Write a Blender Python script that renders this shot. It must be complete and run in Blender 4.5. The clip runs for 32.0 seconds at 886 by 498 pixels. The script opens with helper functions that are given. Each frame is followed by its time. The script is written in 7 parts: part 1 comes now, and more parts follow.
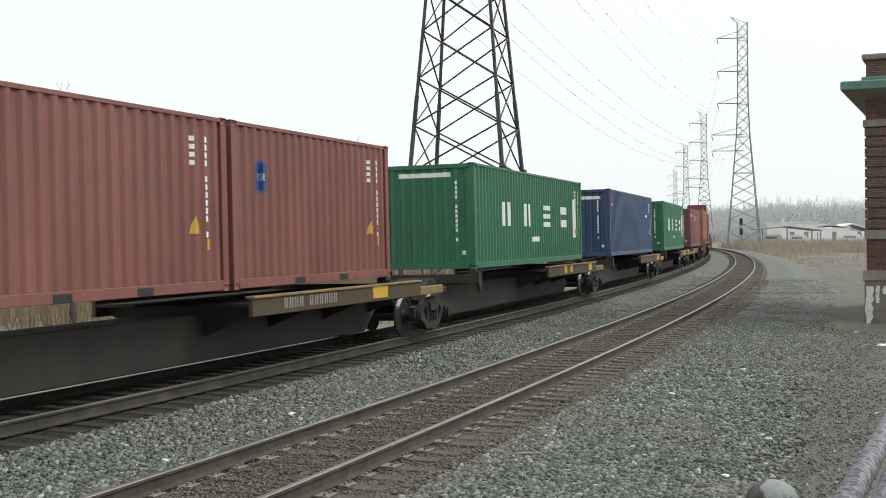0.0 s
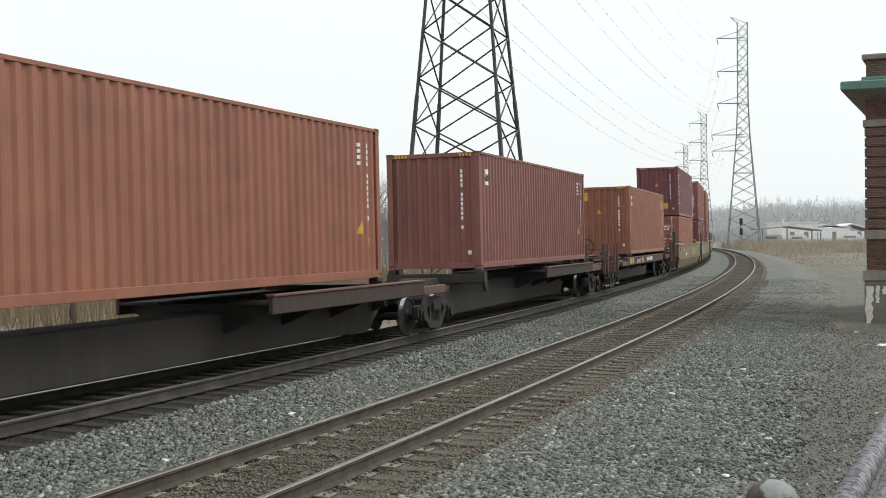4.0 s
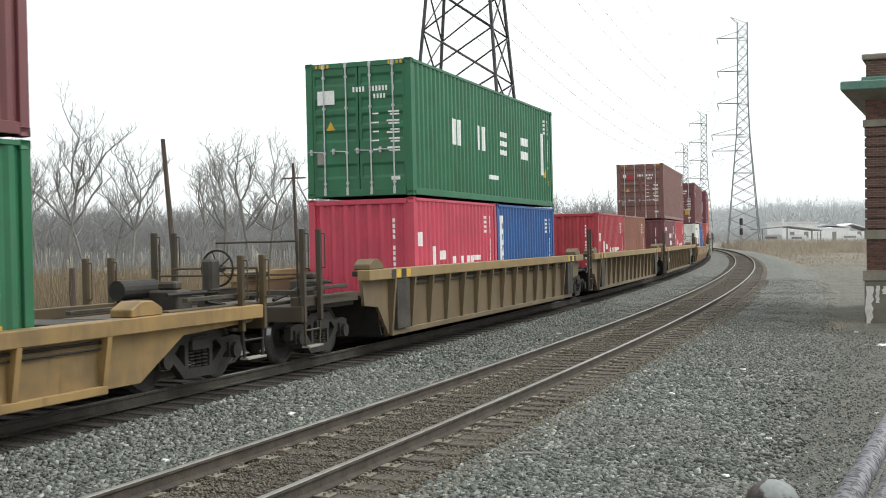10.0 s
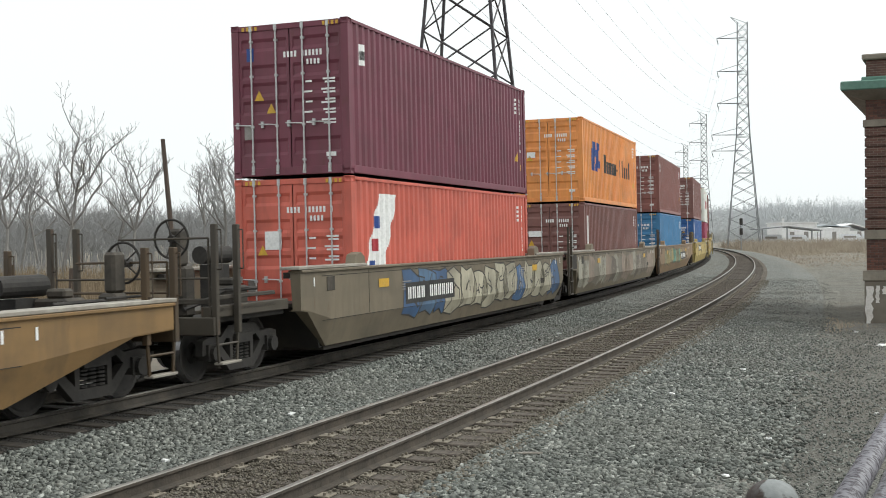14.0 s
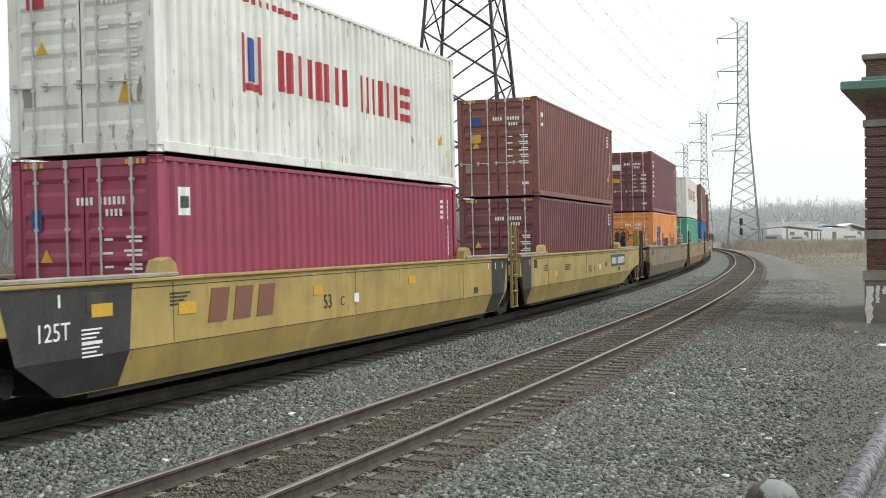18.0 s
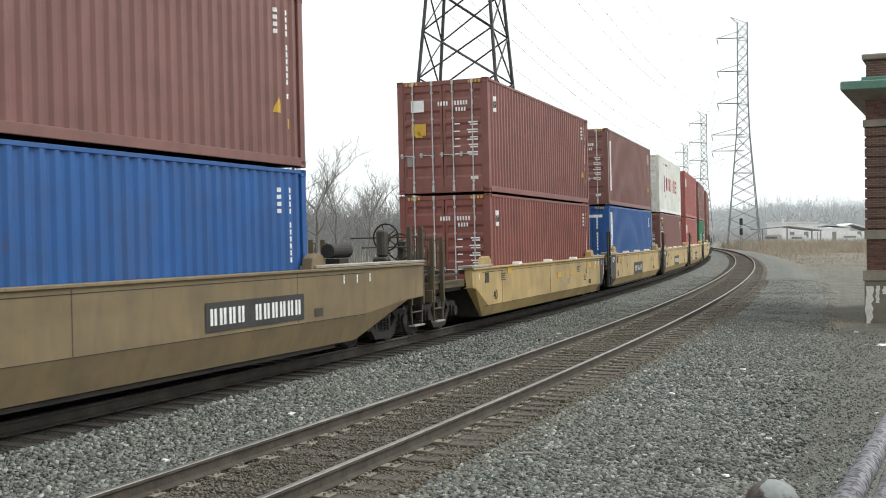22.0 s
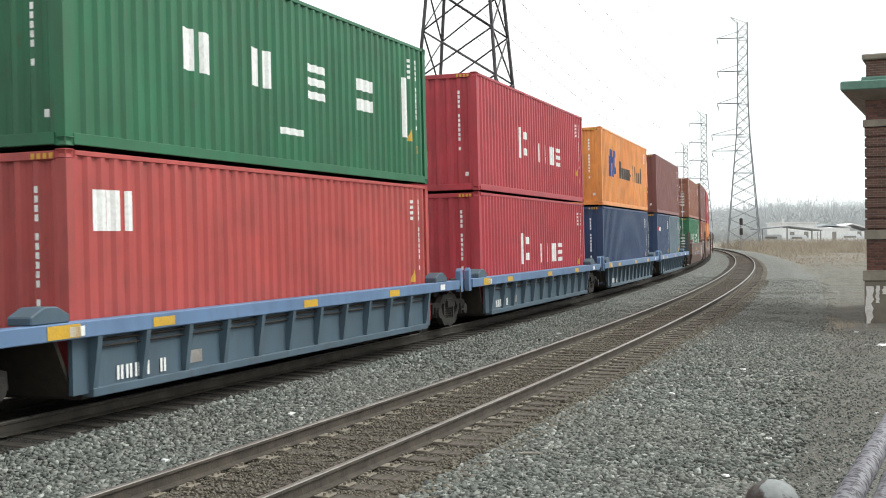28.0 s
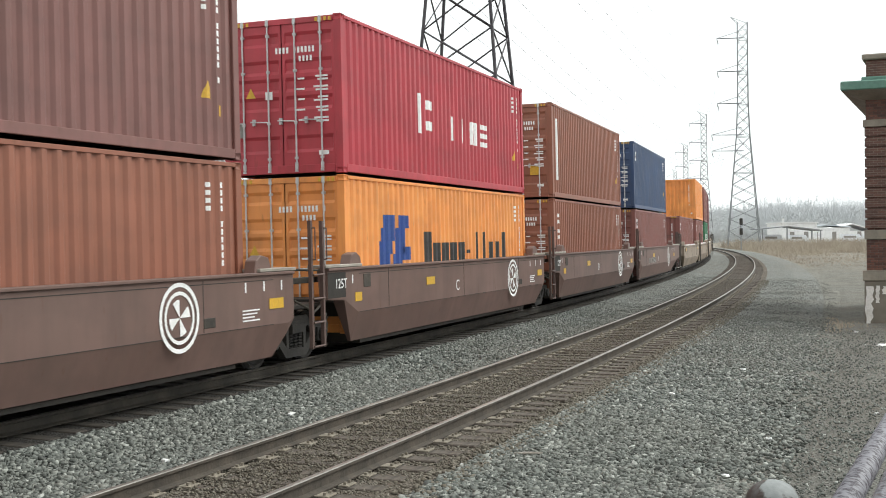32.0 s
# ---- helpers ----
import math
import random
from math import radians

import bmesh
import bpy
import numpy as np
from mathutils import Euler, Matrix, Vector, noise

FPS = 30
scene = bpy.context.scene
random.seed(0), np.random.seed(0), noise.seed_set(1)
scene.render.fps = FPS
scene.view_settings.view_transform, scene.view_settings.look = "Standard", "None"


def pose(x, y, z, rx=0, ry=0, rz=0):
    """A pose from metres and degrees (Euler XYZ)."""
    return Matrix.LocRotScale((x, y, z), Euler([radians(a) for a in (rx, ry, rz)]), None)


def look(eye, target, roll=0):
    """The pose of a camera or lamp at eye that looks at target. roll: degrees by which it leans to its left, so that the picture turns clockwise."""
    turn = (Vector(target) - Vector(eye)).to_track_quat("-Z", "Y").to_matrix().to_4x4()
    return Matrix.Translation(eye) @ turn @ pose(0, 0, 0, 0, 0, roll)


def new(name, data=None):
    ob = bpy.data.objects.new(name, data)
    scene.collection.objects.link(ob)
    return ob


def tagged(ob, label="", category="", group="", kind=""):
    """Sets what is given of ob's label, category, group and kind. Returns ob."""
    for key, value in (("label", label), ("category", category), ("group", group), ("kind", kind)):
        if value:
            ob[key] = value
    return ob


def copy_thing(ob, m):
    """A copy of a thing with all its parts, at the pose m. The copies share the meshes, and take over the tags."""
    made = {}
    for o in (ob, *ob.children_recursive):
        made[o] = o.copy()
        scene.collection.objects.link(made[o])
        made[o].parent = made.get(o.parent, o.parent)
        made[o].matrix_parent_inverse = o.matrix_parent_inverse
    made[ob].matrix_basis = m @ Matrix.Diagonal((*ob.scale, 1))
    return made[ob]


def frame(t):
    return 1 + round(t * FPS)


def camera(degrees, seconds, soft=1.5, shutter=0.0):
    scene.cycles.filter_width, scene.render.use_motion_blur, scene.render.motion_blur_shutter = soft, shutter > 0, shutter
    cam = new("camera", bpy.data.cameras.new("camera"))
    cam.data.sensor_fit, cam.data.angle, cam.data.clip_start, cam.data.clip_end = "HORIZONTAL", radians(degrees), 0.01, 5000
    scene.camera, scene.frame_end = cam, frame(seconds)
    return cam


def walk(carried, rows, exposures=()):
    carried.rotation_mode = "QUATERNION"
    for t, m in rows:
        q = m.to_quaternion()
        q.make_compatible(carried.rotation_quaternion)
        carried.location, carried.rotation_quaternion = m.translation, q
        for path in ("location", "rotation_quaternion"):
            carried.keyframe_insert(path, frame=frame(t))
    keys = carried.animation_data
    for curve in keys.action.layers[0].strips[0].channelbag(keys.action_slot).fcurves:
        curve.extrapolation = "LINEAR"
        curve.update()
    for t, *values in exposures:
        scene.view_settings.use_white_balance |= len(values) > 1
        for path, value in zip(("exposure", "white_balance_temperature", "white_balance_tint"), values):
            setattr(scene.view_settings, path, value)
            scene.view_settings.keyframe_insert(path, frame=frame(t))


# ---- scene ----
cam = camera(40.453, 32.0, soft=0.95, shutter=0.035)
EYE = (0.0, 0.0, 2.27)
VIEW = Matrix.Translation(EYE) @ pose(0, 0, 0, 90 - 0.5008) @ pose(0, 0, 0, 0, 0, -0.6063)
walk(cam, [(0.0, VIEW), (32.0, VIEW)],
     exposures=((0.0, -0.08), (3.0, -0.13), (5.0, -0.05), (7.0, 0.08), (9.0, 0.15), (11.0, 0.0), (14.0, -0.04), (17.0, -0.02), (18.0, -0.02), (20.0, 0.0), (23.0, 0.09), (25.0, 0.15), (28.0, 0.22), (30.0, 0.25), (32.0, 0.20)))

# ---- light: bright overcast ----
world = bpy.data.worlds.new("overcast_sky")
scene.world = world
world.use_nodes = True
wn, wl = world.node_tree.nodes, world.node_tree.links
wn.clear()
w_out, w_bg = wn.new("ShaderNodeOutputWorld"), wn.new("ShaderNodeBackground")
w_sky, w_hsv, w_mix = wn.new("ShaderNodeTexSky"), wn.new("ShaderNodeHueSaturation"), wn.new("ShaderNodeMixRGB")
w_sky.sky_type, w_sky.sun_disc = "NISHITA", False
w_sky.sun_elevation, w_sky.sun_rotation = radians(49), radians(80.5)
w_sky.air_density, w_sky.dust_density = 1.0, 6.0
w_hsv.inputs["Saturation"].default_value = 0.12
w_mix.inputs[0].default_value = 0.78
w_mix.inputs[2].default_value = (10.35, 10.9, 10.9, 1)
w_bg.inputs["Strength"].default_value = 0.118
wl.new(w_sky.outputs[0], w_hsv.inputs["Color"])
wl.new(w_hsv.outputs[0], w_mix.inputs[1])
wl.new(w_mix.outputs[0], w_bg.inputs["Color"])
wl.new(w_bg.outputs[0], w_out.inputs[0])

sun = new("sun", bpy.data.lights.new("sun", "SUN"))
sun.data.energy, sun.data.angle, sun.data.color = 1.5, radians(32), (0.96, 0.98, 0.93)
sun.matrix_world = look((60, 10, 70), (0, 0, 0))


# ---- materials ----
def lin(r, g, b, gain=1.0):
    return tuple(min(0.9, gain * ((v / 255) / 12.92 if v < 11 else ((v / 255 + 0.055) / 1.055) ** 2.4)) for v in (r, g, b)) + (1.0,)


def mixcol(nt, fac, a, b, mode="MIX"):
    n = nt.nodes.new("ShaderNodeMixRGB")
    n.blend_type = mode
    for i, v in ((0, fac), (1, a), (2, b)):
        if isinstance(v, (float, int)):
            n.inputs[i].default_value = v
        elif isinstance(v, tuple):
            n.inputs[i].default_value = v
        else:
            nt.links.new(v, n.inputs[i])
    return n.outputs[0]


def noise_at(nt, scale, stretch=(1, 1, 1), detail=4.0, low=0.4, high=0.6, space="Object", spread=0.0):
    """A noise mask between two thresholds, in metres; spread shifts it from object to object."""
    tc, mp = nt.nodes.new("ShaderNodeTexCoord"), nt.nodes.new("ShaderNodeMapping")
    mp.inputs["Scale"].default_value = stretch
    nt.links.new(tc.outputs[space], mp.inputs["Vector"])
    if spread:
        oi, mul = nt.nodes.new("ShaderNodeObjectInfo"), nt.nodes.new("ShaderNodeMath")
        mul.operation = "MULTIPLY"
        mul.inputs[1].default_value = spread
        nt.links.new(oi.outputs["Random"], mul.inputs[0])
        nt.links.new(mul.outputs[0], mp.inputs["Location"])
    nz, ramp = nt.nodes.new("ShaderNodeTexNoise"), nt.nodes.new("ShaderNodeMapRange")
    nz.inputs["Scale"].default_value, nz.inputs["Detail"].default_value = scale, detail
    nt.links.new(mp.outputs[0], nz.inputs["Vector"])
    ramp.inputs["From Min"].default_value, ramp.inputs["From Max"].default_value = low, high
    nt.links.new(nz.outputs["Fac"], ramp.inputs["Value"])
    return ramp.outputs[0]


def base_material(name, rough=0.6, metal=0.0):
    m = bpy.data.materials.new(name)
    m.use_nodes = True
    b = m.node_tree.nodes["Principled BSDF"]
    b.inputs["Roughness"].default_value, b.inputs["Metallic"].default_value = rough, metal
    return m, m.node_tree, b


def bump(nt, b, height, strength=0.3, dist=0.01):
    n = nt.nodes.new("ShaderNodeBump")
    n.inputs["Strength"].default_value, n.inputs["Distance"].default_value = strength, dist
    nt.links.new(height, n.inputs["Height"])
    nt.links.new(n.outputs[0], b.inputs["Normal"])


def scaled(nt, mask, k):
    m = nt.nodes.new("ShaderNodeMath")
    m.operation = "MULTIPLY"
    nt.links.new(mask, m.inputs[0])
    m.inputs[1].default_value = k
    return m.outputs[0]


PAINTS = {}


def paint(rgb, dirt=0.35, rust=0.25, rough=0.5, gain=1.3):
    """Weathered steel paint: faded patches, streaks running down, grime and rust flecks."""
    key = (rgb, dirt, rust, rough, gain)
    if key in PAINTS:
        return PAINTS[key]
    m, nt, b = base_material("steel_paint", rough)
    c = lin(*rgb, gain=gain)
    grey = 0.3 * c[0] + 0.6 * c[1] + 0.1 * c[2]
    c = tuple(0.92 * v + 0.08 * grey for v in c[:3]) + (1.0,)
    fade = tuple(min(0.9, v * 1.18 + 0.012) for v in c[:3]) + (1.0,)
    dark = tuple(v * 0.72 for v in c[:3]) + (1.0,)
    grime = tuple(0.55 * v + 0.45 * g for v, g in zip(c[:3], (0.075, 0.06, 0.045))) + (1.0,)
    col = mixcol(nt, scaled(nt, noise_at(nt, 0.55, low=0.35, high=0.7, spread=37), 0.8), c, fade)
    col = mixcol(nt, scaled(nt, noise_at(nt, 3.0, (1, 1, 0.12), low=0.45, high=0.75, spread=11), 0.45), col, dark)
    col = mixcol(nt, scaled(nt, noise_at(nt, 1.3, (1, 1, 0.5), 6, low=0.42, high=0.74, spread=23), dirt), col, grime)
    col = mixcol(nt, scaled(nt, noise_at(nt, 6.0, (0.8, 1, 0.2), 6, low=0.50, high=0.68, spread=17), dirt * 0.85), col, grime)
    col = mixcol(nt, scaled(nt, noise_at(nt, 2.4, (0.35, 1, 0.8), 8, low=0.46, high=0.72, spread=29), dirt * 0.7), col, tuple(v * 0.45 + 0.012 for v in grime[:3]) + (1.0,))
    col = mixcol(nt, scaled(nt, noise_at(nt, 9.0, (1, 1, 0.25), 6, 0.64, 0.72, spread=5), rust), col, (0.11, 0.045, 0.02, 1))
    nt.links.new(col, b.inputs["Base Color"])
    bump(nt, b, noise_at(nt, 2.2, detail=3, low=0.2, high=0.8, spread=9), 0.12, 0.02)
    PAINTS[key] = m
    return m


def plain_rough(name, c1, c2, scale=4.0, rough=0.8, metal=0.0, bump_size=0.01, stretch=(1, 1, 1), low=0.35, high=0.65, space="Object"):
    m, nt, b = base_material(name, rough, metal)
    f = noise_at(nt, scale, stretch, 6, low, high, space)
    col = mixcol(nt, f, c1, c2)
    col = mixcol(nt, scaled(nt, noise_at(nt, scale * 7, stretch, 3, 0.4, 0.7, space), 0.35), col, tuple(v * 0.55 for v in c1[:3]) + (1,))
    nt.links.new(col, b.inputs["Base Color"])
    bump(nt, b, noise_at(nt, scale * 5, stretch, 5, 0.2, 0.8, space), 0.4, bump_size)
    return m


M_STEEL = plain_rough("dark_running_gear_steel", (0.018, 0.016, 0.014, 1), (0.037, 0.032, 0.027, 1), 3, 0.75)
M_TREAD = plain_rough("polished_wheel_tread", (0.42, 0.42, 0.43, 1), (0.60, 0.60, 0.62, 1), 5, 0.34, 1.0, 0.001)
M_GRIME = plain_rough("grimy_brown_steel", (0.034, 0.029, 0.023, 1), (0.075, 0.063, 0.048, 1), 2.5, 0.75)
M_SILL = plain_rough("oily_black_sill", (0.017, 0.015, 0.013, 1), (0.042, 0.033, 0.024, 1), 1.4, 0.7)
M_GALV = plain_rough("galvanised_bar", (0.52, 0.53, 0.53, 1), (0.66, 0.66, 0.65, 1), 6, 0.45, 0.2, 0.002)
M_RUBBER = plain_rough("door_gasket_black", (0.02, 0.02, 0.02, 1), (0.03, 0.03, 0.03, 1), 8, 0.7)
M_WHITE = plain_rough("white_marking", (0.90, 0.90, 0.88, 1), (0.74, 0.74, 0.71, 1), 3, 0.55, low=0.55, high=0.95)
M_BLACK = plain_rough("black_marking", (0.03, 0.03, 0.03, 1), (0.05, 0.048, 0.045, 1), 3, 0.6)
M_YELLOW = plain_rough("yellow_marking", (0.72, 0.42, 0.03, 1), (0.60, 0.36, 0.05, 1), 4, 0.5)
M_REDMARK = plain_rough("red_marking", (0.50, 0.035, 0.05, 1), (0.40, 0.04, 0.05, 1), 3, 0.55)
M_BLUEMARK = plain_rough("blue_marking", (0.025, 0.07, 0.30, 1), (0.03, 0.08, 0.26, 1), 3, 0.55)
M_GREENMARK = plain_rough("green_marking", (0.16, 0.60, 0.10, 1), (0.14, 0.5, 0.10, 1), 3, 0.55)
M_TEALMARK = plain_rough("dark_green_marking", (0.03, 0.16, 0.13, 1), (0.03, 0.13, 0.11, 1), 3, 0.55)
M_GREYMARK = plain_rough("grey_plate", (0.32, 0.30, 0.28, 1), (0.25, 0.23, 0.21, 1), 4, 0.5)
M_FADEDMARK = plain_rough("faded_red_brown_marking", (0.24, 0.085, 0.055, 1), (0.20, 0.10, 0.065, 1), 4, 0.6)
MARKS = {"f": M_FADEDMARK, "w": M_WHITE, "k": M_BLACK, "y": M_YELLOW, "r": M_REDMARK, "b": M_BLUEMARK, "g": M_GREENMARK, "t": M_TEALMARK, "a": M_GREYMARK}
M_GUIDE = plain_rough("pale_worn_guide", (0.40, 0.31, 0.25, 1), (0.30, 0.22, 0.17, 1), 2.5, 0.6, 0.0)
M_PLATE = plain_rough("worn_bare_plate", (0.40, 0.37, 0.32, 1), (0.26, 0.23, 0.19, 1), 2.5, 0.55, 0.1)
M_RAILTOP = plain_rough("worn_rail_head", (0.26, 0.245, 0.222, 1), (0.36, 0.34, 0.31, 1), 0.8, 0.45, 0.8, 0.0005)
M_RAILSIDE = plain_rough("rusty_rail_side", (0.050, 0.041, 0.032, 1), (0.088, 0.071, 0.054, 1), 5, 0.85)
M_TIE = plain_rough("weathered_sleeper_wood", (0.060, 0.049, 0.039, 1), (0.135, 0.112, 0.090, 1), 2.2, 0.9, stretch=(6, 1, 6))
M_TIEPLATE = plain_rough("rusty_tie_plate", (0.19, 0.165, 0.128, 1), (0.30, 0.262, 0.205, 1), 9, 0.85)


def stone_material(name, stain, share):
    m, nt, b = base_material(name, 0.9)
    g, ramp = nt.nodes.new("ShaderNodeNewGeometry"), nt.nodes.new("ShaderNodeValToRGB")
    e = ramp.color_ramp.elements
    e[0].color, e[1].color = (0.080, 0.085, 0.077, 1), (0.42, 0.432, 0.395, 1)
    for pos, c in ((0.3, (0.122, 0.131, 0.117, 1)), (0.65, (0.176, 0.187, 0.168, 1)), (0.92, (0.262, 0.27, 0.24, 1))):
        ramp.color_ramp.elements.new(pos).color = c
    nt.links.new(g.outputs["Random Per Island"], ramp.inputs[0])
    col = mixcol(nt, scaled(nt, noise_at(nt, 0.35, detail=3, low=0.4 if share < 0.6 else 0.0, high=0.75 if share < 0.6 else 0.3), share), ramp.outputs[0], stain)
    nt.links.new(col, b.inputs["Base Color"])
    bump(nt, b, noise_at(nt, 60, detail=3, low=0.2, high=0.8), 0.5, 0.004)
    return m


M_STONE = stone_material("grey_ballast_stone", (0.165, 0.155, 0.130, 1), 0.35)
M_STONEBROWN = stone_material("brown_stained_stone", (0.145, 0.118, 0.085, 1), 0.74)


def gravel_bed_material(name, c1, c2, c3):
    m, nt, b = base_material(name, 0.95)
    tc, vo, sep = nt.nodes.new("ShaderNodeTexCoord"), nt.nodes.new("ShaderNodeTexVoronoi"), nt.nodes.new("ShaderNodeSeparateColor")
    vo.inputs["Scale"].default_value = 27
    nt.links.new(tc.outputs["Object"], vo.inputs["Vector"])
    nt.links.new(vo.outputs["Color"], sep.inputs[0])
    col = mixcol(nt, sep.outputs[0], c1, c2)
    col = mixcol(nt, scaled(nt, noise_at(nt, 0.4, detail=5, low=0.4, high=0.68), 0.8), col, c3)
    col = mixcol(nt, scaled(nt, noise_at(nt, 45, detail=3, low=0.5, high=0.75), 0.6), col, tuple(v * 0.4 for v in c1[:3]) + (1,))
    nt.links.new(col, b.inputs["Base Color"])
    bump(nt, b, vo.outputs["Distance"], 1.0, 0.05)
    return m


M_BALLAST = gravel_bed_material("ballast_bed", (0.125, 0.131, 0.121, 1), (0.305, 0.316, 0.290, 1), (0.195, 0.186, 0.162, 1))
M_THIN = gravel_bed_material("thin_ballast_over_dirt", (0.150, 0.153, 0.140, 1), (0.325, 0.332, 0.303, 1), (0.215, 0.202, 0.172, 1))
# oily ballast, darkened further to paint the shade under the train
M_OILSHADE = gravel_bed_material("oily_shaded_ballast", (0.020, 0.018, 0.015, 1), (0.046, 0.040, 0.034, 1), (0.030, 0.025, 0.020, 1))
M_FINES = gravel_bed_material("brown_fines_between_rails", (0.092, 0.076, 0.059, 1), (0.178, 0.148, 0.115, 1), (0.118, 0.097, 0.071, 1))


# ---- the two tracks: a left-hand bend fitted as a slowly easing curve ----
AXIS = np.arange(-1000.0, 1101.0, 1.0)
U = np.clip(AXIS, 0, 130) / 100
KAPPA = np.where(AXIS < -60, 0.0, (0.19336 - 0.15846 * U + 0.05181 * U ** 2) / 100)
TURN = np.cumsum(KAPPA)
TURN = TURN - np.interp(0, AXIS, TURN) + radians(90 - 21.2604)
NEAR_X, NEAR_Y = np.cumsum(np.cos(TURN)), np.cumsum(np.sin(TURN))
NEAR_X = NEAR_X - np.interp(0, AXIS, NEAR_X) - 2.684
NEAR_Y = NEAR_Y - np.interp(0, AXIS, NEAR_Y) + 10.0
GAP = 4.463
CANT = 0.75
FAR_Z = 0.185
BODY_Z = 0.045
FAR_X, FAR_Y = NEAR_X - np.sin(TURN) * GAP, NEAR_Y + np.cos(TURN) * GAP
FAR_S = np.concatenate([[0], np.cumsum(np.hypot(np.diff(FAR_X), np.diff(FAR_Y)))])
FAR_S = FAR_S - np.interp(0, AXIS, FAR_S)


def beside(s, off, z=0.0):
    """A point at s along the near track, off metres to the left of its middle."""
    t = np.interp(s, AXIS, TURN)
    return Vector((np.interp(s, AXIS, NEAR_X) - math.sin(t) * off, np.interp(s, AXIS, NEAR_Y) + math.cos(t) * off, z))


def far_point(s):
    return Vector((np.interp(s, FAR_S, FAR_X), np.interp(s, FAR_S, FAR_Y), 0))


def gone(t):
    """How far the train has come at t seconds."""
    return 22.5407 * t + 0.0058586 * t * t


def unit_pose(front, rear, t):
    """Pose of a car whose two bogies stand at front and rear of the train's own measure."""
    p, q = far_point(front - gone(t)), far_point(rear - gone(t))
    d = q - p
    return Matrix.Translation((p + q) / 2 + Vector((0, 0, BODY_Z))) @ Matrix.Rotation(math.atan2(d.y, d.x), 4, "Z") @ Matrix.Rotation(radians(-CANT), 4, "X")


# ---- mesh helpers ----
MESHES = {}


def link_mesh(bm, name, material):
    me = bpy.data.meshes.new(name)
    bm.to_mesh(me)
    bm.free()
    me.materials.append(material)
    return me


def part(name, bm, material, parent, label=""):
    ob = new(name, link_mesh(bm, name, material))
    ob.parent = parent
    return tagged(ob, label)


def shared(name, key, build, material, parent, at=(0, 0, 0), rot=(0, 0, 0), label=""):
    """A part on a mesh that all parts with the same key share; the material sits on the object."""
    if key not in MESHES:
        MESHES[key] = link_mesh(build(), name, material)
    ob = new(name, MESHES[key])
    ob.material_slots[0].link = "OBJECT"
    ob.material_slots[0].material = material
    ob.parent = parent
    ob.location, ob.rotation_euler = at, rot
    return tagged(ob, label)


def add_box(bm, x0, x1, y0, y1, z0, z1):
    v = [bm.verts.new(p) for p in ((x0, y0, z0), (x1, y0, z0), (x1, y1, z0), (x0, y1, z0), (x0, y0, z1), (x1, y0, z1), (x1, y1, z1), (x0, y1, z1))]
    for f in ((3, 2, 1, 0), (4, 5, 6, 7), (0, 1, 5, 4), (1, 2, 6, 5), (2, 3, 7, 6), (3, 0, 4, 7)):
        bm.faces.new([v[i] for i in f])


def box(x0, x1, y0, y1, z0, z1, bevel=0.0):
    bm = bmesh.new()
    add_box(bm, x0, x1, y0, y1, z0, z1)
    if bevel:
        bmesh.ops.bevel(bm, geom=bm.edges[:], offset=bevel, segments=1, affect="EDGES")
    return bm


def boxes(rows, bevel=0.0):
    bm = bmesh.new()
    for r in rows:
        add_box(bm, *r)
    if bevel:
        bmesh.ops.bevel(bm, geom=bm.edges[:], offset=bevel, segments=1, affect="EDGES")
    return bm


def add_rod(bm, p, q, r, n=6, r2=None):
    p, q = Vector(p), Vector(q)
    d = (q - p).normalized()
    side = d.cross(Vector((0, 0, 1)) if abs(d.z) < 0.9 else Vector((1, 0, 0))).normalized()
    up = side.cross(d)
    rings = []
    for c, rr in ((p, r), (q, r if r2 is None else r2)):
        rings.append([bm.verts.new(c + (side * math.cos(a) + up * math.sin(a)) * rr) for a in (2 * math.pi * i / n for i in range(n))])
    for i in range(n):
        bm.faces.new((rings[0][i], rings[0][(i + 1) % n], rings[1][(i + 1) % n], rings[1][i]))
    bm.faces.new(rings[0][::-1])
    bm.faces.new(rings[1])


def rods(rows, n=6):
    bm = bmesh.new()
    for p, q, r in rows:
        add_rod(bm, p, q, r, n)
    return bm


def prism(profile, axis, lo, hi, bevel=0.0):
    """A closed outline in two coordinates, drawn out along the third (axis 'x', 'y' or 'z')."""
    bm = bmesh.new()
    place = {"x": lambda a, b, c: (c, a, b), "y": lambda a, b, c: (a, c, b), "z": lambda a, b, c: (a, b, c)}[axis]
    lo_ring = [bm.verts.new(place(a, b, lo)) for a, b in profile]
    hi_ring = [bm.verts.new(place(a, b, hi)) for a, b in profile]
    n = len(profile)
    for i in range(n):
        bm.faces.new((lo_ring[i], lo_ring[(i + 1) % n], hi_ring[(i + 1) % n], hi_ring[i]))
    bm.faces.new(lo_ring[::-1])
    bm.faces.new(hi_ring)
    bmesh.ops.recalc_face_normals(bm, faces=bm.faces[:])
    if bevel:
        bmesh.ops.bevel(bm, geom=bm.edges[:], offset=bevel, segments=1, affect="EDGES")
    return bm


def empty(name):
    return new(name)


# ---- containers: x runs from the leading end, -y is the near side, z up from the floor ----
WIDE = 2.438
PITCH, DEEP = 0.278, 0.042


def wave(u):
    """Depth of the wall's corrugation at u metres."""
    f = (u / PITCH) % 1.0
    return 0.0 if f < 0.30 else DEEP * (f - 0.30) / 0.2 if f < 0.5 else DEEP if f < 0.80 else DEEP * (1.0 - f) / 0.2


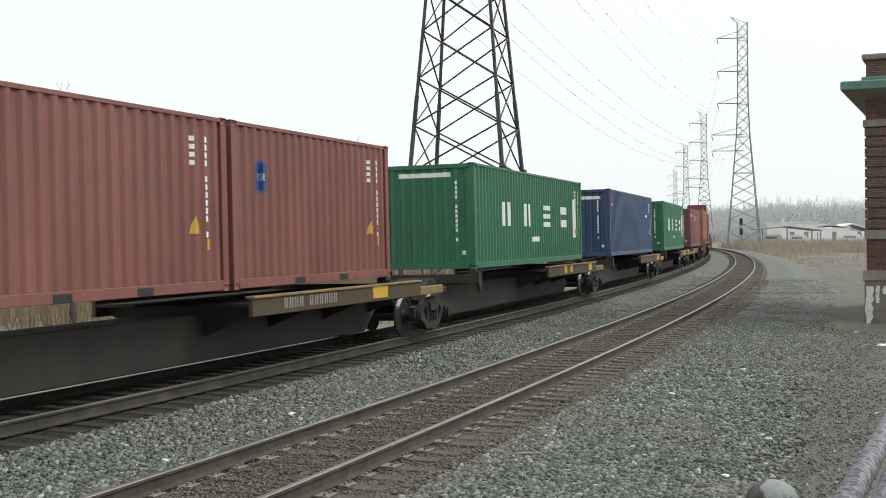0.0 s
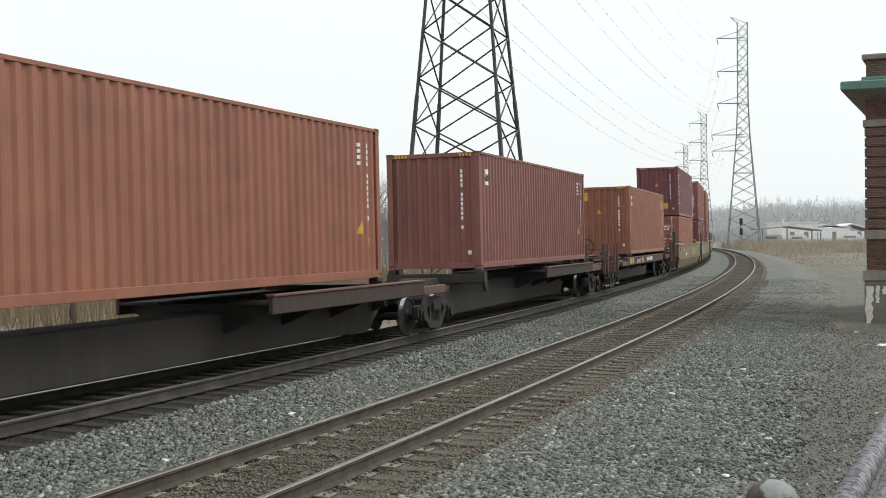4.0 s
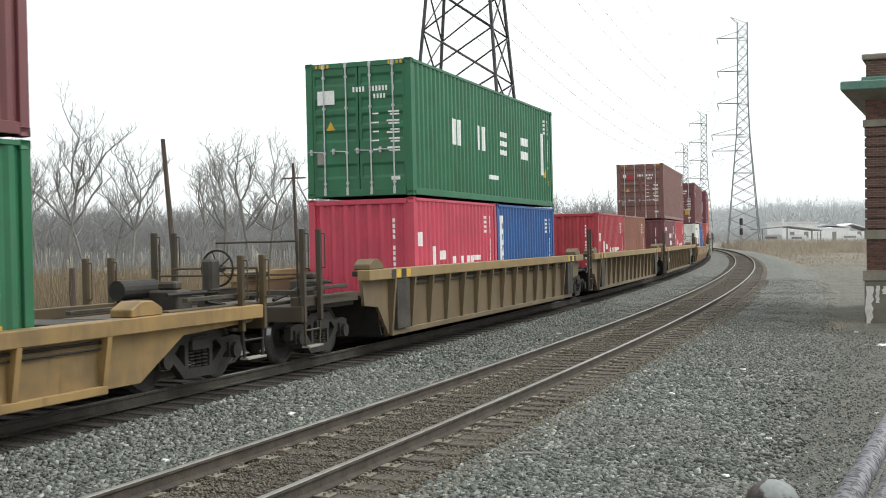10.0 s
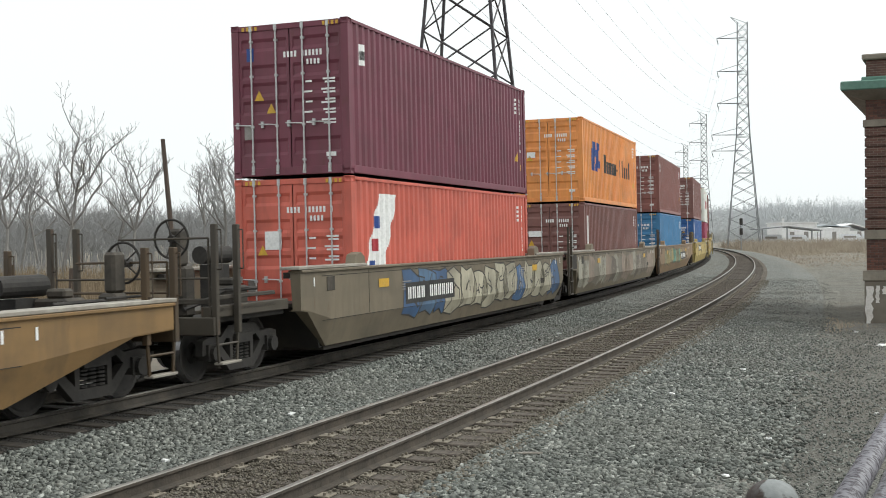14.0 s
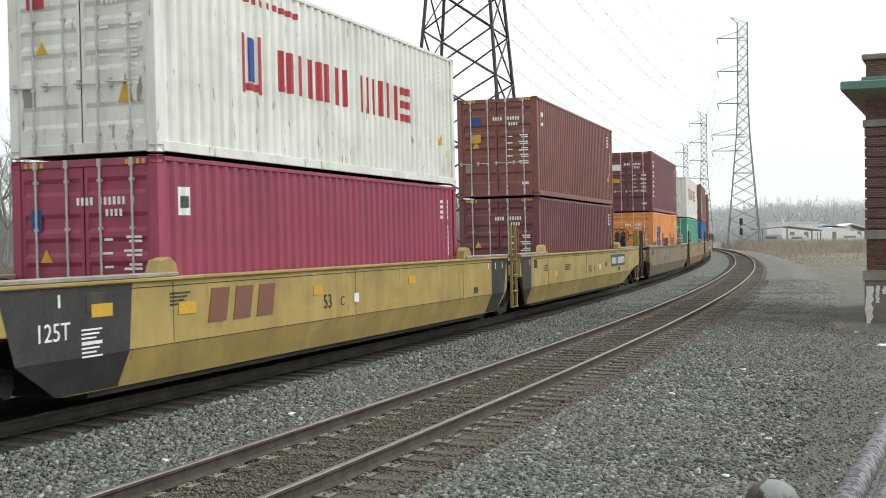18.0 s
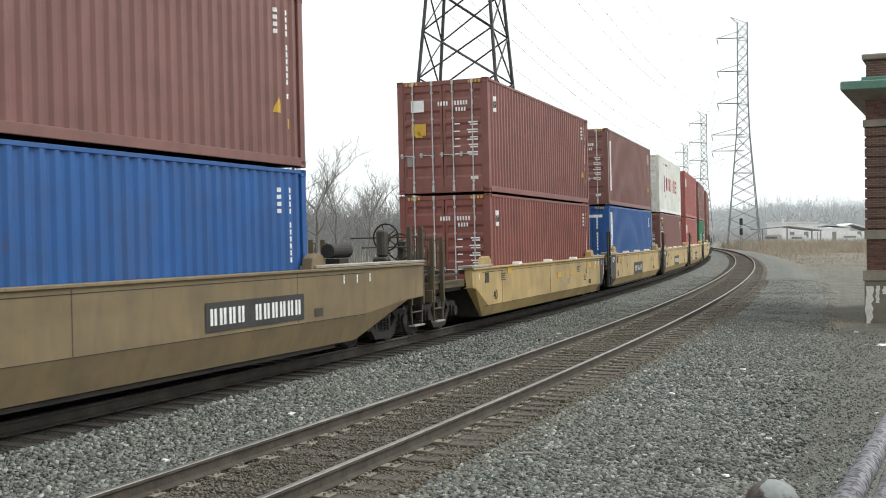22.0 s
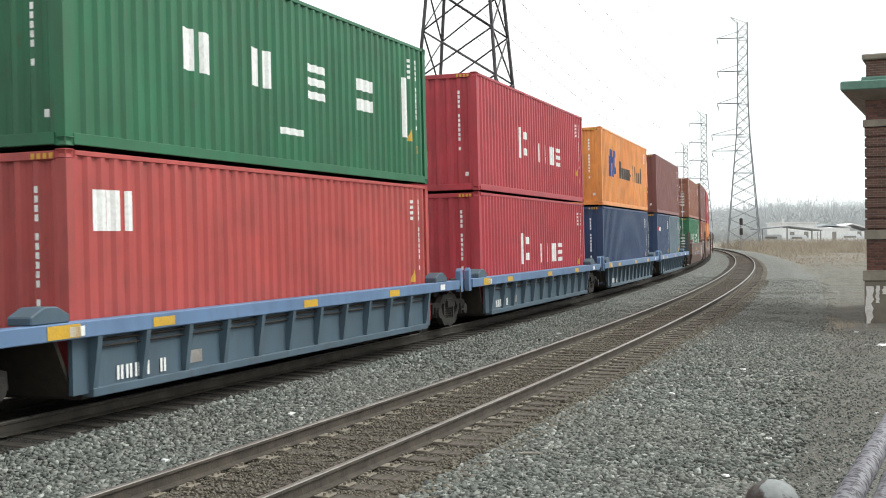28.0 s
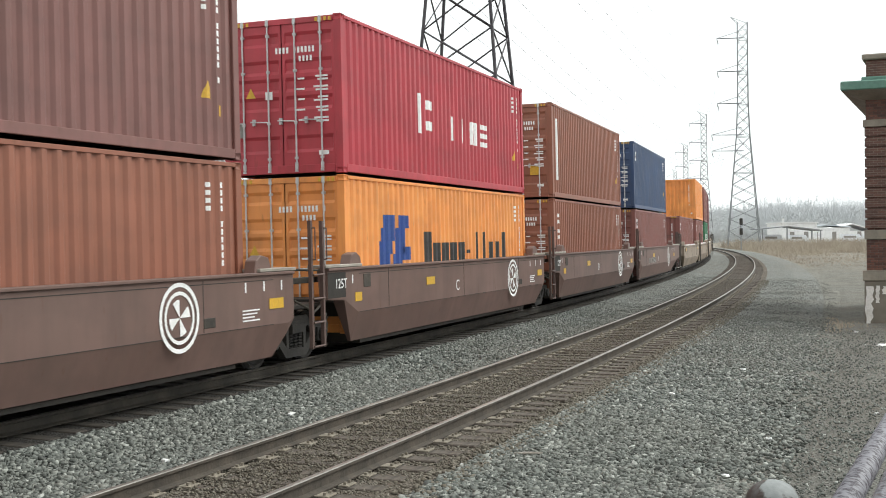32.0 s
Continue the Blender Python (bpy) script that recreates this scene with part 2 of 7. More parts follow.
def folds(lo, hi):
    """The corners of the corrugation between lo and hi."""
    out = [lo]
    k = math.floor(lo / PITCH)
    while k * PITCH < hi:
        out += [u for u in (PITCH * (k + f) for f in (0.0, 0.30, 0.5, 0.80)) if lo + 0.004 < u < hi - 0.004]
        k += 1
    return out + [hi]


def side_wall_mesh(length, high):
    """One corrugated wall as a folded sheet with thickness, its outer face towards -y."""
    bm = bmesh.new()
    us = folds(0.0, length - 0.30)
    cols = []
    for u in us:
        y = -WIDE / 2 + 0.012 + wave(u)
        cols.append([bm.verts.new((u + 0.15, yy, z)) for yy in (y, y + 0.02) for z in (0.15, high - 0.07)])
    for a, b in zip(cols, cols[1:]):
        bm.faces.new((a[0], b[0], b[1], a[1]))
        bm.faces.new((b[2], a[2], a[3], b[3]))
        bm.faces.new((a[1], b[1], b[3], a[3]))
        bm.faces.new((b[0], a[0], a[2], b[2]))
    return bm


def end_wall_mesh(high):
    bm = bmesh.new()
    ys = [u - 1.07 for u in folds(0.0, 2.14)]
    cols = []
    for y in ys:
        x = 0.03 + 1.25 * wave(y + 1.07)
        cols.append([bm.verts.new((xx, y, z)) for xx in (x, x + 0.02) for z in (0.16, high - 0.12)])
    for a, b in zip(cols, cols[1:]):
        bm.faces.new((b[0], a[0], a[1], b[1]))
        bm.faces.new((a[2], b[2], b[3], a[3]))
    return bm


def frame_mesh(length, high):
    """Posts, rails and sills of one box."""
    w = WIDE / 2
    rows = []
    for y0, y1 in ((-w, -w + 0.06), (w - 0.06, w)):
        rows.append((0.17, length - 0.17, y0 + 0.004, y1 - 0.004, high - 0.075, high - 0.012))
        rows.append((0.17, length - 0.17, y0 + 0.004, y1 - 0.004, 0.02, 0.165))
    for x0, x1 in ((0.0, 0.17), (length - 0.17, length)):
        for y0, y1 in ((-w, -w + 0.16), (w - 0.16, w)):
            rows.append((x0 + 0.006, x1 - 0.006, y0 + 0.006, y1 - 0.006, 0.11, high - 0.11))
        xe0, xe1 = (0.008, 0.10) if x0 == 0 else (length - 0.10, length - 0.008)
        rows.append((xe0, xe1, -w + 0.17, w - 0.17, high - 0.125, high - 0.02))
        rows.append((xe0, xe1, -w + 0.17, w - 0.17, 0.02, 0.17))
    return boxes(rows, 0.006)


def under_mesh(length):
    """Floor with its cross members, one comb-shaped piece."""
    pts = [(length - 0.1, 0.16), (0.1, 0.16), (0.1, 0.131)]
    for i in range(int((length - 0.4) / 0.42) + 1):
        x = 0.2 + i * 0.42
        pts += [(x, 0.131), (x, 0.03), (x + 0.06, 0.03), (x + 0.06, 0.131)]
    return prism([p for p in pts if p[0] < length - 0.1] + [(length - 0.1, 0.131), (length - 0.1, 0.16)], "y", -1.15, 1.15)


def roof_mesh(length, high):
    bm = bmesh.new()
    n = int(length / 0.35)
    rings = []
    for i in range(2 * n + 1):
        x = 0.1 + (length - 0.2) * i / (2 * n)
        rings.append([bm.verts.new((x, y, high - 0.022 + (0.014 if i % 2 else 0.0) * (abs(y) < 1.1))) for y in (-1.16, -1.05, 1.05, 1.16)])
    for a, b in zip(rings, rings[1:]):
        for j in range(3):
            bm.faces.new((a[j], b[j], b[j + 1], a[j + 1]))
    return bm


def casting_mesh():
    """A corner casting with its oval holes as dark recesses."""
    bm = box(0, 0.178, 0, 0.162, 0, 0.118, 0.01)
    for f in [f for f in bm.faces if f.calc_area() > 0.012]:
        r = bmesh.ops.inset_individual(bm, faces=[f], thickness=0.035, depth=0.0)
        bmesh.ops.translate(bm, verts=f.verts, vec=-f.normal * 0.07)
    return bm


def door_mesh(wide, high):
    """A door leaf: sheet with pressed-in horizontal panels between flat bands."""
    top = high - 0.292
    bm = bmesh.new()
    cols = []
    prof = []
    for lo, hi, d in ((0.0, 0.10, 0), (0.10, 0.20, 1), (0.20, 0.40, 0), (0.40, 0.48, 1), (0.48, 0.53, 0), (0.53, 0.61, 1), (0.61, 0.66, 0), (0.66, 0.74, 1), (0.74, 0.86, 0), (0.86, 0.93, 1), (0.93, 1.0, 0)):
        prof += [(lo + 0.012 * (lo > 0), d), (hi - 0.012 * (hi < 1), d)]
    for y in (0.0, 0.05, 0.07, wide - 0.07, wide - 0.05, wide):
        deep = 0.028 if 0.06 < y < wide - 0.06 else 0.0
        cols.append([bm.verts.new((0.030 + deep * d, y, 0.17 + f * top)) for f, d in prof])
    for a, b in zip(cols, cols[1:]):
        for i in range(len(prof) - 1):
            bm.faces.new((b[i], a[i], a[i + 1], b[i + 1]))
    return bm


def rod_mesh(high):
    """One locking bar with its brackets, cams and handle."""
    bm = bmesh.new()
    add_rod(bm, (-0.012, 0, 0.05), (-0.012, 0, high - 0.03), 0.017, 8)
    for z in (0.07, 0.30, high * 0.33, high * 0.66, high - 0.32, high - 0.10):
        add_box(bm, -0.03, 0.03, -0.03, 0.03, z - 0.022, z + 0.022)
    for z in (0.10, high - 0.14):
        add_rod(bm, (-0.014, 0, z), (-0.014, 0, z + 0.12), 0.032, 8)
    add_rod(bm, (-0.03, 0.02, 0.98), (-0.05, 0.36, 1.0), 0.013, 6)
    add_box(bm, -0.04, 0.02, 0.28, 0.33, 0.93, 1.05)
    return bm


def side_decal(x0, x1, z0, z1, lift=0.0):
    """A painted patch that follows the folds of the wall."""
    bm = bmesh.new()
    cols = [[bm.verts.new((u + 0.15, -WIDE / 2 + 0.008 - lift + wave(u), z)) for z in (z0, z1)] for u in folds(x0 - 0.15, x1 - 0.15)]
    for a, b in zip(cols, cols[1:]):
        bm.faces.new((a[0], b[0], b[1], a[1]))
    return bm


def side_triangle(x0, x1, z0, z1):
    """A three-cornered painted patch that follows the folds of the wall."""
    bm = bmesh.new()
    mid = (x0 + x1) / 2
    us = sorted(set(folds(x0 - 0.15, x1 - 0.15) + [mid - 0.15]))
    cols = [[bm.verts.new((u + 0.15, -WIDE / 2 + 0.008 + wave(u), z)) for z in (z0, z0 + 0.004 + (z1 - z0) * (1 - abs(u + 0.15 - mid) / (mid - x0)))] for u in us]
    for a, b in zip(cols, cols[1:]):
        bm.faces.new((a[0], b[0], b[1], a[1]))
    return bm


def end_decal(y0, y1, z0, z1, door):
    bm = bmesh.new()
    if door:
        cols = [[bm.verts.new((0.024, y, z)) for z in (z0, z1)] for y in (y0, y1)]
    else:
        cols = [[bm.verts.new((0.026 + 1.25 * wave(u), u - 1.07, z)) for z in (z0, z1)] for u in folds(y0 + 1.07, y1 + 1.07)]
    for a, b in zip(cols, cols[1:]):
        bm.faces.new((b[0], a[0], a[1], b[1]))
    return bm


def end_triangle(y0, y1, z0, z1, door):
    bm = bmesh.new()
    mid = (y0 + y1) / 2
    us = [y0, mid, y1] if door else sorted(set([u - 1.07 for u in folds(y0 + 1.07, y1 + 1.07)] + [mid]))
    cols = [[bm.verts.new((0.024 if door else 0.026 + 1.25 * wave(u + 1.07), u, z)) for z in (z0, z0 + 0.004 + (z1 - z0) * (1 - abs(u - mid) / (mid - y0)))] for u in us]
    for a, b in zip(cols, cols[1:]):
        bm.faces.new((b[0], a[0], a[1], b[1]))
    return bm


def decals_joined(make, rows):
    """Several patches of one kind in one mesh, for a line of small characters."""
    whole = bmesh.new()
    for r in rows:
        piece = make(*r)
        me = bpy.data.meshes.new("piece")
        piece.to_mesh(me)
        piece.free()
        whole.from_mesh(me)
        bpy.data.meshes.remove(me)
    return whole


def logo_blocks(kind, high):
    """Plain shapes for a shipping line's mark on the long side: rows of x0, x1, z0, z1, colour."""
    d = 0.0 if high > 2.7 else -0.12
    def upright(x, w, z0, z1, c, n=2):
        k = w / (2 * n - 1) * 1.1
        return [(x + i * (w - k) / max(1, n - 1), x + i * (w - k) / max(1, n - 1) + k, z0, z1, c) for i in range(n)]

    def level(x, w, z0, z1, c, n=3):
        k = (z1 - z0) / (2 * n - 1) * 1.1
        return [(x, x + w, z0 + i * (z1 - z0 - k) / max(1, n - 1), z0 + i * (z1 - z0 - k) / max(1, n - 1) + k, c) for i in range(n)]

    if kind == "four":
        z0, z1, xs, w = (1.07, 1.70, (2.45, 4.65, 6.98, 9.1), 0.82) if high < 2.7 else (1.26, 1.86, (2.66, 4.55, 6.55, 8.57), 0.76)
        out = upright(xs[0], w, z0, z1, "w") + upright(xs[1] + 0.06, w - 0.12, z0, z1, "w") + level(xs[2], w, z0, z1, "w") + level(xs[3], w, z0, z1, "w", 2)
        return out + ([(10.95, 11.28, 0.74, 1.98, "w"), (5.5, 6.5, 0.64, 0.78, "w")] if high < 2.7 else [(10.91, 11.19, 0.92, 2.15, "w"), (5.55, 6.4, 0.58, 0.69, "w")])
    if kind in ("k", "k20"):
        x0, z0, z1, z2, w, step, xl = (4.0, 1.03, 1.88, 1.58, 0.58, 0.76, 5.98) if kind == "k" else (1.22, 0.75, 1.54, 1.30, 0.45, 0.56, 2.5)
        out = [(x0, x0 + 0.24, z0, z1, "w"), (x0 + 0.42, x0 + 0.85, z0 + 0.1, z0 + 0.3, "w"), (x0 + 0.42, x0 + 0.85, z1 - 0.3, z1 - 0.1, "w")]
        out += [(xl + 0.1, xl + 0.27, z0, z2, "w"), (xl + step + 0.12, xl + step + 0.3, z0, z2, "w")] + upright(xl + 2 * step, w, z0, z2, "w") + level(xl + 3 * step, w, z0, z2, "w")
        return out + ([(0.3, 0.6, 1.55, 1.85, "w")] if kind == "k20" else [])
    if kind == "lloyd":
        out = [(1.66 + 0.06 * i, 2.26 + 0.09 * i, 1.15 + 0.26 * i, 1.41 + 0.26 * i, "b") for i in range(4)]
        out += [(2.36 + 0.1 * i, 2.9 + 0.11 * i, 1.15 + 0.26 * i, 1.41 + 0.26 * i, "b") for i in range(4)] + [(2.9, 3.42, 1.28, 1.55, "b")]
        for i in range(11):
            tall = 1.86 if i in (0, 6, 7, 10) else 1.62
            out.append((4.22 + i * 0.57 + (0.12 if i in (6, 7) else 0.0), 4.60 + i * 0.57 - (0.10 if i in (5, 6, 7) else 0.0), 1.17 if i != 5 else 1.36, tall if i != 5 else 1.44, "k"))
        return out
    if kind == "ming":
        out = [(2.40, 2.56, 1.08, 2.0, "r"), (2.56, 2.92, 1.12, 1.24, "r"), (2.62, 2.86, 1.26, 1.95, "b"), (2.92, 3.08, 1.08, 2.0, "r")]
        for i in range(4):
            out += upright(3.60 + i * 0.72, 0.54, 1.22, 1.90, "r")
        out += upright(6.90, 0.72, 1.20, 1.90, "r", 3) + [(7.82, 8.0, 1.20, 1.90, "r")] + upright(8.2, 0.56, 1.20, 1.90, "r") + level(8.98, 0.56, 1.20, 1.90, "r")
        return out + [(2.5 + i * 0.24, 2.66 + i * 0.24, 2.50, 2.60, "r") for i in range(8)]
    if kind == "ming20":
        out = [(0.47, 0.58, 1.0, 1.65, "r"), (0.60, 0.78, 1.08, 1.62, "b"), (0.80, 0.93, 1.0, 1.65, "r")]
        for i in range(4):
            out += upright(1.29 + i * 0.41, 0.31, 1.02, 1.57, "r") + upright(3.30 + i * 0.47, 0.35, 1.0, 1.56, "r", 1 if i == 1 else 2)
        return out + [(0.6 + i * 0.2, 0.73 + i * 0.2, 2.16, 2.26, "r") for i in range(8)] + [(2.62, 3.14, 1.9, 2.26, "t")]
    if kind == "cai":
        return [(0.51, 0.78, 1.9, 2.42, "w"), (0.84, 1.14, 1.9, 2.42, "w"), (1.22, 1.38, 1.9, 2.42, "w")]
    if kind == "seab":
        return [(0.41, 0.79, 0.45, 2.65, "w")] + [(0.53, 0.68, z, z + 0.18, "b") for z in (1.28, 1.58, 1.88, 2.18, 2.42)]
    if kind == "seab20":
        return [(0.32, 0.66, 0.4, high - 0.3, "w")] + [(0.42, 0.56, z, z + 0.15, "b") for z in (1.1, 1.38, 1.66, 1.94)]
    if kind == "column":
        return [(0.62, 0.90, z + d, z + d + 0.11, "w") for z in (0.70, 1.18, 1.66, 2.14) for d in (0.0, 0.19)]
    if kind == "stripe":
        return [(0.62, 0.84, 0.55, 2.45, "w")]
    if kind == "beacon":
        return [(0.48, 1.54, 1.93, 1.98, "w"), (0.48, 1.54, 2.60, 2.65, "w"), (0.48, 0.52, 1.98, 2.60, "w"), (0.52, 1.54, 1.98, 2.60, "k"), (0.72, 1.0, 2.42, 2.48, "y"), (1.0, 1.28, 2.38, 2.54, "y"), (1.28, 1.54, 2.32, 2.58, "y"), (0.58, 0.70, 2.02, 2.44, "w")] + [(0.76 + i * 0.19, 0.90 + i * 0.19, 2.03, 2.22, "w") for i in range(4)]
    if kind == "small":
        return [(0.55, 0.88, high - 0.82, high - 0.42, "w"), (0.62, 0.82, high - 0.72, high - 0.55, "k")]
    if kind == "tal":
        return [(0.55, 0.95, 2.05, 2.35, "r"), (0.55, 0.95, 1.96, 2.03, "w"), (9.9, 10.5, 1.62, 1.72, "w")]
    if kind == "touax":
        return [(0.4 + i * 0.35, 0.70 + i * 0.35, 2.0, 2.34 - 0.09 * (i > 0), "y") for i in range(5)]
    if kind == "dot":
        return [(0.72, 1.08, 1.55, 1.97, "b"), (0.82, 0.98, 1.50, 2.02, "b"), (0.78, 1.02, 1.70, 1.82, "w")]
    if kind == "slant":
        return [(0.72 + 0.12 * i, 1.02 + 0.12 * i, z, z + 0.24, c) for i, (z, c) in enumerate(((0.62, "b"), (1.06, "b"), (1.48, "r"), (1.92, "b")))]
    if kind == "seaco":
        return [(0.41, 0.76, 2.03, 2.25, "r")] + [(0.83 + i * 0.19, 0.98 + i * 0.19, 2.03, 2.22, "w") for i in range(5)]
    if kind == "zim20":
        return [(0.55 + i * 0.2, 0.7 + i * 0.2, 2.0, 2.18, "w") for i in range(5)] + [(2.75 + i * 0.34, 2.98 + i * 0.34, 1.6, 1.85, "w") for i in range(5)] + [(3.0 + i * 0.34, 3.24 + i * 0.34, 1.22, 1.46, "w") for i in range(3)]
    return []


CODE_ROWS = [0, 1, 2, 3, 5, 6, 7, 8, 9, 10, 12]


def container(rgb, feet=40, high=2.896, door=True, logo="", label="", front=(), rust=0.25, dirt=0.35, stickers=True):
    """A shipping container. door: its doors face the leading end, else its plain corrugated end does."""
    length = 12.192 if feet == 40 else 6.058
    p = paint(rgb, 0.26 if min(rgb) > 180 else dirt, 0.7 if min(rgb) > 180 else rust)
    root = tagged(empty("shipping_container"), label, "container", "containers on the train")
    k = (feet, high)
    shared("side_wall", ("side", k), lambda: side_wall_mesh(length, high), p, root)
    shared("side_wall", ("side", k), None, p, root, (length, 0, 0), (0, 0, math.pi))
    shared("frame", ("frame", k), lambda: frame_mesh(length, high), p, root)
    shared("roof", ("roof", k), lambda: roof_mesh(length, high), p, root)
    shared("underframe", ("under", feet), lambda: under_mesh(length), M_SILL, root)
    far_at, far_rot = (length, 0, 0), (0, 0, math.pi)
    shared("end_wall", ("end", high), lambda: end_wall_mesh(high), p, root, *((far_at, far_rot) if door else ((0, 0, 0), (0, 0, 0))))
    wide = 1.055
    for i in range(2):
        y = -1.065 + i * 1.075
        if door:
            leaf = shared("door", ("door", high), lambda: door_mesh(wide, high), p, root, (0, y, 0))
        else:
            leaf = shared("door", ("door", high), lambda: door_mesh(wide, high), p, root, (length, -y, 0), (0, 0, math.pi))
        for yy in (0.27, 0.79):
            shared("locking_bar", ("rod", high), lambda: rod_mesh(high), M_GALV, leaf, (0.02, yy, 0), label="galvanised locking bar")
    for x in (0, 1):
        for y in (0, 1):
            for z in (0, 1):
                shared("corner_casting", "casting", casting_mesh, p, root, (x * (length - 0.178), -WIDE / 2 + y * (WIDE - 0.162), z * (high - 0.118)))
    # markings
    for x0, x1, z0, z1, c in logo_blocks(logo, high):
        part("marking", side_decal(x0, x1, z0, z1, 0.003 if logo == "slant" else 0.0), MARKS[c], root)
    if logo == "slant":
        part("banner", decals_joined(side_decal, [(0.15 + 0.026 * i, 1.10 + 0.026 * i, 0.2 + 0.05 * i, 0.25 + 0.05 * i) for i in range(48)]), M_WHITE, root, "white slanted banner")
    xr = length - 0.62
    tagged(part("code_column", decals_joined(side_decal, [(xr, xr + 0.055, high - 0.405 - i * 0.115, high - 0.32 - i * 0.115) for i in CODE_ROWS]), M_WHITE, root), kind="stuff")
    if stickers:
        tagged(part("code_column", decals_joined(side_decal, [(xr - 0.35, xr - 0.27, high - 0.40 - i * 0.115, high - 0.33 - i * 0.115) for i in (0, 1, 2, 3)]), M_WHITE, root), kind="stuff")
        part("warning_sticker", side_triangle(xr - 0.40, xr - 0.14, 0.86, 1.12), M_YELLOW, root)
        part("small_sticker", side_decal(xr + 0.02, xr + 0.13, 0.62, 0.78), M_YELLOW, root)
    if door:
        tagged(part("serial_code", decals_joined(end_decal, [(-0.82 + i * 0.075, -0.775 + i * 0.075, high - 0.66, high - 0.55, True) for i in (0, 2, 3, 4, 5, 6, 7, 9, 10, 11, 12)]), M_WHITE, root), kind="stuff")
        tagged(part("serial_code", decals_joined(end_decal, [(-0.62 + i * 0.075, -0.577 + i * 0.075, high - 0.82, high - 0.72, True) for i in range(4)]), M_WHITE, root), kind="stuff")
        rows = []
        for i in range(5):
            z = high * 0.60 - i * 0.19
            rows += [(-0.46, -0.32 + 0.05 * (i % 2), z, z + 0.035, True)] + [(-0.93, -0.72 + 0.04 * ((i + k) % 3), z + 0.06 * k - 0.03, z + 0.06 * k + 0.005, True) for k in (0, 1)]
        tagged(part("data_block", decals_joined(end_decal, rows), M_WHITE, root), kind="stuff")
        part("data_plate", end_decal(0.78, 0.98, 0.72, 1.0, True), M_GREYMARK, root)
        part("warning_sticker", end_triangle(0.55, 0.75, high * 0.5, high * 0.5 + 0.19, True), M_YELLOW, root)
        part("small_sticker", end_decal(-0.92, -0.72, 0.34, 0.42, True), M_WHITE, root)
    else:
        tagged(part("code_column", decals_joined(end_decal, [(-0.775, -0.72, high - 0.525 - i * 0.115, high - 0.44 - i * 0.115, False) for i in CODE_ROWS]), M_WHITE, root), kind="stuff")
        part("small_sticker", end_decal(-0.96, -0.86, 0.36, 0.46, False), M_WHITE, root)
    for y0, y1, z0, z1, c in front:
        part("marking", (end_triangle if c == "y" and y1 - y0 < 0.27 else end_decal)(y0, y1, z0, z1, door), MARKS[c], root)
    if feet == 20:
        # flush black blocks paint the shade inside the pocket openings
        for x in (1.99, 3.70):
            part("fork_pocket", box(x, x + 0.36, -WIDE / 2 - 0.001, -WIDE / 2 + 0.05, 0.03, 0.135), M_RUBBER, root, "forklift pocket, its shaded opening painted black")
    if high > 2.7:
        rows = []
        for y in (-1.02, 0.66):
            rows += [(y + i * 0.09, y + i * 0.09 + 0.05, high - 0.115, high - 0.045) for i in range(4)]
        bm = bmesh.new()
        for y0, y1, z0, z1 in rows:
            add_box(bm, 0.001, 0.007, y0, y1, z0, z1)
        tagged(part("height_marking", bm, M_YELLOW, root, "yellow height warning stripes"), kind="stuff")
    return root


# ---- railcars: the origin lies between the bogies on the rail tops, x runs backwards along the train ----
def wheelset_mesh():
    bm = bmesh.new()
    for s in (-1, 1):
        outline = [(0.0, 0.68), (0.41, 0.675), (0.445, 0.68), (0.45, 0.70), (0.425, 0.715), (0.418, 0.80), (0.37, 0.80), (0.34, 0.77), (0.16, 0.75), (0.13, 0.80), (0.0, 0.80)]
        n = 24
        rings = [[bm.verts.new((r * math.cos(a), s * y, r * math.sin(a))) for r, y in outline[1:-1]] for a in (2 * math.pi * i / n for i in range(n))]
        for i in range(n):
            a, b = rings[i], rings[(i + 1) % n]
            for j in range(len(a) - 1):
                bm.faces.new((a[j], b[j], b[j + 1], a[j + 1]))
        bm.faces.new([r[-1] for r in rings])
        bm.faces.new([r[0] for r in rings][::-1])
    add_rod(bm, (0, -1.05, 0), (0, 1.05, 0), 0.08, 10)
    for s in (-1, 1):
        add_rod(bm, (0, s * 0.98, 0), (0, s * 1.13, 0), 0.115, 12)
    bmesh.ops.recalc_face_normals(bm, faces=bm.faces[:])
    return bm


def tread_mesh():
    """The bright worn band round one wheel."""
    bm = bmesh.new()
    n = 32
    for s in (1,):
        rings = [[bm.verts.new((r * math.cos(a), s * y, r * math.sin(a))) for r, y in ((0.429, 0.715), (0.4215, 0.795))] for a in (2 * math.pi * i / n for i in range(n))]
        for i in range(n):
            bm.faces.new((rings[i][0], rings[(i + 1) % n][0], rings[(i + 1) % n][1], rings[i][1]))
    bmesh.ops.recalc_face_normals(bm, faces=bm.faces[:])
    return bm


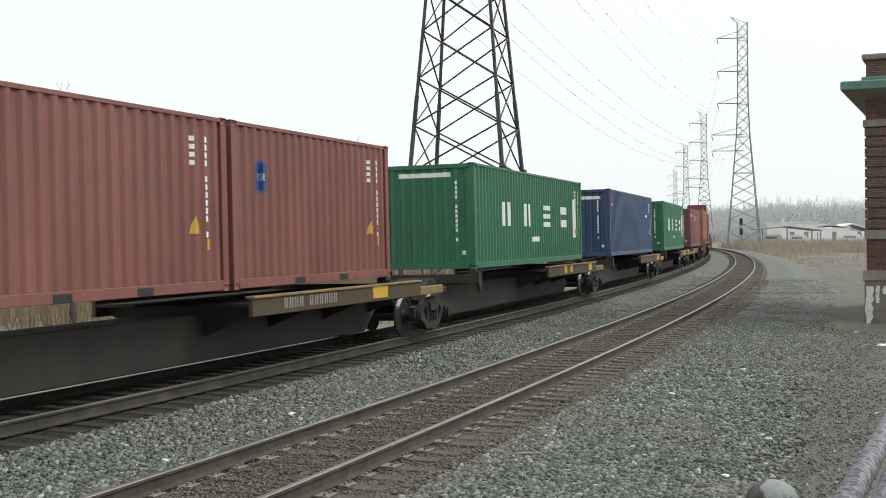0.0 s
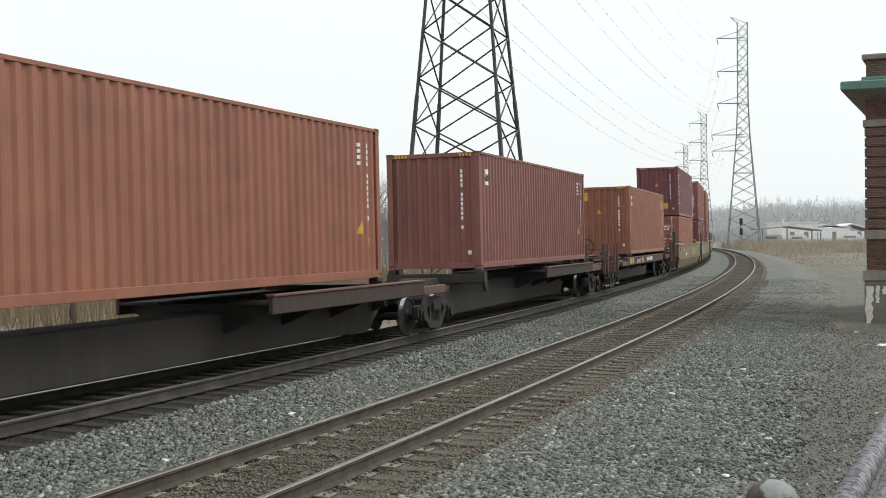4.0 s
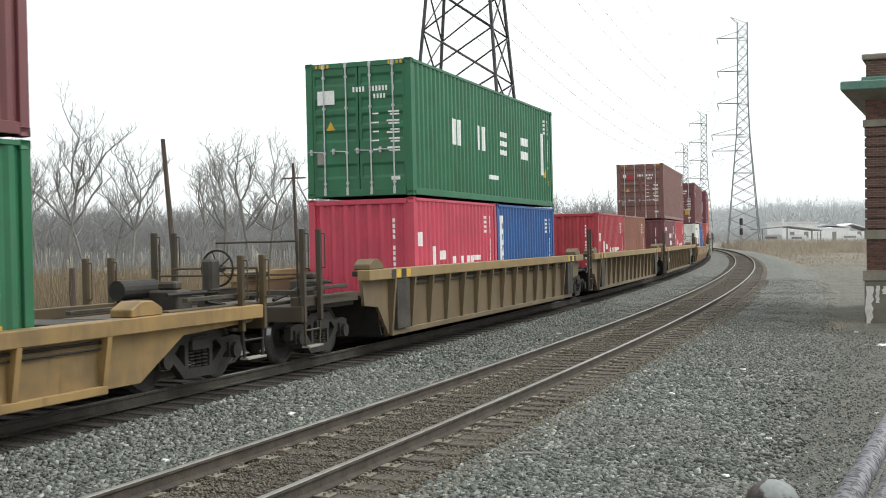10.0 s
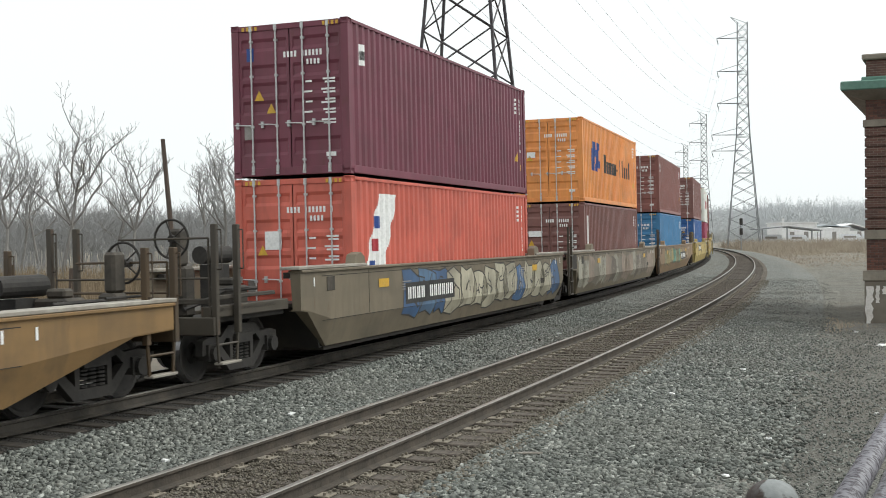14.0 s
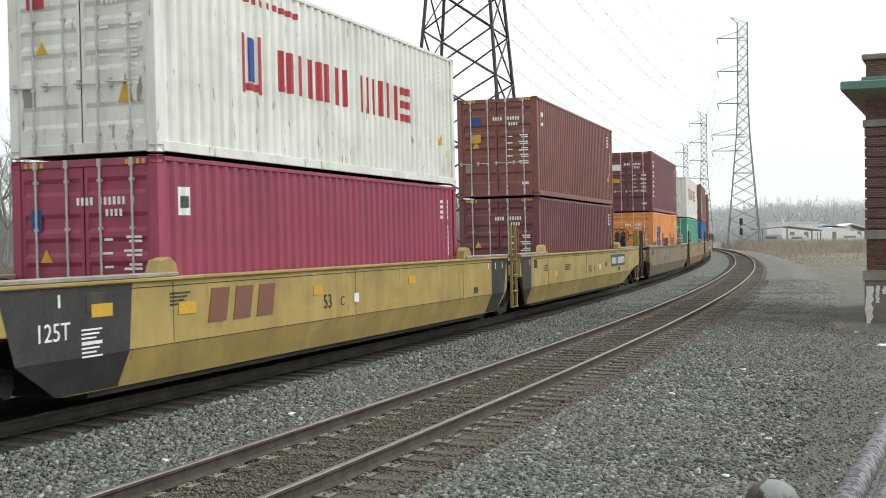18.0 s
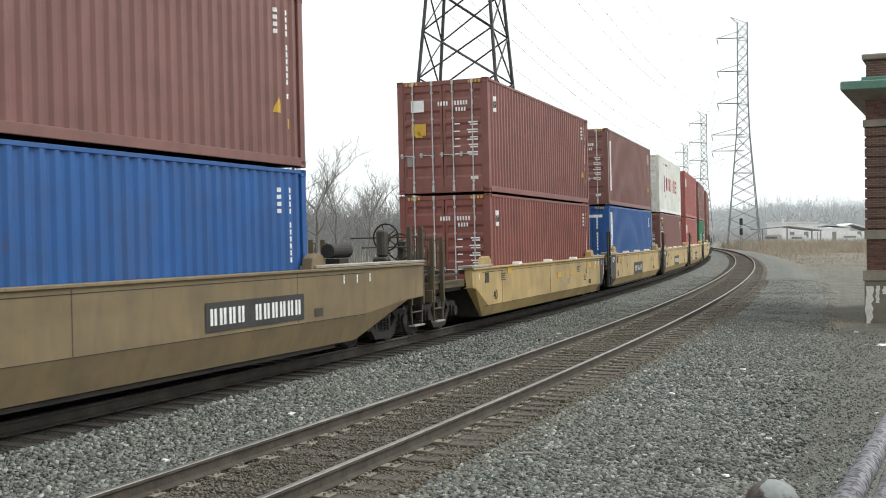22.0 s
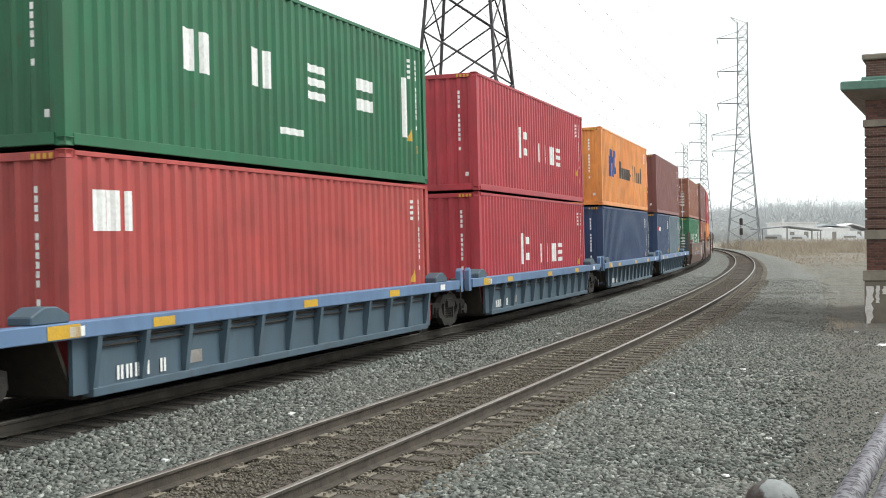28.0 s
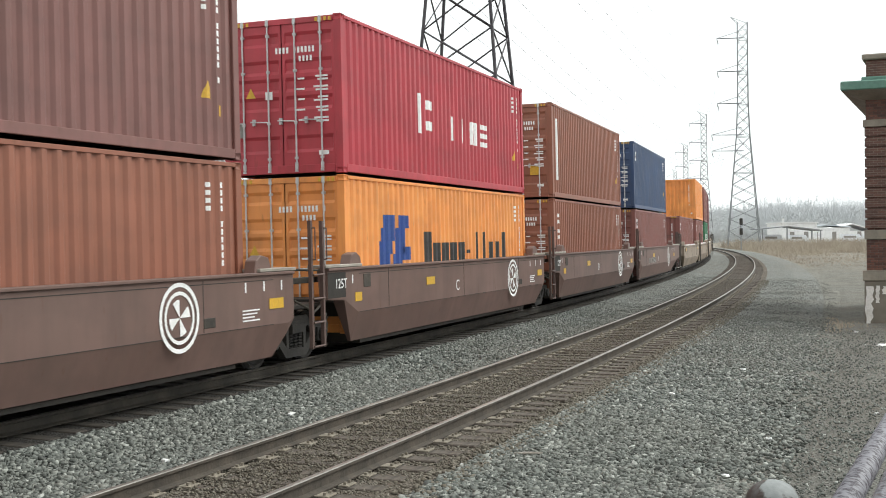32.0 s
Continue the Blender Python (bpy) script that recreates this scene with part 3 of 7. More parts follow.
def sideframe_mesh():
    """A cast truss sideframe: arched top, sloping legs, spring window."""
    bm = bmesh.new()
    out = [(-1.16, 0.40), (-1.14, 0.62), (-0.95, 0.66), (-0.62, 0.64), (-0.40, 0.80), (0.40, 0.80), (0.62, 0.64), (0.95, 0.66), (1.14, 0.62), (1.16, 0.40), (0.98, 0.42), (0.70, 0.42), (0.38, 0.12), (-0.38, 0.12), (-0.70, 0.42), (-0.98, 0.42)]
    holes = [[(-0.27, 0.26), (0.27, 0.26), (0.27, 0.62), (-0.27, 0.62)], [(-0.60, 0.50), (-0.36, 0.30), (-0.36, 0.60), (-0.46, 0.62)], [(0.36, 0.30), (0.60, 0.50), (0.46, 0.62), (0.36, 0.60)]]
    def ring(pts, y):
        return [bm.verts.new((x, y, z)) for x, z in pts]
    for y, flip in ((-0.06, False), (0.06, True)):
        loops = [ring(out, y)] + [ring(h, y) for h in holes]
        edges = []
        for lp in loops:
            edges += [bm.edges.new((lp[i], lp[(i + 1) % len(lp)])) for i in range(len(lp))]
        bmesh.ops.triangle_fill(bm, use_beauty=True, edges=edges)
    bm.verts.ensure_lookup_table()
    n = len(out)
    total = n + sum(len(h) for h in holes)
    start = 0
    for pts in [out] + holes:
        for i in range(len(pts)):
            j = (i + 1) % len(pts)
            bm.faces.new([bm.verts[start + i], bm.verts[start + j], bm.verts[total + start + j], bm.verts[total + start + i]])
        start += len(pts)
    for x in (-0.17, 0.0, 0.17):
        for k in range(5):
            add_rod(bm, (x, 0, 0.27 + k * 0.05), (x, 0, 0.295 + k * 0.05), 0.075, 8)
    add_box(bm, -0.25, 0.25, -0.12, 0.12, 0.52, 0.66)
    for x in (-0.9, 0.9):
        add_box(bm, x - 0.15, x + 0.15, -0.10, 0.10, 0.33, 0.56)
        add_rod(bm, (x, -0.16, 0.43), (x, -0.06, 0.43), 0.12, 10)
    bmesh.ops.recalc_face_normals(bm, faces=bm.faces[:])
    return bm


def bolster_mesh():
    rows = [(-0.22, 0.22, -1.1, 1.1, 0.5, 0.72), (-0.28, 0.28, -0.35, 0.35, 0.72, 0.82)]
    rows += [(x - 0.06, x + 0.06, -0.95, 0.95, 0.30, 0.42) for x in (-0.36, 0.36)]
    return boxes(rows, 0.02)


def bogie(parent, x):
    b = shared("bogie", "bolster", bolster_mesh, M_STEEL, parent, (x, 0, FAR_Z - BODY_Z))
    for s in (-1, 1):
        shared("sideframe", "sideframe", sideframe_mesh, M_STEEL, b, (0, s * 1.02, 0))
    for xx in (-0.9, 0.9):
        shared("wheelset", "wheelset", wheelset_mesh, M_STEEL, b, (xx, 0, 0.425))
        for side in (-1, 1):
            shared("wheel_tread", "tread", tread_mesh, M_TREAD, b, (xx, 0, 0.425), (0, 0, 0 if side > 0 else math.pi), "bright polished wheel tread")


def coupler(parent, x, s, mat=None):
    """Draft sill, coupler head and hoses at one end; s is the outward direction."""
    bm = boxes([(min(x, x + s * 1.7), max(x, x + s * 1.7), -0.32, 0.32, 0.72, 1.02), (min(x + s * 1.7, x + s * 2.15), max(x + s * 1.7, x + s * 2.15), -0.11, 0.11, 0.78, 0.98), (min(x + s * 2.1, x + s * 2.38), max(x + s * 2.1, x + s * 2.38), -0.19, 0.16, 0.72, 1.02)], 0.02)
    for i in range(7):
        a, b = i / 7, (i + 1) / 7
        add_rod(bm, (x + s * (1.5 + 0.8 * a), -0.42 + 0.1 * a, 0.62 - 0.38 * math.sin(math.pi * a)), (x + s * (1.5 + 0.8 * b), -0.42 + 0.1 * b, 0.62 - 0.38 * math.sin(math.pi * b)), 0.03, 6)
    part("coupler", bm, M_SILL, parent)


def brake_wheel_mesh():
    bm = bmesh.new()
    n = 20
    for i in range(n):
        a, b = 2 * math.pi * i / n, 2 * math.pi * (i + 1) / n
        add_rod(bm, (0, 0.28 * math.cos(a), 0.28 * math.sin(a)), (0, 0.28 * math.cos(b), 0.28 * math.sin(b)), 0.018, 6)
    for i in range(5):
        a = 2 * math.pi * i / 5
        add_rod(bm, (0.03, 0, 0), (0, 0.28 * math.cos(a), 0.28 * math.sin(a)), 0.012, 5)
    add_rod(bm, (-0.02, 0, 0), (0.16, 0, 0), 0.06, 8)
    return bm


def ladder_mesh(low, top):
    """Square stiles that stand well above the car side, rungs between them below its top."""
    bm = bmesh.new()
    for x in (-0.22, 0.22):
        add_box(bm, x - 0.035, x + 0.035, -0.03, 0.03, low, top + 0.82)
        for z in (top + 0.18, top + 0.70):
            add_rod(bm, (x, 0, z), (x, -0.09, z), 0.011, 5)
        add_rod(bm, (x, -0.09, top + 0.18), (x, -0.09, top + 0.70), 0.011, 5)
    n = 4
    for i in range(n):
        z = low + 0.03 + (top - low - 0.1) * i / (n - 1)
        add_rod(bm, (-0.22, -0.04, z), (0.22, -0.04, z), 0.018, 6)
    return bm


def end_gear(parent, x, s, top, mat, wheel, tall):
    """The end platform over a bogie with its beam, handrails and ladders; s points outwards."""
    lo, hi = sorted((x - s * 1.1, x + s * 1.35))
    part("end_platform", boxes([(lo, hi, -1.25, 1.25, 1.02, 1.10), (lo, hi, -0.4, 0.4, 0.84, 1.02)], 0.012), M_SILL, parent)
    xb = x + s * 1.25
    part("deck_beam", boxes([(lo, hi, y, y + 0.16, 1.10, 1.27) for y in (-1.34, 1.18)] + [(lo, hi, -0.5, 0.5, 1.10, 1.16)], 0.012), mat, parent)
    part("end_beam", boxes([(min(xb, xb + s * 0.14), max(xb, xb + s * 0.14), -1.42, 1.42, 0.86, 1.12)], 0.012), mat, parent)
    shared("handrail", ("rail", s, tall), lambda: rods([((0, -1.3, 1.1), (0, -1.3, tall), 0.018), ((0, 1.3, 1.1), (0, 1.3, tall), 0.018), ((0, -1.3, tall), (0, 0.2, tall), 0.018), ((0, -1.3, (1.1 + tall) / 2), (0, 1.3, (1.1 + tall) / 2), 0.018)], 6), mat, parent, (xb + s * 0.05, 0, 0))
    for y in (-1.40, 1.40):
        for dx in (0.05, -0.58):
            shared("corner_post", ("post", round(tall, 2)), lambda: boxes([(-0.045, 0.045, -0.045, 0.045, 0.86, tall + 0.2)], 0.01), mat, parent, (xb + s * dx, y, 0))
            shared("grab_iron", ("grab", round(tall, 2)), lambda: rods([((0, 0, tall - 0.45), (0, -0.11, tall - 0.45), 0.011), ((0, -0.11, tall - 0.45), (0, -0.11, tall + 0.12), 0.011), ((0, -0.11, tall + 0.12), (0, 0, tall + 0.12), 0.011)], 5), mat, parent, (xb + s * dx, y, 0))
        shared("stirrup_step", "stirrup", lambda: rods([((-0.31, 0, 0.98), (-0.26, 0, 0.46), 0.026), ((0.31, 0, 0.98), (0.26, 0, 0.46), 0.026), ((-0.28, 0, 0.72), (0.28, 0, 0.72), 0.018)], 6), mat if top > 1.3 else M_STEEL, parent, (xb - s * 0.27, y, 0))
        shared("step_tread", "tread_bar", lambda: box(-0.28, 0.28, -0.07, 0.07, 0.43, 0.465, 0.006), M_PLATE, parent, (xb - s * 0.27, y, 0))
    for y, z in ((-1.34, 1.18), (-1.34, 1.36), (0.65, 1.18)):
        shared("platform_beam", ("pbeam", s), lambda: box(min(0, -s * 1.9), max(0, -s * 1.9), 0, 0.09, 0, 0.06, 0.008), M_GRIME, parent, (xb, y, z))
    shared("cross_beam", "cbeam", lambda: box(-0.05, 0.05, -1.3, 1.3, 1.30, 1.38, 0.008), M_GRIME, parent, (xb - s * 0.05, 0, 0))
    shared("brake_pipe", ("bpipe", s), lambda: rods([((-s * 1.9, -1.0, 1.46), (-s * 0.9, -1.0, 1.46), 0.03), ((-s * 0.9, -1.0, 1.46), (-s * 0.6, -0.8, 1.30), 0.03), ((-s * 0.6, -0.8, 1.30), (-s * 0.05, -0.8, 1.22), 0.03), ((-s * 0.05, -1.2, 1.0), (-s * 0.05, -0.2, 0.92), 0.02), ((-s * 0.3, -1.25, 1.5), (-s * 1.2, -1.25, 1.5), 0.02)], 6), M_STEEL, parent, (xb, 0, 0))
    part("valve_box", boxes([(min(x, x - s * 0.4), max(x, x - s * 0.4), -1.0, -0.5, 1.10, 1.52), (min(x - s * 0.1, x - s * 0.3), max(x - s * 0.1, x - s * 0.3), -0.9, -0.6, 1.52, 1.64)], 0.03), M_GRIME, parent)
    if wheel:
        part("brake_housing", boxes([(min(xb - s * 0.42, xb - s * 0.12), max(xb - s * 0.42, xb - s * 0.12), -0.80, -0.50, 1.1, top + 0.15), (min(xb - s * 0.36, xb - s * 0.08), max(xb - s * 0.36, xb - s * 0.08), -0.74, -0.56, top + 0.15, top + 0.70)], 0.04), M_GRIME, parent)
        shared("brake_wheel", "brake_wheel", brake_wheel_mesh, M_STEEL, parent, (xb - s * 0.03, -0.65, top + 0.55))
        tank = bmesh.new()
        add_rod(tank, (x - s * 0.9, -0.35, top + 0.30), (x - s * 0.05, -0.35, top + 0.30), 0.14, 16)
        add_box(tank, min(x - s * 0.7, x - s * 0.3), max(x - s * 0.7, x - s * 0.3), -0.5, -0.2, 1.1, top + 0.15)
        part("air_tank", tank, M_STEEL, parent)


def fold_y(z, knee, bottom):
    return -1.49 + (0.17 * (knee - z) / (knee - bottom) if z < knee else 0.0)


def ribbon(bm, pts, w):
    """A flat painted stroke through points (x, z)."""
    prev = None
    for i, (x, z) in enumerate(pts):
        a, b = pts[max(0, i - 1)], pts[min(len(pts) - 1, i + 1)]
        dx, dz = b[0] - a[0], b[1] - a[1]
        n = math.hypot(dx, dz) or 1.0
        row = [bm.verts.new((x - dz / n * w, 0, z + dx / n * w)), bm.verts.new((x + dz / n * w, 0, z - dx / n * w))]
        if prev:
            bm.faces.new((prev[1], row[1], row[0], prev[0]))
        prev = row


def stroke(rnd, x, z, w, h):
    """A bent pen stroke inside one letter's cell."""
    p = [(x + rnd.uniform(-w, w), z + rnd.uniform(-h, h)) for _ in range(4)]
    out = []
    for i in range(11):
        t = i / 10
        u = 1 - t
        out.append(tuple(u ** 3 * p[0][k] + 3 * u * u * t * p[1][k] + 3 * u * t * t * p[2][k] + t ** 3 * p[3][k] for k in (0, 1)))
    return out


def graffiti(root, x0, x1, z0, z1, fills, line, seed, knee, bottom):
    """Sprayed letters without meaning: filled shapes, outlines and strokes on a folded side."""
    rnd = random.Random(seed)
    n = max(2, int((x1 - x0) / 0.85))
    layers = [(bmesh.new(), c, "graffiti_fill", 0.0025 + 0.0006 * i) for i, c in enumerate(fills)]
    pen = bmesh.new()
    for i in range(n):
        cw, ch = (x1 - x0) / n, (z1 - z0) / 2
        x, z = x0 + (i + 0.5) * cw, (z0 + z1) / 2 + rnd.uniform(-0.12, 0.12) * ch
        m = 11
        ring = []
        for k in range(m):
            a = 2 * math.pi * k / m
            ca, sa = math.cos(a), math.sin(a)
            sq = 1 / max(abs(ca), abs(sa))
            ring.append((x + ca * sq * cw * rnd.uniform(0.45, 0.85), z + sa * sq * ch * rnd.uniform(0.7, 1.05)))
        bm = layers[rnd.randrange(len(layers))][0]
        c = bm.verts.new((x, 0, z))
        vs = [bm.verts.new((a, 0, b)) for a, b in ring]
        for k in range(m):
            bm.faces.new((c, vs[k], vs[(k + 1) % m]))
        ribbon(pen, ring + ring[:1], 0.017)
        for _ in range(2):
            ribbon(pen, stroke(rnd, x, z, cw * 0.4, ch * 0.8), 0.018)
    for bm, c, name, lift in layers + [(pen, line, "graffiti_outline", 0.006)]:
        bmesh.ops.bisect_plane(bm, geom=bm.verts[:] + bm.edges[:] + bm.faces[:], plane_co=(0, 0, knee), plane_no=(0, 0, 1))
        for v in bm.verts:
            v.co.z = max(bottom + 0.03, min(z1 + 0.1, v.co.z))
            v.co.y = fold_y(v.co.z, knee, bottom) - lift
        tagged(part(name, bm, paint(c, 0.75, 0.2, 0.6), root, "faded sprayed graffiti paint"), kind="stuff")


def scrawl(root, x0, x1, z0, z1, seed, knee, bottom):
    """Thin pale pen loops without meaning along a folded side."""
    rnd = random.Random(seed)
    pen = bmesh.new()
    x = x0
    while x < x1:
        wide, mid = rnd.uniform(0.16, 0.34), (z0 + z1) / 2 + rnd.uniform(-0.05, 0.05)
        for _ in range(2):
            ribbon(pen, stroke(rnd, x, mid, wide * 0.6, (z1 - z0) * 0.5), 0.011)
        x += wide + (0.3 if rnd.random() < 0.2 else 0.04)
    bmesh.ops.bisect_plane(pen, geom=pen.verts[:] + pen.edges[:] + pen.faces[:], plane_co=(0, 0, knee), plane_no=(0, 0, 1))
    for v in pen.verts:
        v.co.z = max(bottom + 0.03, v.co.z)
        v.co.y = fold_y(v.co.z, knee, bottom) - 0.004
    tagged(part("graffiti_scrawl", pen, paint((176, 170, 154), 0.7, 0.2, 0.6), root, "thin pale sprayed scrawl"), kind="stuff")


def lettering(parent, words, x, y, z, size, material, name="lettering"):
    """Readable characters on the near side, in the built-in font."""
    cu = bpy.data.curves.new("words", "FONT")
    cu.body, cu.size, cu.extrude = words, size, 0.0015
    cu.align_x = "CENTER"
    tmp = new("words", cu)
    me = bpy.data.meshes.new_from_object(tmp.evaluated_get(bpy.context.evaluated_depsgraph_get()))
    bpy.data.objects.remove(tmp)
    me.materials.clear()
    me.materials.append(material)
    ob = new(name, me)
    ob.parent = parent
    ob.location, ob.rotation_euler = (x, y, z), (math.pi / 2, 0, 0)
    return ob


def patch(x0, x1, y, z0, z1):
    return box(x0, x1, y - 0.004, y, z0, z1)


def number_bars(parent, x, y, z, tall, n, material, back=None):
    """A car's number as plain upright bars, with a gap after the fourth, on its panel."""
    w = tall * 0.8
    rows = [(x + (i + (i > 3)) * w * 1.33 + d * w, x + (i + (i > 3)) * w * 1.33 + (d + 0.34) * w, y - 0.006, y, z, z + tall) for i in range(n) for d in (0.0, 0.56)]
    if back:
        part("number_panel", box(x - 0.12, x + (n + 1) * w * 1.33 + 0.05, y - 0.003, y, z - 0.09, z + tall + 0.09), back, parent)
    tagged(part("car_number", boxes(rows), material, parent), kind="stuff")


def smooth_side_mesh(lo, hi, top, knee, bottom, front_cut, rear_cut):
    """One flush well side, folded in along its lower half and cut up at both ends."""
    bm = bmesh.new()
    rings = []
    for x, zb in front_cut + rear_cut:
        k = max(knee, zb + 0.02)
        yk = 0.17 * (k - zb) / (knee - bottom)
        rings.append([bm.verts.new(p) for p in ((x, -1.49, top - 0.03), (x, -1.49, k), (x, -1.49 + yk, zb), (x, -1.26, zb), (x, -1.34, k), (x, -1.30, top - 0.03))])
    for a, b in zip(rings, rings[1:]):
        for j in range(6):
            bm.faces.new((a[j], b[j], b[(j + 1) % 6], a[(j + 1) % 6]))
    bm.faces.new(rings[0])
    bm.faces.new(rings[-1][::-1])
    bmesh.ops.recalc_face_normals(bm, faces=bm.faces[:])
    return bm


def skin(x0, x1, x2, x3, top, knee, bottom):
    """Paint on a flush side from x0..x1 at the top to x2..x3 at the lower edge, following the fold."""
    bm = bmesh.new()
    k = (top - knee) / (top - bottom)
    rows = [(x0, x1, -1.494, top), (x0 + (x2 - x0) * (0.35 * k), x1 + (x3 - x1) * k, -1.494, knee), (x2, x3, -1.326, bottom)]
    loops = [[bm.verts.new((a, y, z)), bm.verts.new((b, y, z))] for a, b, y, z in rows]
    for p, q in zip(loops, loops[1:]):
        bm.faces.new((q[0], q[1], p[1], p[0]))
    return bm


def well_car(front, rear, top, rgb, label, first, last, ribbed=False, knee=0.84, bottom=0.38, marks=(), dirt=0.6, ends=None, dark_ends=False, guides=False, chord=None, wheel_front=False, ribs=13, spray=None, square=False):
    """One well platform. first, last: the coupled ends of its car."""
    h = (rear - front) / 2
    mat = paint(rgb, dirt, 0.35, 0.6)
    fade = 0.45 if knee < 0.7 else 0.85 if dirt < 0.5 else 0.55
    top_mat = paint(chord, 0.3, 0.3, 0.6) if chord else mat
    root = tagged(empty("well_car"), label, "railcar", "cars of the freight train")
    lo, hi = -h + (1.25 if first else 0.95), h - (1.25 if last else 0.95)
    for s, rot in ((-1, 0.0), (1, math.pi)):
        if not ribbed:
            end_lo, end_hi = (lo if first else lo - 0.55), (h + 1.15 if last else hi + 0.15)
            cut_a = [(end_lo, 1.05), (lo + 0.25, 1.02), (lo + 1.25, bottom)] if first else [(end_lo, 1.18), (lo + 0.15, 1.14), (lo + 0.75, bottom)]
            cut_b = [(h - 1.85, bottom), (h + 0.30, 1.0), (end_hi, 1.03)] if last else [(hi - 0.30, bottom), (hi - 0.02, 0.72), (end_hi, 0.95)]
            if s > 0:
                cut_a, cut_b, end_lo, end_hi = [(-x, z) for x, z in cut_b[::-1]], [(-x, z) for x, z in cut_a[::-1]], -end_hi, -end_lo
            side = part("side_wall", smooth_side_mesh(lo, hi, top, knee, bottom, cut_a, cut_b), mat, root)
            side.rotation_euler = (0, 0, rot)
            cap = part("top_chord", box(end_lo, end_hi, -1.53, -1.27, top - 0.03, top + 0.015, 0.008), top_mat, root)
            cap.rotation_euler = (0, 0, rot)
            for x0, x1 in ((end_lo - 0.1, -6.0), (6.0, end_hi + 0.05)):
                if x1 - x0 > 0.3:
                    plate = part("walk_plate", box(x0, x1, -1.52, -1.16, top + 0.02, top + 0.075, 0.01), M_PLATE, root, "worn bare top plate")
                    plate.rotation_euler = (0, 0, rot)
        else:
            a, b = (lo, hi) if s < 0 else (-hi, -lo)
            out = h + 1.1 - hi if last and s < 0 else 0.0
            panel = part("side_panel", prism([(a + 1.0, top - 0.2), (a + 1.0, bottom), (b - 1.0, bottom), (b - 1.0, top - 0.2)] if square else [(a, top - 0.2), (a + 0.1, 0.98), (a + 0.75, 0.92), (a + 1.25, bottom), (b - (1.25 if not out else 0.55), bottom), (b - 0.75 + (1.2 if out else 0.0), 0.92), (b - 0.1 + out, 0.98), (b + out, top - 0.2)], "y", -1.36, -1.30), mat, root)
            grow = 0.5 if square else 0.0
            ch = part("top_chord", box(a - grow, b + max(out, grow), -1.52, -1.27, top - 0.2, top, 0.012), top_mat, root)
            bc = part("bottom_chord", box(a + 1.3, b - 1.3, -1.43, -1.24, bottom - 0.05, bottom + 0.06, 0.01), mat, root)
            pieces = [panel, ch, bc]
            for i in range(ribs):
                x = a + 1.35 + (b - a - 2.7) * i / (ribs - 1)
                key = ("rib", round(top, 2), round(bottom, 2))
                pieces.append(shared("rib", key, lambda: prism([(-1.515, top - 0.19), (-1.42, bottom + 0.05), (-1.35, bottom + 0.05), (-1.35, top - 0.19)], "x", -0.045, 0.045), mat, root, (x, 0, 0)))
            for ob in pieces:
                ob.rotation_euler = (0, 0, rot)
                if rot:
                    ob.location = (-ob.location.x, 0, 0)
    part("well_floor", boxes([(lo + 1.3, hi - 1.3, -1.26, 1.26, 0.30, 0.36)] + [(x - 0.2, x + 0.2, -1.26, 1.26, 0.36, 0.50) for x in (lo + 1.6, 0, hi - 1.6)]), M_SILL, root)
    for x, s in ((lo + 1.1, -1), (hi - 1.1, 1)):
        part("bulkhead", prism([(x, 0.36), (x - s * 0.06, 0.36), (x + s * 0.3, 1.1), (x + s * 0.36, 1.1)], "y", -1.27, 1.27), M_SILL, root)
        part("end_deck", boxes([(min(x, x + s * 1.0), max(x, x + s * 1.0), -1.27, 1.27, 1.1, 1.17)] + [(min(x, x + s * 1.0), max(x, x + s * 1.0), y, y + 0.14, top - 0.12, top - 0.02) for y in (-1.26, 1.12)], 0.01), M_SILL, root)
    if not ribbed:
        for x, s in ((-6.2, -1), (6.2, 1)):
            part("corner_lug", prism([(x - s * 0.28, top), (x + s * 0.28, top), (x + s * 0.16, top + 0.24), (x - s * 0.06, top + 0.28), (x - s * 0.22, top + 0.2)], "y", -1.47, -1.27, 0.012), top_mat, root)
        if not first:
            reach = dark_ends if dark_ends else 0.0
            if reach:
                part("end_panel", skin(lo - 0.54, lo + reach, lo + 0.62, lo + reach - 0.12, top - 0.04, knee, bottom + 0.01), M_BLACK, root, "black painted end panel")
            else:
                part("end_panel", patch(lo - 0.54, lo + 0.2, -1.492, 1.2, top - 0.06), M_SILL, root)
        if not last and dark_ends:
            wide = 1.1 if top > 1.71 else 0.6
            part("end_panel", skin(hi - wide, hi + 0.14, hi - wide - 0.1, hi - 0.27, top - 0.04, knee, bottom + 0.01), M_BLACK, root, "black painted end panel")
    if not ribbed:
        seams = []
        for k in range(3):
            x = lo + (hi - lo) * (0.16 + 0.33 * k)
            seams.append((x, x + 0.012, -1.4935, -1.489, knee + 0.02, top - 0.05))
        seams.append((lo + 0.8, hi - 0.5, -1.4935, -1.489, top - 0.11, top - 0.098))
        seams.append((lo + 0.8, hi - 0.5, -1.4935, -1.489, knee, knee + 0.01))
        for row in seams:
            part("seam", box(*row), M_SILL, root)
    if guides:
        half = 0.95 if guides == "long" else 0.15
        for i in range(4 if guides == "long" else 3):
            x = lo + (hi - lo) * ((0.27 + 0.19 * i) if guides == "long" else (0.28 + 0.22 * i))
            part("container_guide", prism([(x - half, top), (x + half, top), (x + half - 0.06, top + 0.08), (x - half + 0.06, top + 0.08)], "y", -1.50, -1.28, 0.01), M_GUIDE if guides == "long" else M_WHITE, root)
    y = -1.495 if not ribbed else -1.368
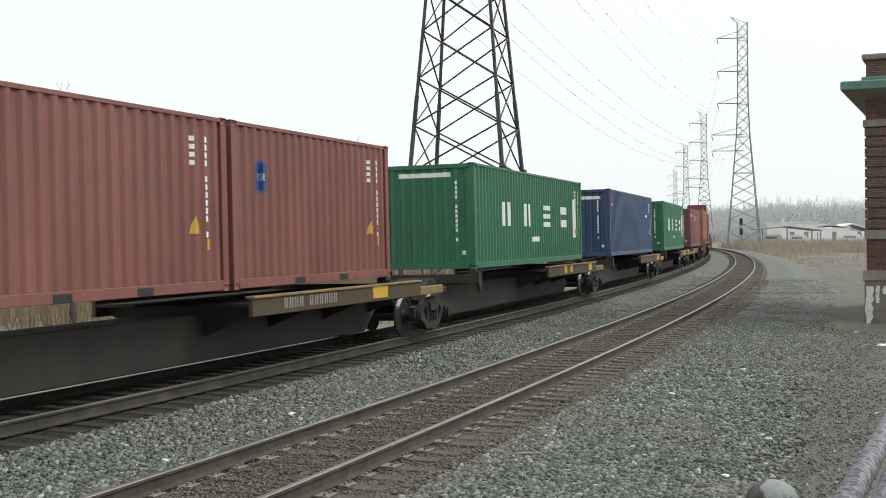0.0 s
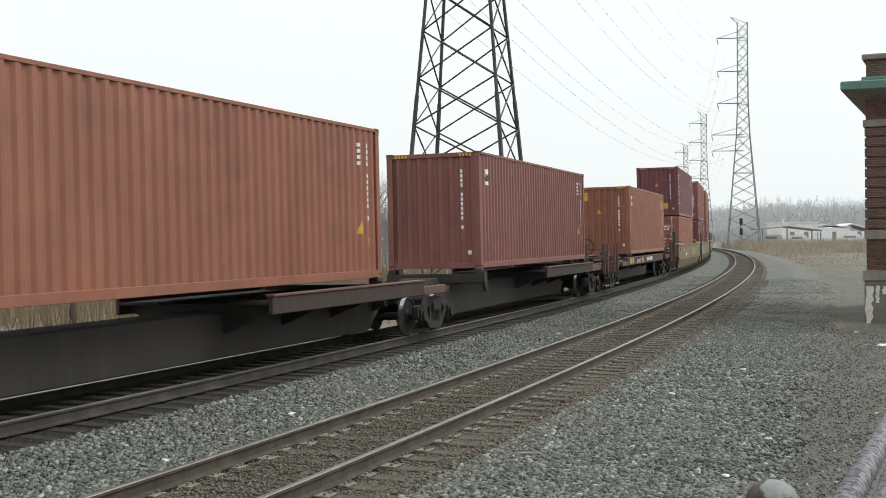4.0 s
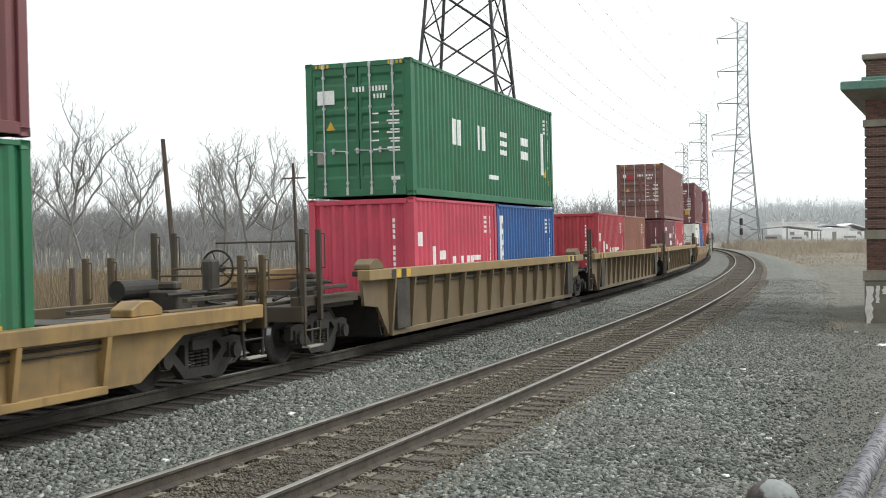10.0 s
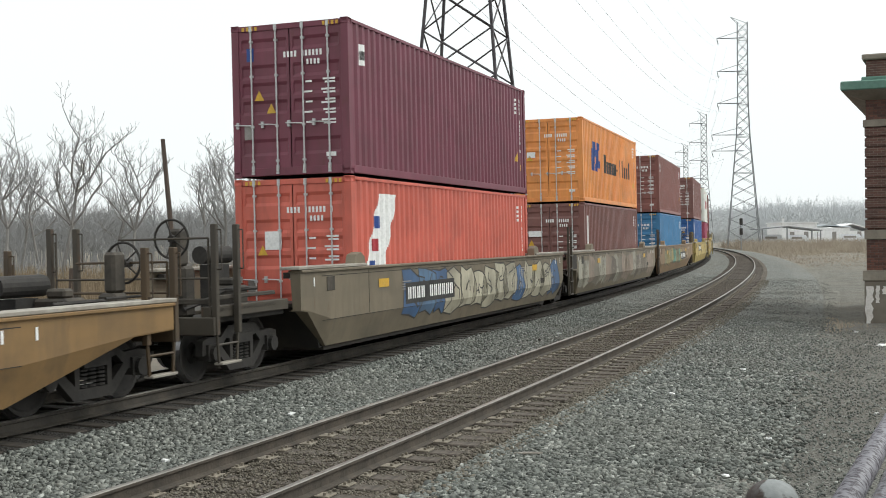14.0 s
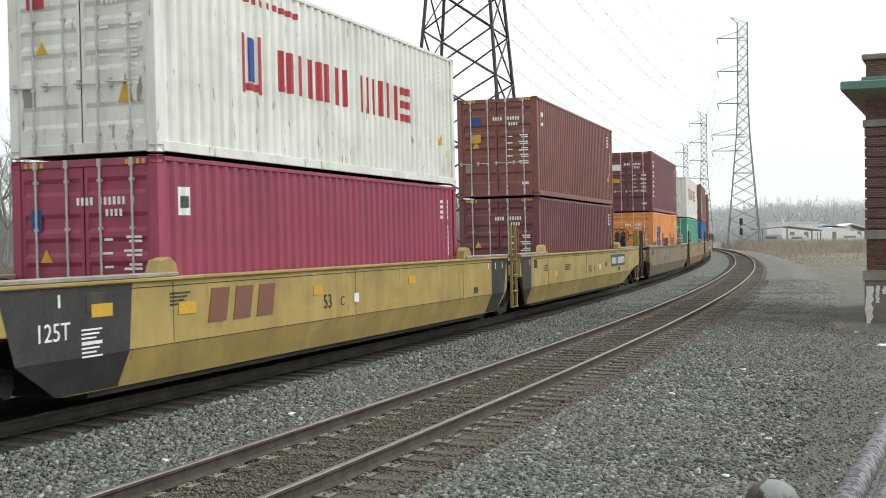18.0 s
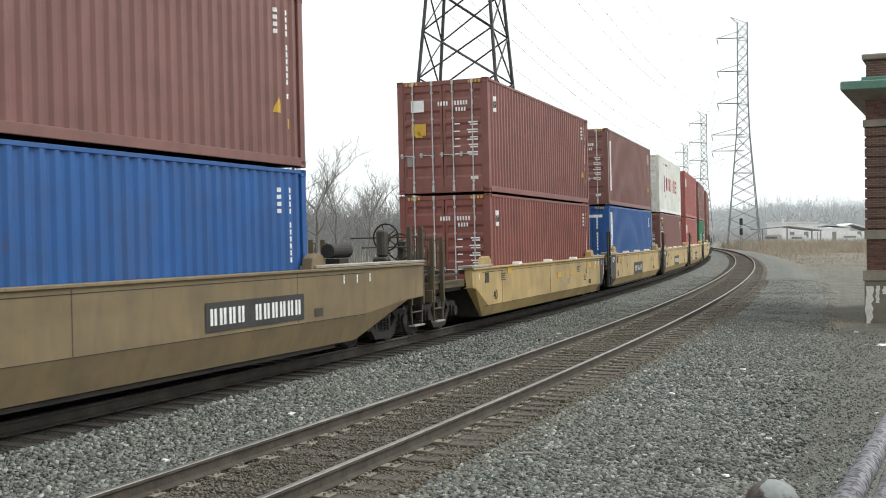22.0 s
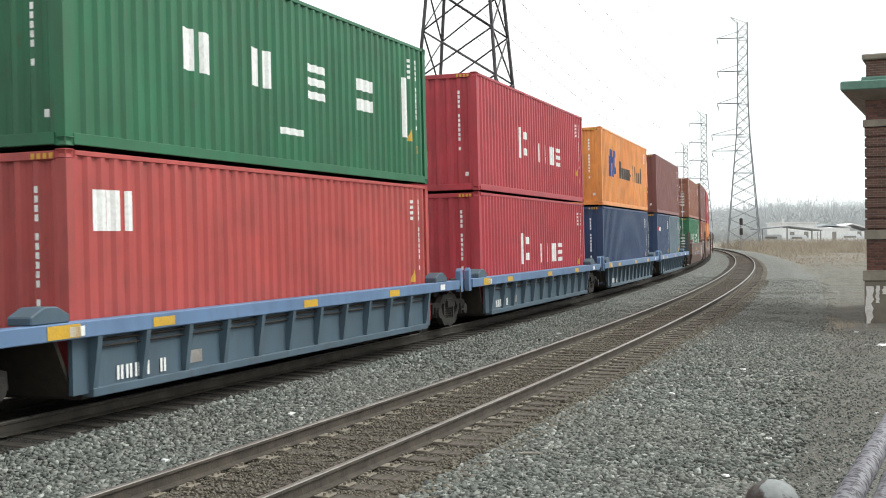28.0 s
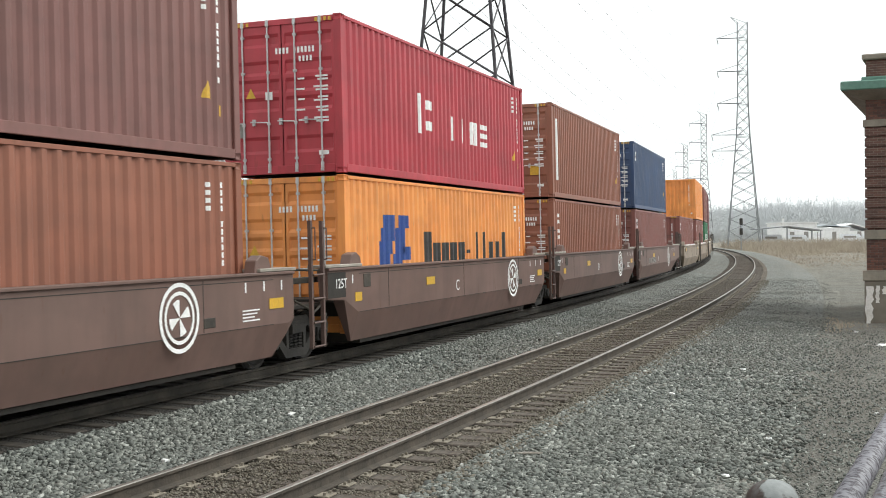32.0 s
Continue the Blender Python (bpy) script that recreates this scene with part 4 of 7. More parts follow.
    for kind, x, z, w, c in marks:
        if kind == "txt":
            lettering(root, w, x, y - (0.138 if ribbed and c == "w" else 0.004), z, 0.34 if len(w) < 4 else 0.30, MARKS[c])
        elif kind == "sml":
            lettering(root, w, x, y - 0.004, z, 0.24, MARKS[c])
        elif kind == "num":
            number_bars(root, x, y - 0.004, z, 0.24, w, MARKS[c], M_BLACK if c == "w" else None)
        elif kind == "nsm":
            number_bars(root, x, y - 0.004, z, 0.18, w, MARKS[c])
        elif kind == "bar":
            part("stencil", patch(x, x + w, y - 0.002, z, z + w * 0.35), MARKS[c], root)
        elif kind == "tag":
            part("stencil", patch(x, x + w, y - 0.002, z, z + 0.16), MARKS[c], root)
        elif kind == "lines":
            tagged(part("data_block", boxes([(x, x + w * (1 - 0.15 * (i % 3)), y - 0.005, y - 0.001, z - i * 0.05, z - i * 0.05 + 0.022) for i in range(4)]), MARKS[c], root), kind="stuff")
        elif kind == "box":
            part("logo_panel", prism([(x, z), (x + w, z), (x + w + 0.12, z + 0.48), (x + 0.12, z + 0.48)], "y", y - 0.006, y - 0.001), MARKS[c], root)
        elif kind == "disc":
            bm = bmesh.new()
            n = 28
            for r0, r1 in ((0.48, 0.42), (0.36, 0.31), (0.25, 0.0)):
                ring = [[bm.verts.new((x + rr * math.cos(a), y - 0.005, z + rr * math.sin(a))) for rr in (r0, max(r1, 0.01))] for a in (2 * math.pi * i / n for i in range(n))]
                for i in range(n):
                    if r1 > 0 or i % 7 < 3:
                        bm.faces.new((ring[i][0], ring[(i + 1) % n][0], ring[(i + 1) % n][1], ring[i][1]))
            part("round_emblem", bm, MARKS[c], root, "round white painted emblem")
    if spray:
        fills, line, seed, low = spray[2]
        graffiti(root, lo + spray[0] * (hi - lo), lo + spray[1] * (hi - lo), low, top - 0.12, fills, line, seed, knee, bottom)
    if not ribbed and "graffiti" in label:
        scrawl(root, lo + 0.66 * (hi - lo), lo + 0.93 * (hi - lo), knee - 0.15, top - 0.25, 77 + int(front), knee, bottom)
    if not ribbed:
        for x in (lo + 0.5, hi - 0.25, hi - 0.8, hi - 1.35):
            shared("reflector", ("reflector", round(top, 2)), lambda: patch(-0.02, 0.02, -1.495, top - 0.27, top - 0.12), M_WHITE, root, (x, 0, 0))
        part("jack_pad", box(lo + 1.0, lo + 1.32, -1.50, -1.488, top - 0.36, top - 0.12, 0.005), M_GRIME, root)
        part("tool_socket", box(hi - 2.5, hi - 2.2, -1.50, -1.488, knee + 0.08, knee + 0.22, 0.005), M_GRIME, root)
    else:
        for x in (lo + 1.0, hi - 1.0):
            s = -1 if x < 0 else 1
            xx = x + s * 0.5
            part("guide_block", prism([(xx - 0.34, top), (xx + 0.34, top), (xx + 0.34, top + 0.10), (xx + 0.12, top + 0.20), (xx - 0.12, top + 0.20), (xx - 0.34, top + 0.10)], "y", -1.46, -1.12, 0.015), mat, root)
            if top > 1.5:
                part("end_panel", box(min(x - s * 0.42, x - s * 1.12), max(x - s * 0.42, x - s * 1.12), -1.50, -1.37, bottom + 0.07, top - 0.21, 0.01), M_GRIME, root, "dark repainted end panel")
                for k in range(4):
                    part("stripe", box(x - s * (0.2 + 0.27 * k) - 0.11, x - s * (0.2 + 0.27 * k) + 0.11, -1.525, -1.521, top - 0.18, top - 0.02), M_YELLOW if k % 2 else M_BLACK, root)
        part("side_pipe", rods([((lo + 1.4, -1.40, top - 0.26), (hi - 1.4, -1.40, top - 0.26), 0.022), ((lo + 1.4, -1.40, top - 0.34), (hi - 1.4, -1.40, top - 0.34), 0.015)], 6), M_SILL, root)
    bogie(root, -h)
    rail_mat = paint(tuple(int(v * fade) for v in rgb), 0.8, 0.4, 0.6)
    if first:
        end_gear(root, -h, -1, top, rail_mat, wheel_front, top + 0.55)
        coupler(root, -h, -1)
    else:
        part("articulation", boxes([(-h - 0.9, -h + 1.2, -0.45, 0.45, 0.80, 1.05), (-h - 0.5, -h + 0.9, -1.2, 1.2, 1.05, 1.13)], 0.02), M_SILL, root)
        if square:
            for dx in (-0.32, 0.32):
                part("end_lug", prism([(-h + dx - 0.09, 1.0), (-h + dx + 0.09, 1.0), (-h + dx + 0.09, top + 0.20), (-h + dx, top + 0.27), (-h + dx - 0.09, top + 0.20)], "y", -1.50, -1.38, 0.012), top_mat, root)
            part("uncoupling_lever", rods([((-h - 0.5, -1.52, 1.15), (-h - 0.5, -1.52, 0.62), 0.014), ((-h - 0.5, -1.52, 0.62), (-h - 0.2, -1.52, 0.62), 0.014)], 5), M_STEEL, root)
        else:
            shared("ladder", ("ladder", top), lambda: ladder_mesh(0.42, top), M_BLACK if knee < 0.7 else rail_mat if dirt < 0.7 else M_GRIME, root, (-h - (0.45 if top > 1.71 else 0.12), -1.54, 0))
        part("cross_pipe", rods([((-h - 0.75, -1.36, top + 0.03), (-h + 0.75, -1.36, top - 0.02), 0.024), ((-h - 0.5, -1.30, 1.22), (-h + 0.1, -1.38, 1.0), 0.02), ((-h + 0.1, -1.38, 1.0), (-h + 0.6, -1.32, 1.15), 0.02)], 6), M_GRIME, root)
        part("guide_rail", boxes([(-h - 0.9, -h + 0.9, -1.2, -1.06, top - 0.22, top - 0.12), (-h - 0.9, -h + 0.9, 1.06, 1.2, top - 0.22, top - 0.12)], 0.01), M_GRIME, root)
    if last:
        bogie(root, h)
        end_gear(root, h, 1, top, rail_mat, not wheel_front, top + 0.55)
        coupler(root, h, 1)
    return root


def spine_car(front, rear, rgb, label, first, last, deck, ca, cb, marks=()):
    """One spine platform. deck: -1 or 1, the half that has the wheel decks; ca, cb: where the load's corners stand."""
    h = (rear - front) / 2
    mat = paint(rgb, 0.7, 0.45, 0.65)
    root = tagged(empty("spine_car"), label, "railcar", "cars of the freight train")
    part("centre_sill", prism([(-h + 0.6, 0.86), (-h + 1.5, 0.78), (-h + 2.1, 0.34), (h - 2.1, 0.34), (h - 1.5, 0.78), (h - 0.6, 0.86), (h - 0.2, 1.08), (-h + 0.2, 1.08)], "y", -0.42, 0.42, 0.02), paint((40, 36, 33), 0.7, 0.4, 0.7), root)
    mid = (ca + cb) / 2
    lo, hi = sorted((deck * 0.4, deck * (h - 1.6)))
    if first and last:
        lo, hi = -h + 1.6, h - 3.4
    for y0, y1 in ((-1.40, -0.62), (0.62, 1.40)):
        part("wheel_deck", box(lo, hi, y0 + 0.02, y1 - 0.02, 1.20, 1.25), M_SILL, root, "grimy steel wheel deck")
    for y0, y1 in ((-1.46, -1.38), (1.38, 1.46)):
        part("side_sill", box(lo, hi, y0, y1, 1.04, 1.32, 0.012), paint(tuple(int(v * 0.55) for v in rgb), 0.8, 0.5, 0.7), root)
        part("deck_edge", box(lo, hi, y0 - 0.03, y1 + 0.05, 1.32, 1.36, 0.008), mat, root)
        x2, x3 = sorted((hi if deck > 0 else lo, (hi if deck > 0 else lo) + deck * 1.3))
        part("side_step", box(x2, x3, y0, y1, 1.04, 1.22, 0.015), mat, root)
    n = 4
    for i in range(n):
        x = lo + 0.3 + (hi - lo - 0.6) * i / (n - 1)
        part("outrigger", prism([(-1.38, 1.20), (-1.38, 1.10), (-0.42, 0.72), (0.42, 0.72), (1.38, 1.10), (1.38, 1.20)], "x", x - 0.05, x + 0.05), M_SILL, root)
    for x in (ca + 0.09, cb - 0.09):
        part("container_support", boxes([(x - 0.16, x + 0.16, -1.25, 1.25, 1.12, 1.34)] + [(x - 0.12, x + 0.12, y - 0.1, y + 0.1, 1.34, 1.452) for y in (-1.12, 1.12)] + [(x - 0.14, x + 0.14, -0.42, 0.42, 0.9, 1.12)], 0.012), M_SILL, root)
        part("corner_bracket", prism([(x - 0.13, 1.40), (x + 0.13, 1.40), (x + 0.13, 0.90), (x + 0.02, 0.90), (x - 0.13, 1.15)], "y", -1.30, -1.22), M_SILL, root)
    part("trailer_hitch", prism([(-deck * (h - 2.4), 1.08), (-deck * (h - 1.3), 1.08), (-deck * (h - 1.7), 1.28), (-deck * (h - 2.2), 1.28)], "y", -0.4, 0.4, 0.02), M_STEEL, root)
    for kind, x, z, w, c in marks:
        if kind == "num":
            number_bars(root, x, -1.462, z, 0.17, w, MARKS[c])
        elif kind == "tag":
            part("stencil", patch(x, x + w, -1.461, z, z + 0.22), MARKS[c], root)
        elif kind == "txt":
            lettering(root, w, x, -1.466, z, 0.22, MARKS[c])
    bogie(root, -h)
    if first:
        end_gear(root, -h, -1, 1.3, mat, False, 1.75)
        coupler(root, -h, -1)
    else:
        part("articulation", boxes([(-h - 0.9, -h + 1.2, -0.5, 0.5, 0.80, 1.10), (-h - 0.35, -h + 0.35, -1.3, 1.3, 1.02, 1.14)], 0.02), M_SILL, root)
    if last:
        bogie(root, h)
        end_gear(root, h, 1, 1.3, mat, True, 1.75)
        coupler(root, h, 1)
    return root


# ---- the train, car by car, distances run backwards from its head ----
BROWN, RUST, MAROON, DKBROWN = (118, 68, 60), (132, 79, 58), (104, 54, 58), (114, 74, 68)
GREEN, TEAL, BLUE, NAVY = (22, 96, 62), (60, 144, 122), (16, 77, 138), (38, 62, 96)
SKYBLUE, RED, MAGENTA, ORANGE = (42, 110, 154), (164, 44, 56), (142, 52, 78), (220, 132, 54)
WINE, ROSE, FADED, UMBER = (104, 46, 62), (182, 54, 78), (146, 76, 68), (116, 67, 62)
SIENNA = (120, 63, 55)
CORAL, WHITE, SLATE, CRIMSON = (186, 86, 68), (206, 206, 196), (88, 106, 116), (166, 62, 58)
HUE = {SIENNA: "reddish brown", WINE: "wine red", ROSE: "rose red", FADED: "faded red", UMBER: "dark brown", BROWN: "brown", RUST: "rust-brown", MAROON: "maroon", DKBROWN: "dull brown", GREEN: "green", TEAL: "sea-green", BLUE: "blue", NAVY: "navy blue", SKYBLUE: "sky-blue", RED: "red", MAGENTA: "magenta red", ORANGE: "orange", CORAL: "coral red", WHITE: "dirty white", SLATE: "grey-blue", CRIMSON: "bright red"}
RIDERS = []


def load(unit, front, rear, a, zb, rgb, feet=40, high=2.896, door=True, logo="", front_marks=(), on="", **more):
    ends = "" if door else "with plain corrugated end to the front"
    said = {"four": " with large white marks", "k": " with white mark", "k20": " with white mark", "lloyd": " with blue and black mark", "ming": " with red mark", "ming20": " with red mark", "seab": " with white panel"}.get(logo, "")
    box_ob = container(rgb, feet, high, door, logo, "%s %s-foot container%s %s" % (HUE[rgb], feet, said, on or "in a well car"), front_marks, **more)
    RIDERS.append((box_ob, front, rear, Matrix.Translation((a - (front + rear) / 2, 0, zb))))


def ride(ob, front, rear):
    RIDERS.append((ob, front, rear, Matrix.Identity(4)))


LOW, HC = 2.591, 2.896
SPINE = (122, 98, 56)
ORC = {"on": "on a spine car"}


def spine_unit(f, r, deck, a, first=False, last=False, rgb=SPINE, marks=(), said="mustard steel spine car with open deck and black sill"):
    c = a - (f + r) / 2
    ride(spine_car(f, r, rgb, said, first, last, deck, c, c + 12.19, marks), f, r)


spine_unit(-1.8, 16.05, 1, 1.25, first=True, marks=(("num", 1.4, 1.12, 10, "a"), ("tag", 4.9, 1.1, 0.7, "y")))
load(None, -1.8, 16.05, 1.23, 1.455, BROWN, 20, LOW, False, on=ORC["on"])
load(None, -1.8, 16.05, 7.42, 1.455, BROWN, 20, LOW, False, "dot", on=ORC["on"])
spine_unit(16.05, 33.75, 1, 18.9, marks=(("tag", 2.4, 1.1, 0.35, "y"), ("tag", 3.2, 1.1, 0.35, "y"), ("tag", 6.0, 1.1, 0.5, "y")))
load(None, 16.05, 33.75, 18.9, 1.455, GREEN, 40, LOW, False, "four", ((-0.6, 0.75, 2.26, 2.37, "w"),), **ORC)
spine_unit(33.75, 51.3, 1, 36.5, marks=(("tag", 5.8, 1.1, 0.6, "y"),))
load(None, 33.75, 51.3, 36.5, 1.455, NAVY, 40, LOW, False, "tal", ((-0.85, 0.6, 2.2, 2.32, "w"),), **ORC)
spine_unit(51.3, 69.15, 1, 53.82, marks=(("tag", 2.6, 1.1, 0.9, "y"), ("tag", 6.0, 1.1, 0.6, "y")))
load(None, 51.3, 69.15, 53.82, 1.455, GREEN, 40, LOW, False, "four", **ORC)
spine_unit(69.15, 85.7, -1, 72.6, last=True, marks=(("num", -4.2, 1.12, 10, "a"), ("tag", -6.3, 1.1, 0.7, "y")))
load(None, 69.15, 85.7, 72.55, 1.455, MAROON, 20, LOW, False, "touax", tuple((-0.45 + i * 0.26, -0.22 + i * 0.26, 1.72, 1.93, "y") for i in range(5)), **ORC)
load(None, 69.15, 85.7, 78.72, 1.455, BROWN, 20, LOW, False, "small", **ORC)
CARRY = {"rgb": (92, 62, 54), "said": "red-brown steel spine car with grimy deep sill"}
spine_unit(89.5, 106.5, 1, 91.1, first=True, **CARRY)
load(None, 89.5, 106.5, 91.1, 1.455, RUST, 40, HC, False, "small", ((0.55, 0.95, 1.95, 2.25, "w"),), **ORC)
spine_unit(106.5, 123.4, 1, 109.6, last=True, **CARRY)
load(None, 106.5, 123.4, 109.6, 1.455, BROWN, 40, HC, False, "small", **ORC)
spine_unit(127.5, 144.5, -1, 131.55, first=True, last=True, marks=(("txt", -3.5, 1.10, "2-28' OR 1-57'", "w"), ("num", -1.0, 1.13, 10, "w"), ("tag", -6.15, 1.1, 0.4, "y"), ("tag", -5.5, 1.1, 0.45, "y"), ("tag", -2.5, 1.1, 0.4, "y")), **CARRY)
load(None, 127.5, 144.5, 131.81, 1.455, RUST, 40, HC, False, "small", ((0.55, 0.85, 2.3, 2.65, "y"), (0.0, 0.2, 1.75, 1.95, "y")), **ORC)

DIRTY, TAN, MUSTARD, OLIVE = (110, 91, 60), (160, 138, 70), (150, 112, 60), (134, 116, 84)
ZL, ZU = 0.50, 3.455


def stack(f, r, a, lower, upper, zl=ZL):
    """Loads of one well: each a tuple (colour, feet, high, door, logo, marks)."""
    z = zl
    for row in (lower, upper):
        if not row:
            continue
        x = a
        for rgb, feet, high, door, logo, marks in row:
            load(None, f, r, x, z, rgb, feet, high, door, logo, marks)
            x += 12.192 if feet == 40 else 6.13
        z += row[0][2] + 0.035


SPRAY1 = (((150, 152, 140), (62, 74, 104), (110, 150, 122), (128, 122, 100)), (56, 62, 66), 3, 0.62)
SPRAY2 = (((150, 130, 52), (128, 104, 50)), (40, 38, 34), 8, 0.95)
SPRAY3 = (((172, 166, 142), (58, 92, 130), (166, 160, 138), (74, 104, 132)), (58, 56, 54), 5, 0.55)
SPRAY5 = (((150, 146, 130), (122, 114, 100), (98, 88, 76), (140, 122, 106)), (120, 112, 98), 9, 0.5)
SPRAY4 = (((92, 142, 122), (120, 118, 84), (148, 130, 70)), (48, 56, 46), 1, 0.75)
YTAG = (("lines", -4.2, 1.35, 0.5, "a"), ("lines", 4.4, 1.4, 0.4, "a"), ("tag", -5.4, 1.3, 0.5, "y"), ("tag", 5.6, 1.3, 0.5, "y"))
# three-platform well car, first
WELL = "dirty tan steel well car with flush sides and graffiti"
ride(well_car(147.8, 169.1, 1.70, DIRTY, WELL, True, False, marks=YTAG + (("num", -1.6, 1.2, 10, "a"), ("tag", -4.2, 1.05, 0.8, "w")), spray=(0.55, 0.72, SPRAY2)), 147.8, 169.1)
stack(147.8, 169.1, 153.2, [(RUST, 40, HC, True, "", ((0.35, 0.75, 1.85, 2.2, "r"), (0.35, 0.75, 1.72, 1.82, "w")))], [(MAROON, 40, HC, False, "column", ((-0.6, -0.3, 0.42, 0.75, "y"), (-0.05, 0.15, 1.75, 1.95, "y")))])
ride(well_car(169.1, 189.15, 1.70, (118, 90, 56), WELL, False, False, marks=YTAG, spray=(0.1, 0.6, SPRAY1)), 169.1, 189.15)
stack(169.1, 189.15, 173.3, [(MAROON, 40, HC, False, "beacon", ((-0.25, 0.15, 1.9, 2.28, "g"), (-0.1, 0.08, 1.5, 1.65, "y")))], [(BROWN, 40, HC, True, "", ((0.2, 0.6, 2.05, 2.3, "r"), (0.2, 0.6, 1.95, 2.03, "w")))])
ride(well_car(189.15, 208.4, 1.70, (102, 88, 66), WELL, False, True, marks=YTAG + (("num", 4.3, 1.13, 10, "w"), ("sml", 3.2, 1.15, "B", "k"), ("tag", -1.0, 1.28, 0.5, "y"), ("tag", 1.7, 1.3, 0.45, "y")), guides="long"), 189.15, 208.4)
stack(189.15, 208.4, 192.9, [(BROWN, 40, HC, False, "small", ())], [(RUST, 40, HC, False, "", ((-0.2, 0.05, 0.42, 0.65, "y"),))])
# single ribbed yellow
RIB = "mustard yellow steel well car with ribbed sides"
ride(well_car(212.9, 232.5, 1.24, (134, 106, 58), RIB, True, True, ribbed=True, marks=(("num", -4.0, 0.7, 9, "k"),), dirt=0.9, ribs=10), 212.9, 232.5)
stack(212.9, 232.5, 216.72, [(GREEN, 40, HC, False, "", ((0.5, 0.68, 2.25, 2.42, "y"),))], [(MAROON, 40, HC, True, "", ((0.6, 0.75, 1.75, 1.95, "w"), (0.15, 0.35, 1.7, 1.9, "y")))])
# three ribbed platforms
RIB2 = "grimy brown-yellow steel well car with ribbed sides"
OLD = (100, 84, 58)
ride(well_car(236.4, 256.6, 1.64, OLD, RIB2, True, False, ribbed=True, chord=(128, 106, 66), ribs=15, wheel_front=False), 236.4, 256.6)
stack(236.4, 256.6, 240.85, [(ROSE, 20, LOW, False, "k20", ()), (BLUE, 20, LOW, False, "seab20", ())], [(GREEN, 40, HC, True, "four", ((0.55, 0.95, 2.0, 2.3, "w"),))])
ride(well_car(256.6, 276.4, 1.64, OLD, RIB2, False, False, ribbed=True, chord=(130, 108, 64), ribs=15, marks=(("txt", -7.0, 1.0, "53", "k"), ("txt", 6.6, 0.85, "53", "k")), dark_ends=False), 256.6, 276.4)
stack(256.6, 276.4, 260.05, [(RED, 20, LOW, False, "k20", ()), (RUST, 20, LOW, False, "", ())], None)
ride(well_car(276.4, 296.3, 1.64, OLD, RIB2, False, True, ribbed=True, chord=(132, 108, 62), ribs=15, marks=(("txt", -6.93, 0.86, "125T", "w"),)), 276.4, 296.3)
stack(276.4, 296.3, 280.2, [(MAROON, 20, LOW, False, "zim20", ((-0.15, 0.6, 1.9, 2.22, "w"),)), (RED, 20, LOW, False, "k20", ())], [(DKBROWN, 40, HC, True, "", ((0.3, 0.65, 2.05, 2.35, "r"), (0.72, 0.88, 2.2, 2.36, "w")))])
# single smooth
ride(well_car(300.0, 320.8, 1.38, (120, 92, 52), "mustard brown steel well car with flush sides", True, True, marks=(("num", -1.4, 0.95, 10, "a"), ("tag", -6.6, 0.98, 0.45, "y"), ("tag", -3.2, 1.05, 0.45, "y"), ("tag", 0.9, 1.1, 0.4, "y")), dirt=0.75), 300.0, 320.8)
stack(300.0, 320.8, 304.35, [(WHITE, 20, LOW, False, "ming20", ((0.35, 0.62, 1.72, 2.1, "r"), (0.25, 0.55, 1.15, 1.45, "t"))), (BLUE, 20, LOW, False, "seab20", ())], [(MAROON, 40, HC, True, "beacon", ((0.5, 0.95, 1.95, 2.15, "y"), (-0.85, -0.5, 0.62, 0.98, "y")))])
# three smooth with graffiti
GREY3 = "grey-brown steel well car covered with graffiti"
ride(well_car(324.4, 344.3, 1.70, (106, 96, 78), GREY3, True, False, marks=YTAG + (("num", -3.9, 1.0, 10, "w"),), spray=(0.26, 0.97, SPRAY3), wheel_front=True), 324.4, 344.3)
stack(324.4, 344.3, 328.4, [(CORAL, 40, HC, True, "slant", ((0.25, 0.6, 1.55, 1.9, "w"),))], [(WINE, 40, HC, True, "small", ((0.75, 0.9, 2.2, 2.45, "b"), (0.3, 0.5, 1.2, 1.38, "y")))])
ride(well_car(344.3, 364.7, 1.70, (112, 100, 80), GREY3, False, False, marks=YTAG, spray=(0.03, 0.97, SPRAY5)), 344.3, 364.7)
stack(344.3, 364.7, 348.3, [(DKBROWN, 40, HC, True, "stripe", ((0.3, 0.75, 1.75, 1.95, "w"),))], [(ORANGE, 40, HC, True, "lloyd", ((0.45, 0.75, 1.55, 1.75, "w"),))])
ride(well_car(364.7, 384.6, 1.70, (120, 94, 62), GREY3, False, True, marks=YTAG + (("num", 2.5, 0.97, 10, "w"),), spray=(0.15, 0.68, SPRAY4)), 364.7, 384.6)
stack(364.7, 384.6, 368.9, [(SKYBLUE, 40, HC, True, "", ())], [(BROWN, 40, HC, True, "small", ())])
# three smooth, fresh yellow
FRESH = "yellow tan steel well car with flush sides"
ride(well_car(388.2, 409.1, 1.72, TAN, FRESH, True, False, marks=(("num", -4.9, 1.24, 10, "w"), ("txt", -0.97, 1.04, "53", "k"), ("sml", -0.3, 1.04, "B", "k"), ("tag", -7.3, 1.26, 0.45, "y"), ("lines", -6.4, 1.5, 0.6, "k"), ("tag", 0.3, 1.1, 0.16, "w"), ("tag", 3.1, 1.3, 0.4, "y"), ("lines", 4.2, 1.4, 0.7, "k"), ("tag", 8.7, 1.25, 0.32, "y"), ("lines", 8.75, 1.05, 0.3, "w")), dirt=0.45, wheel_front=True, dark_ends=1.95), 388.2, 409.1)
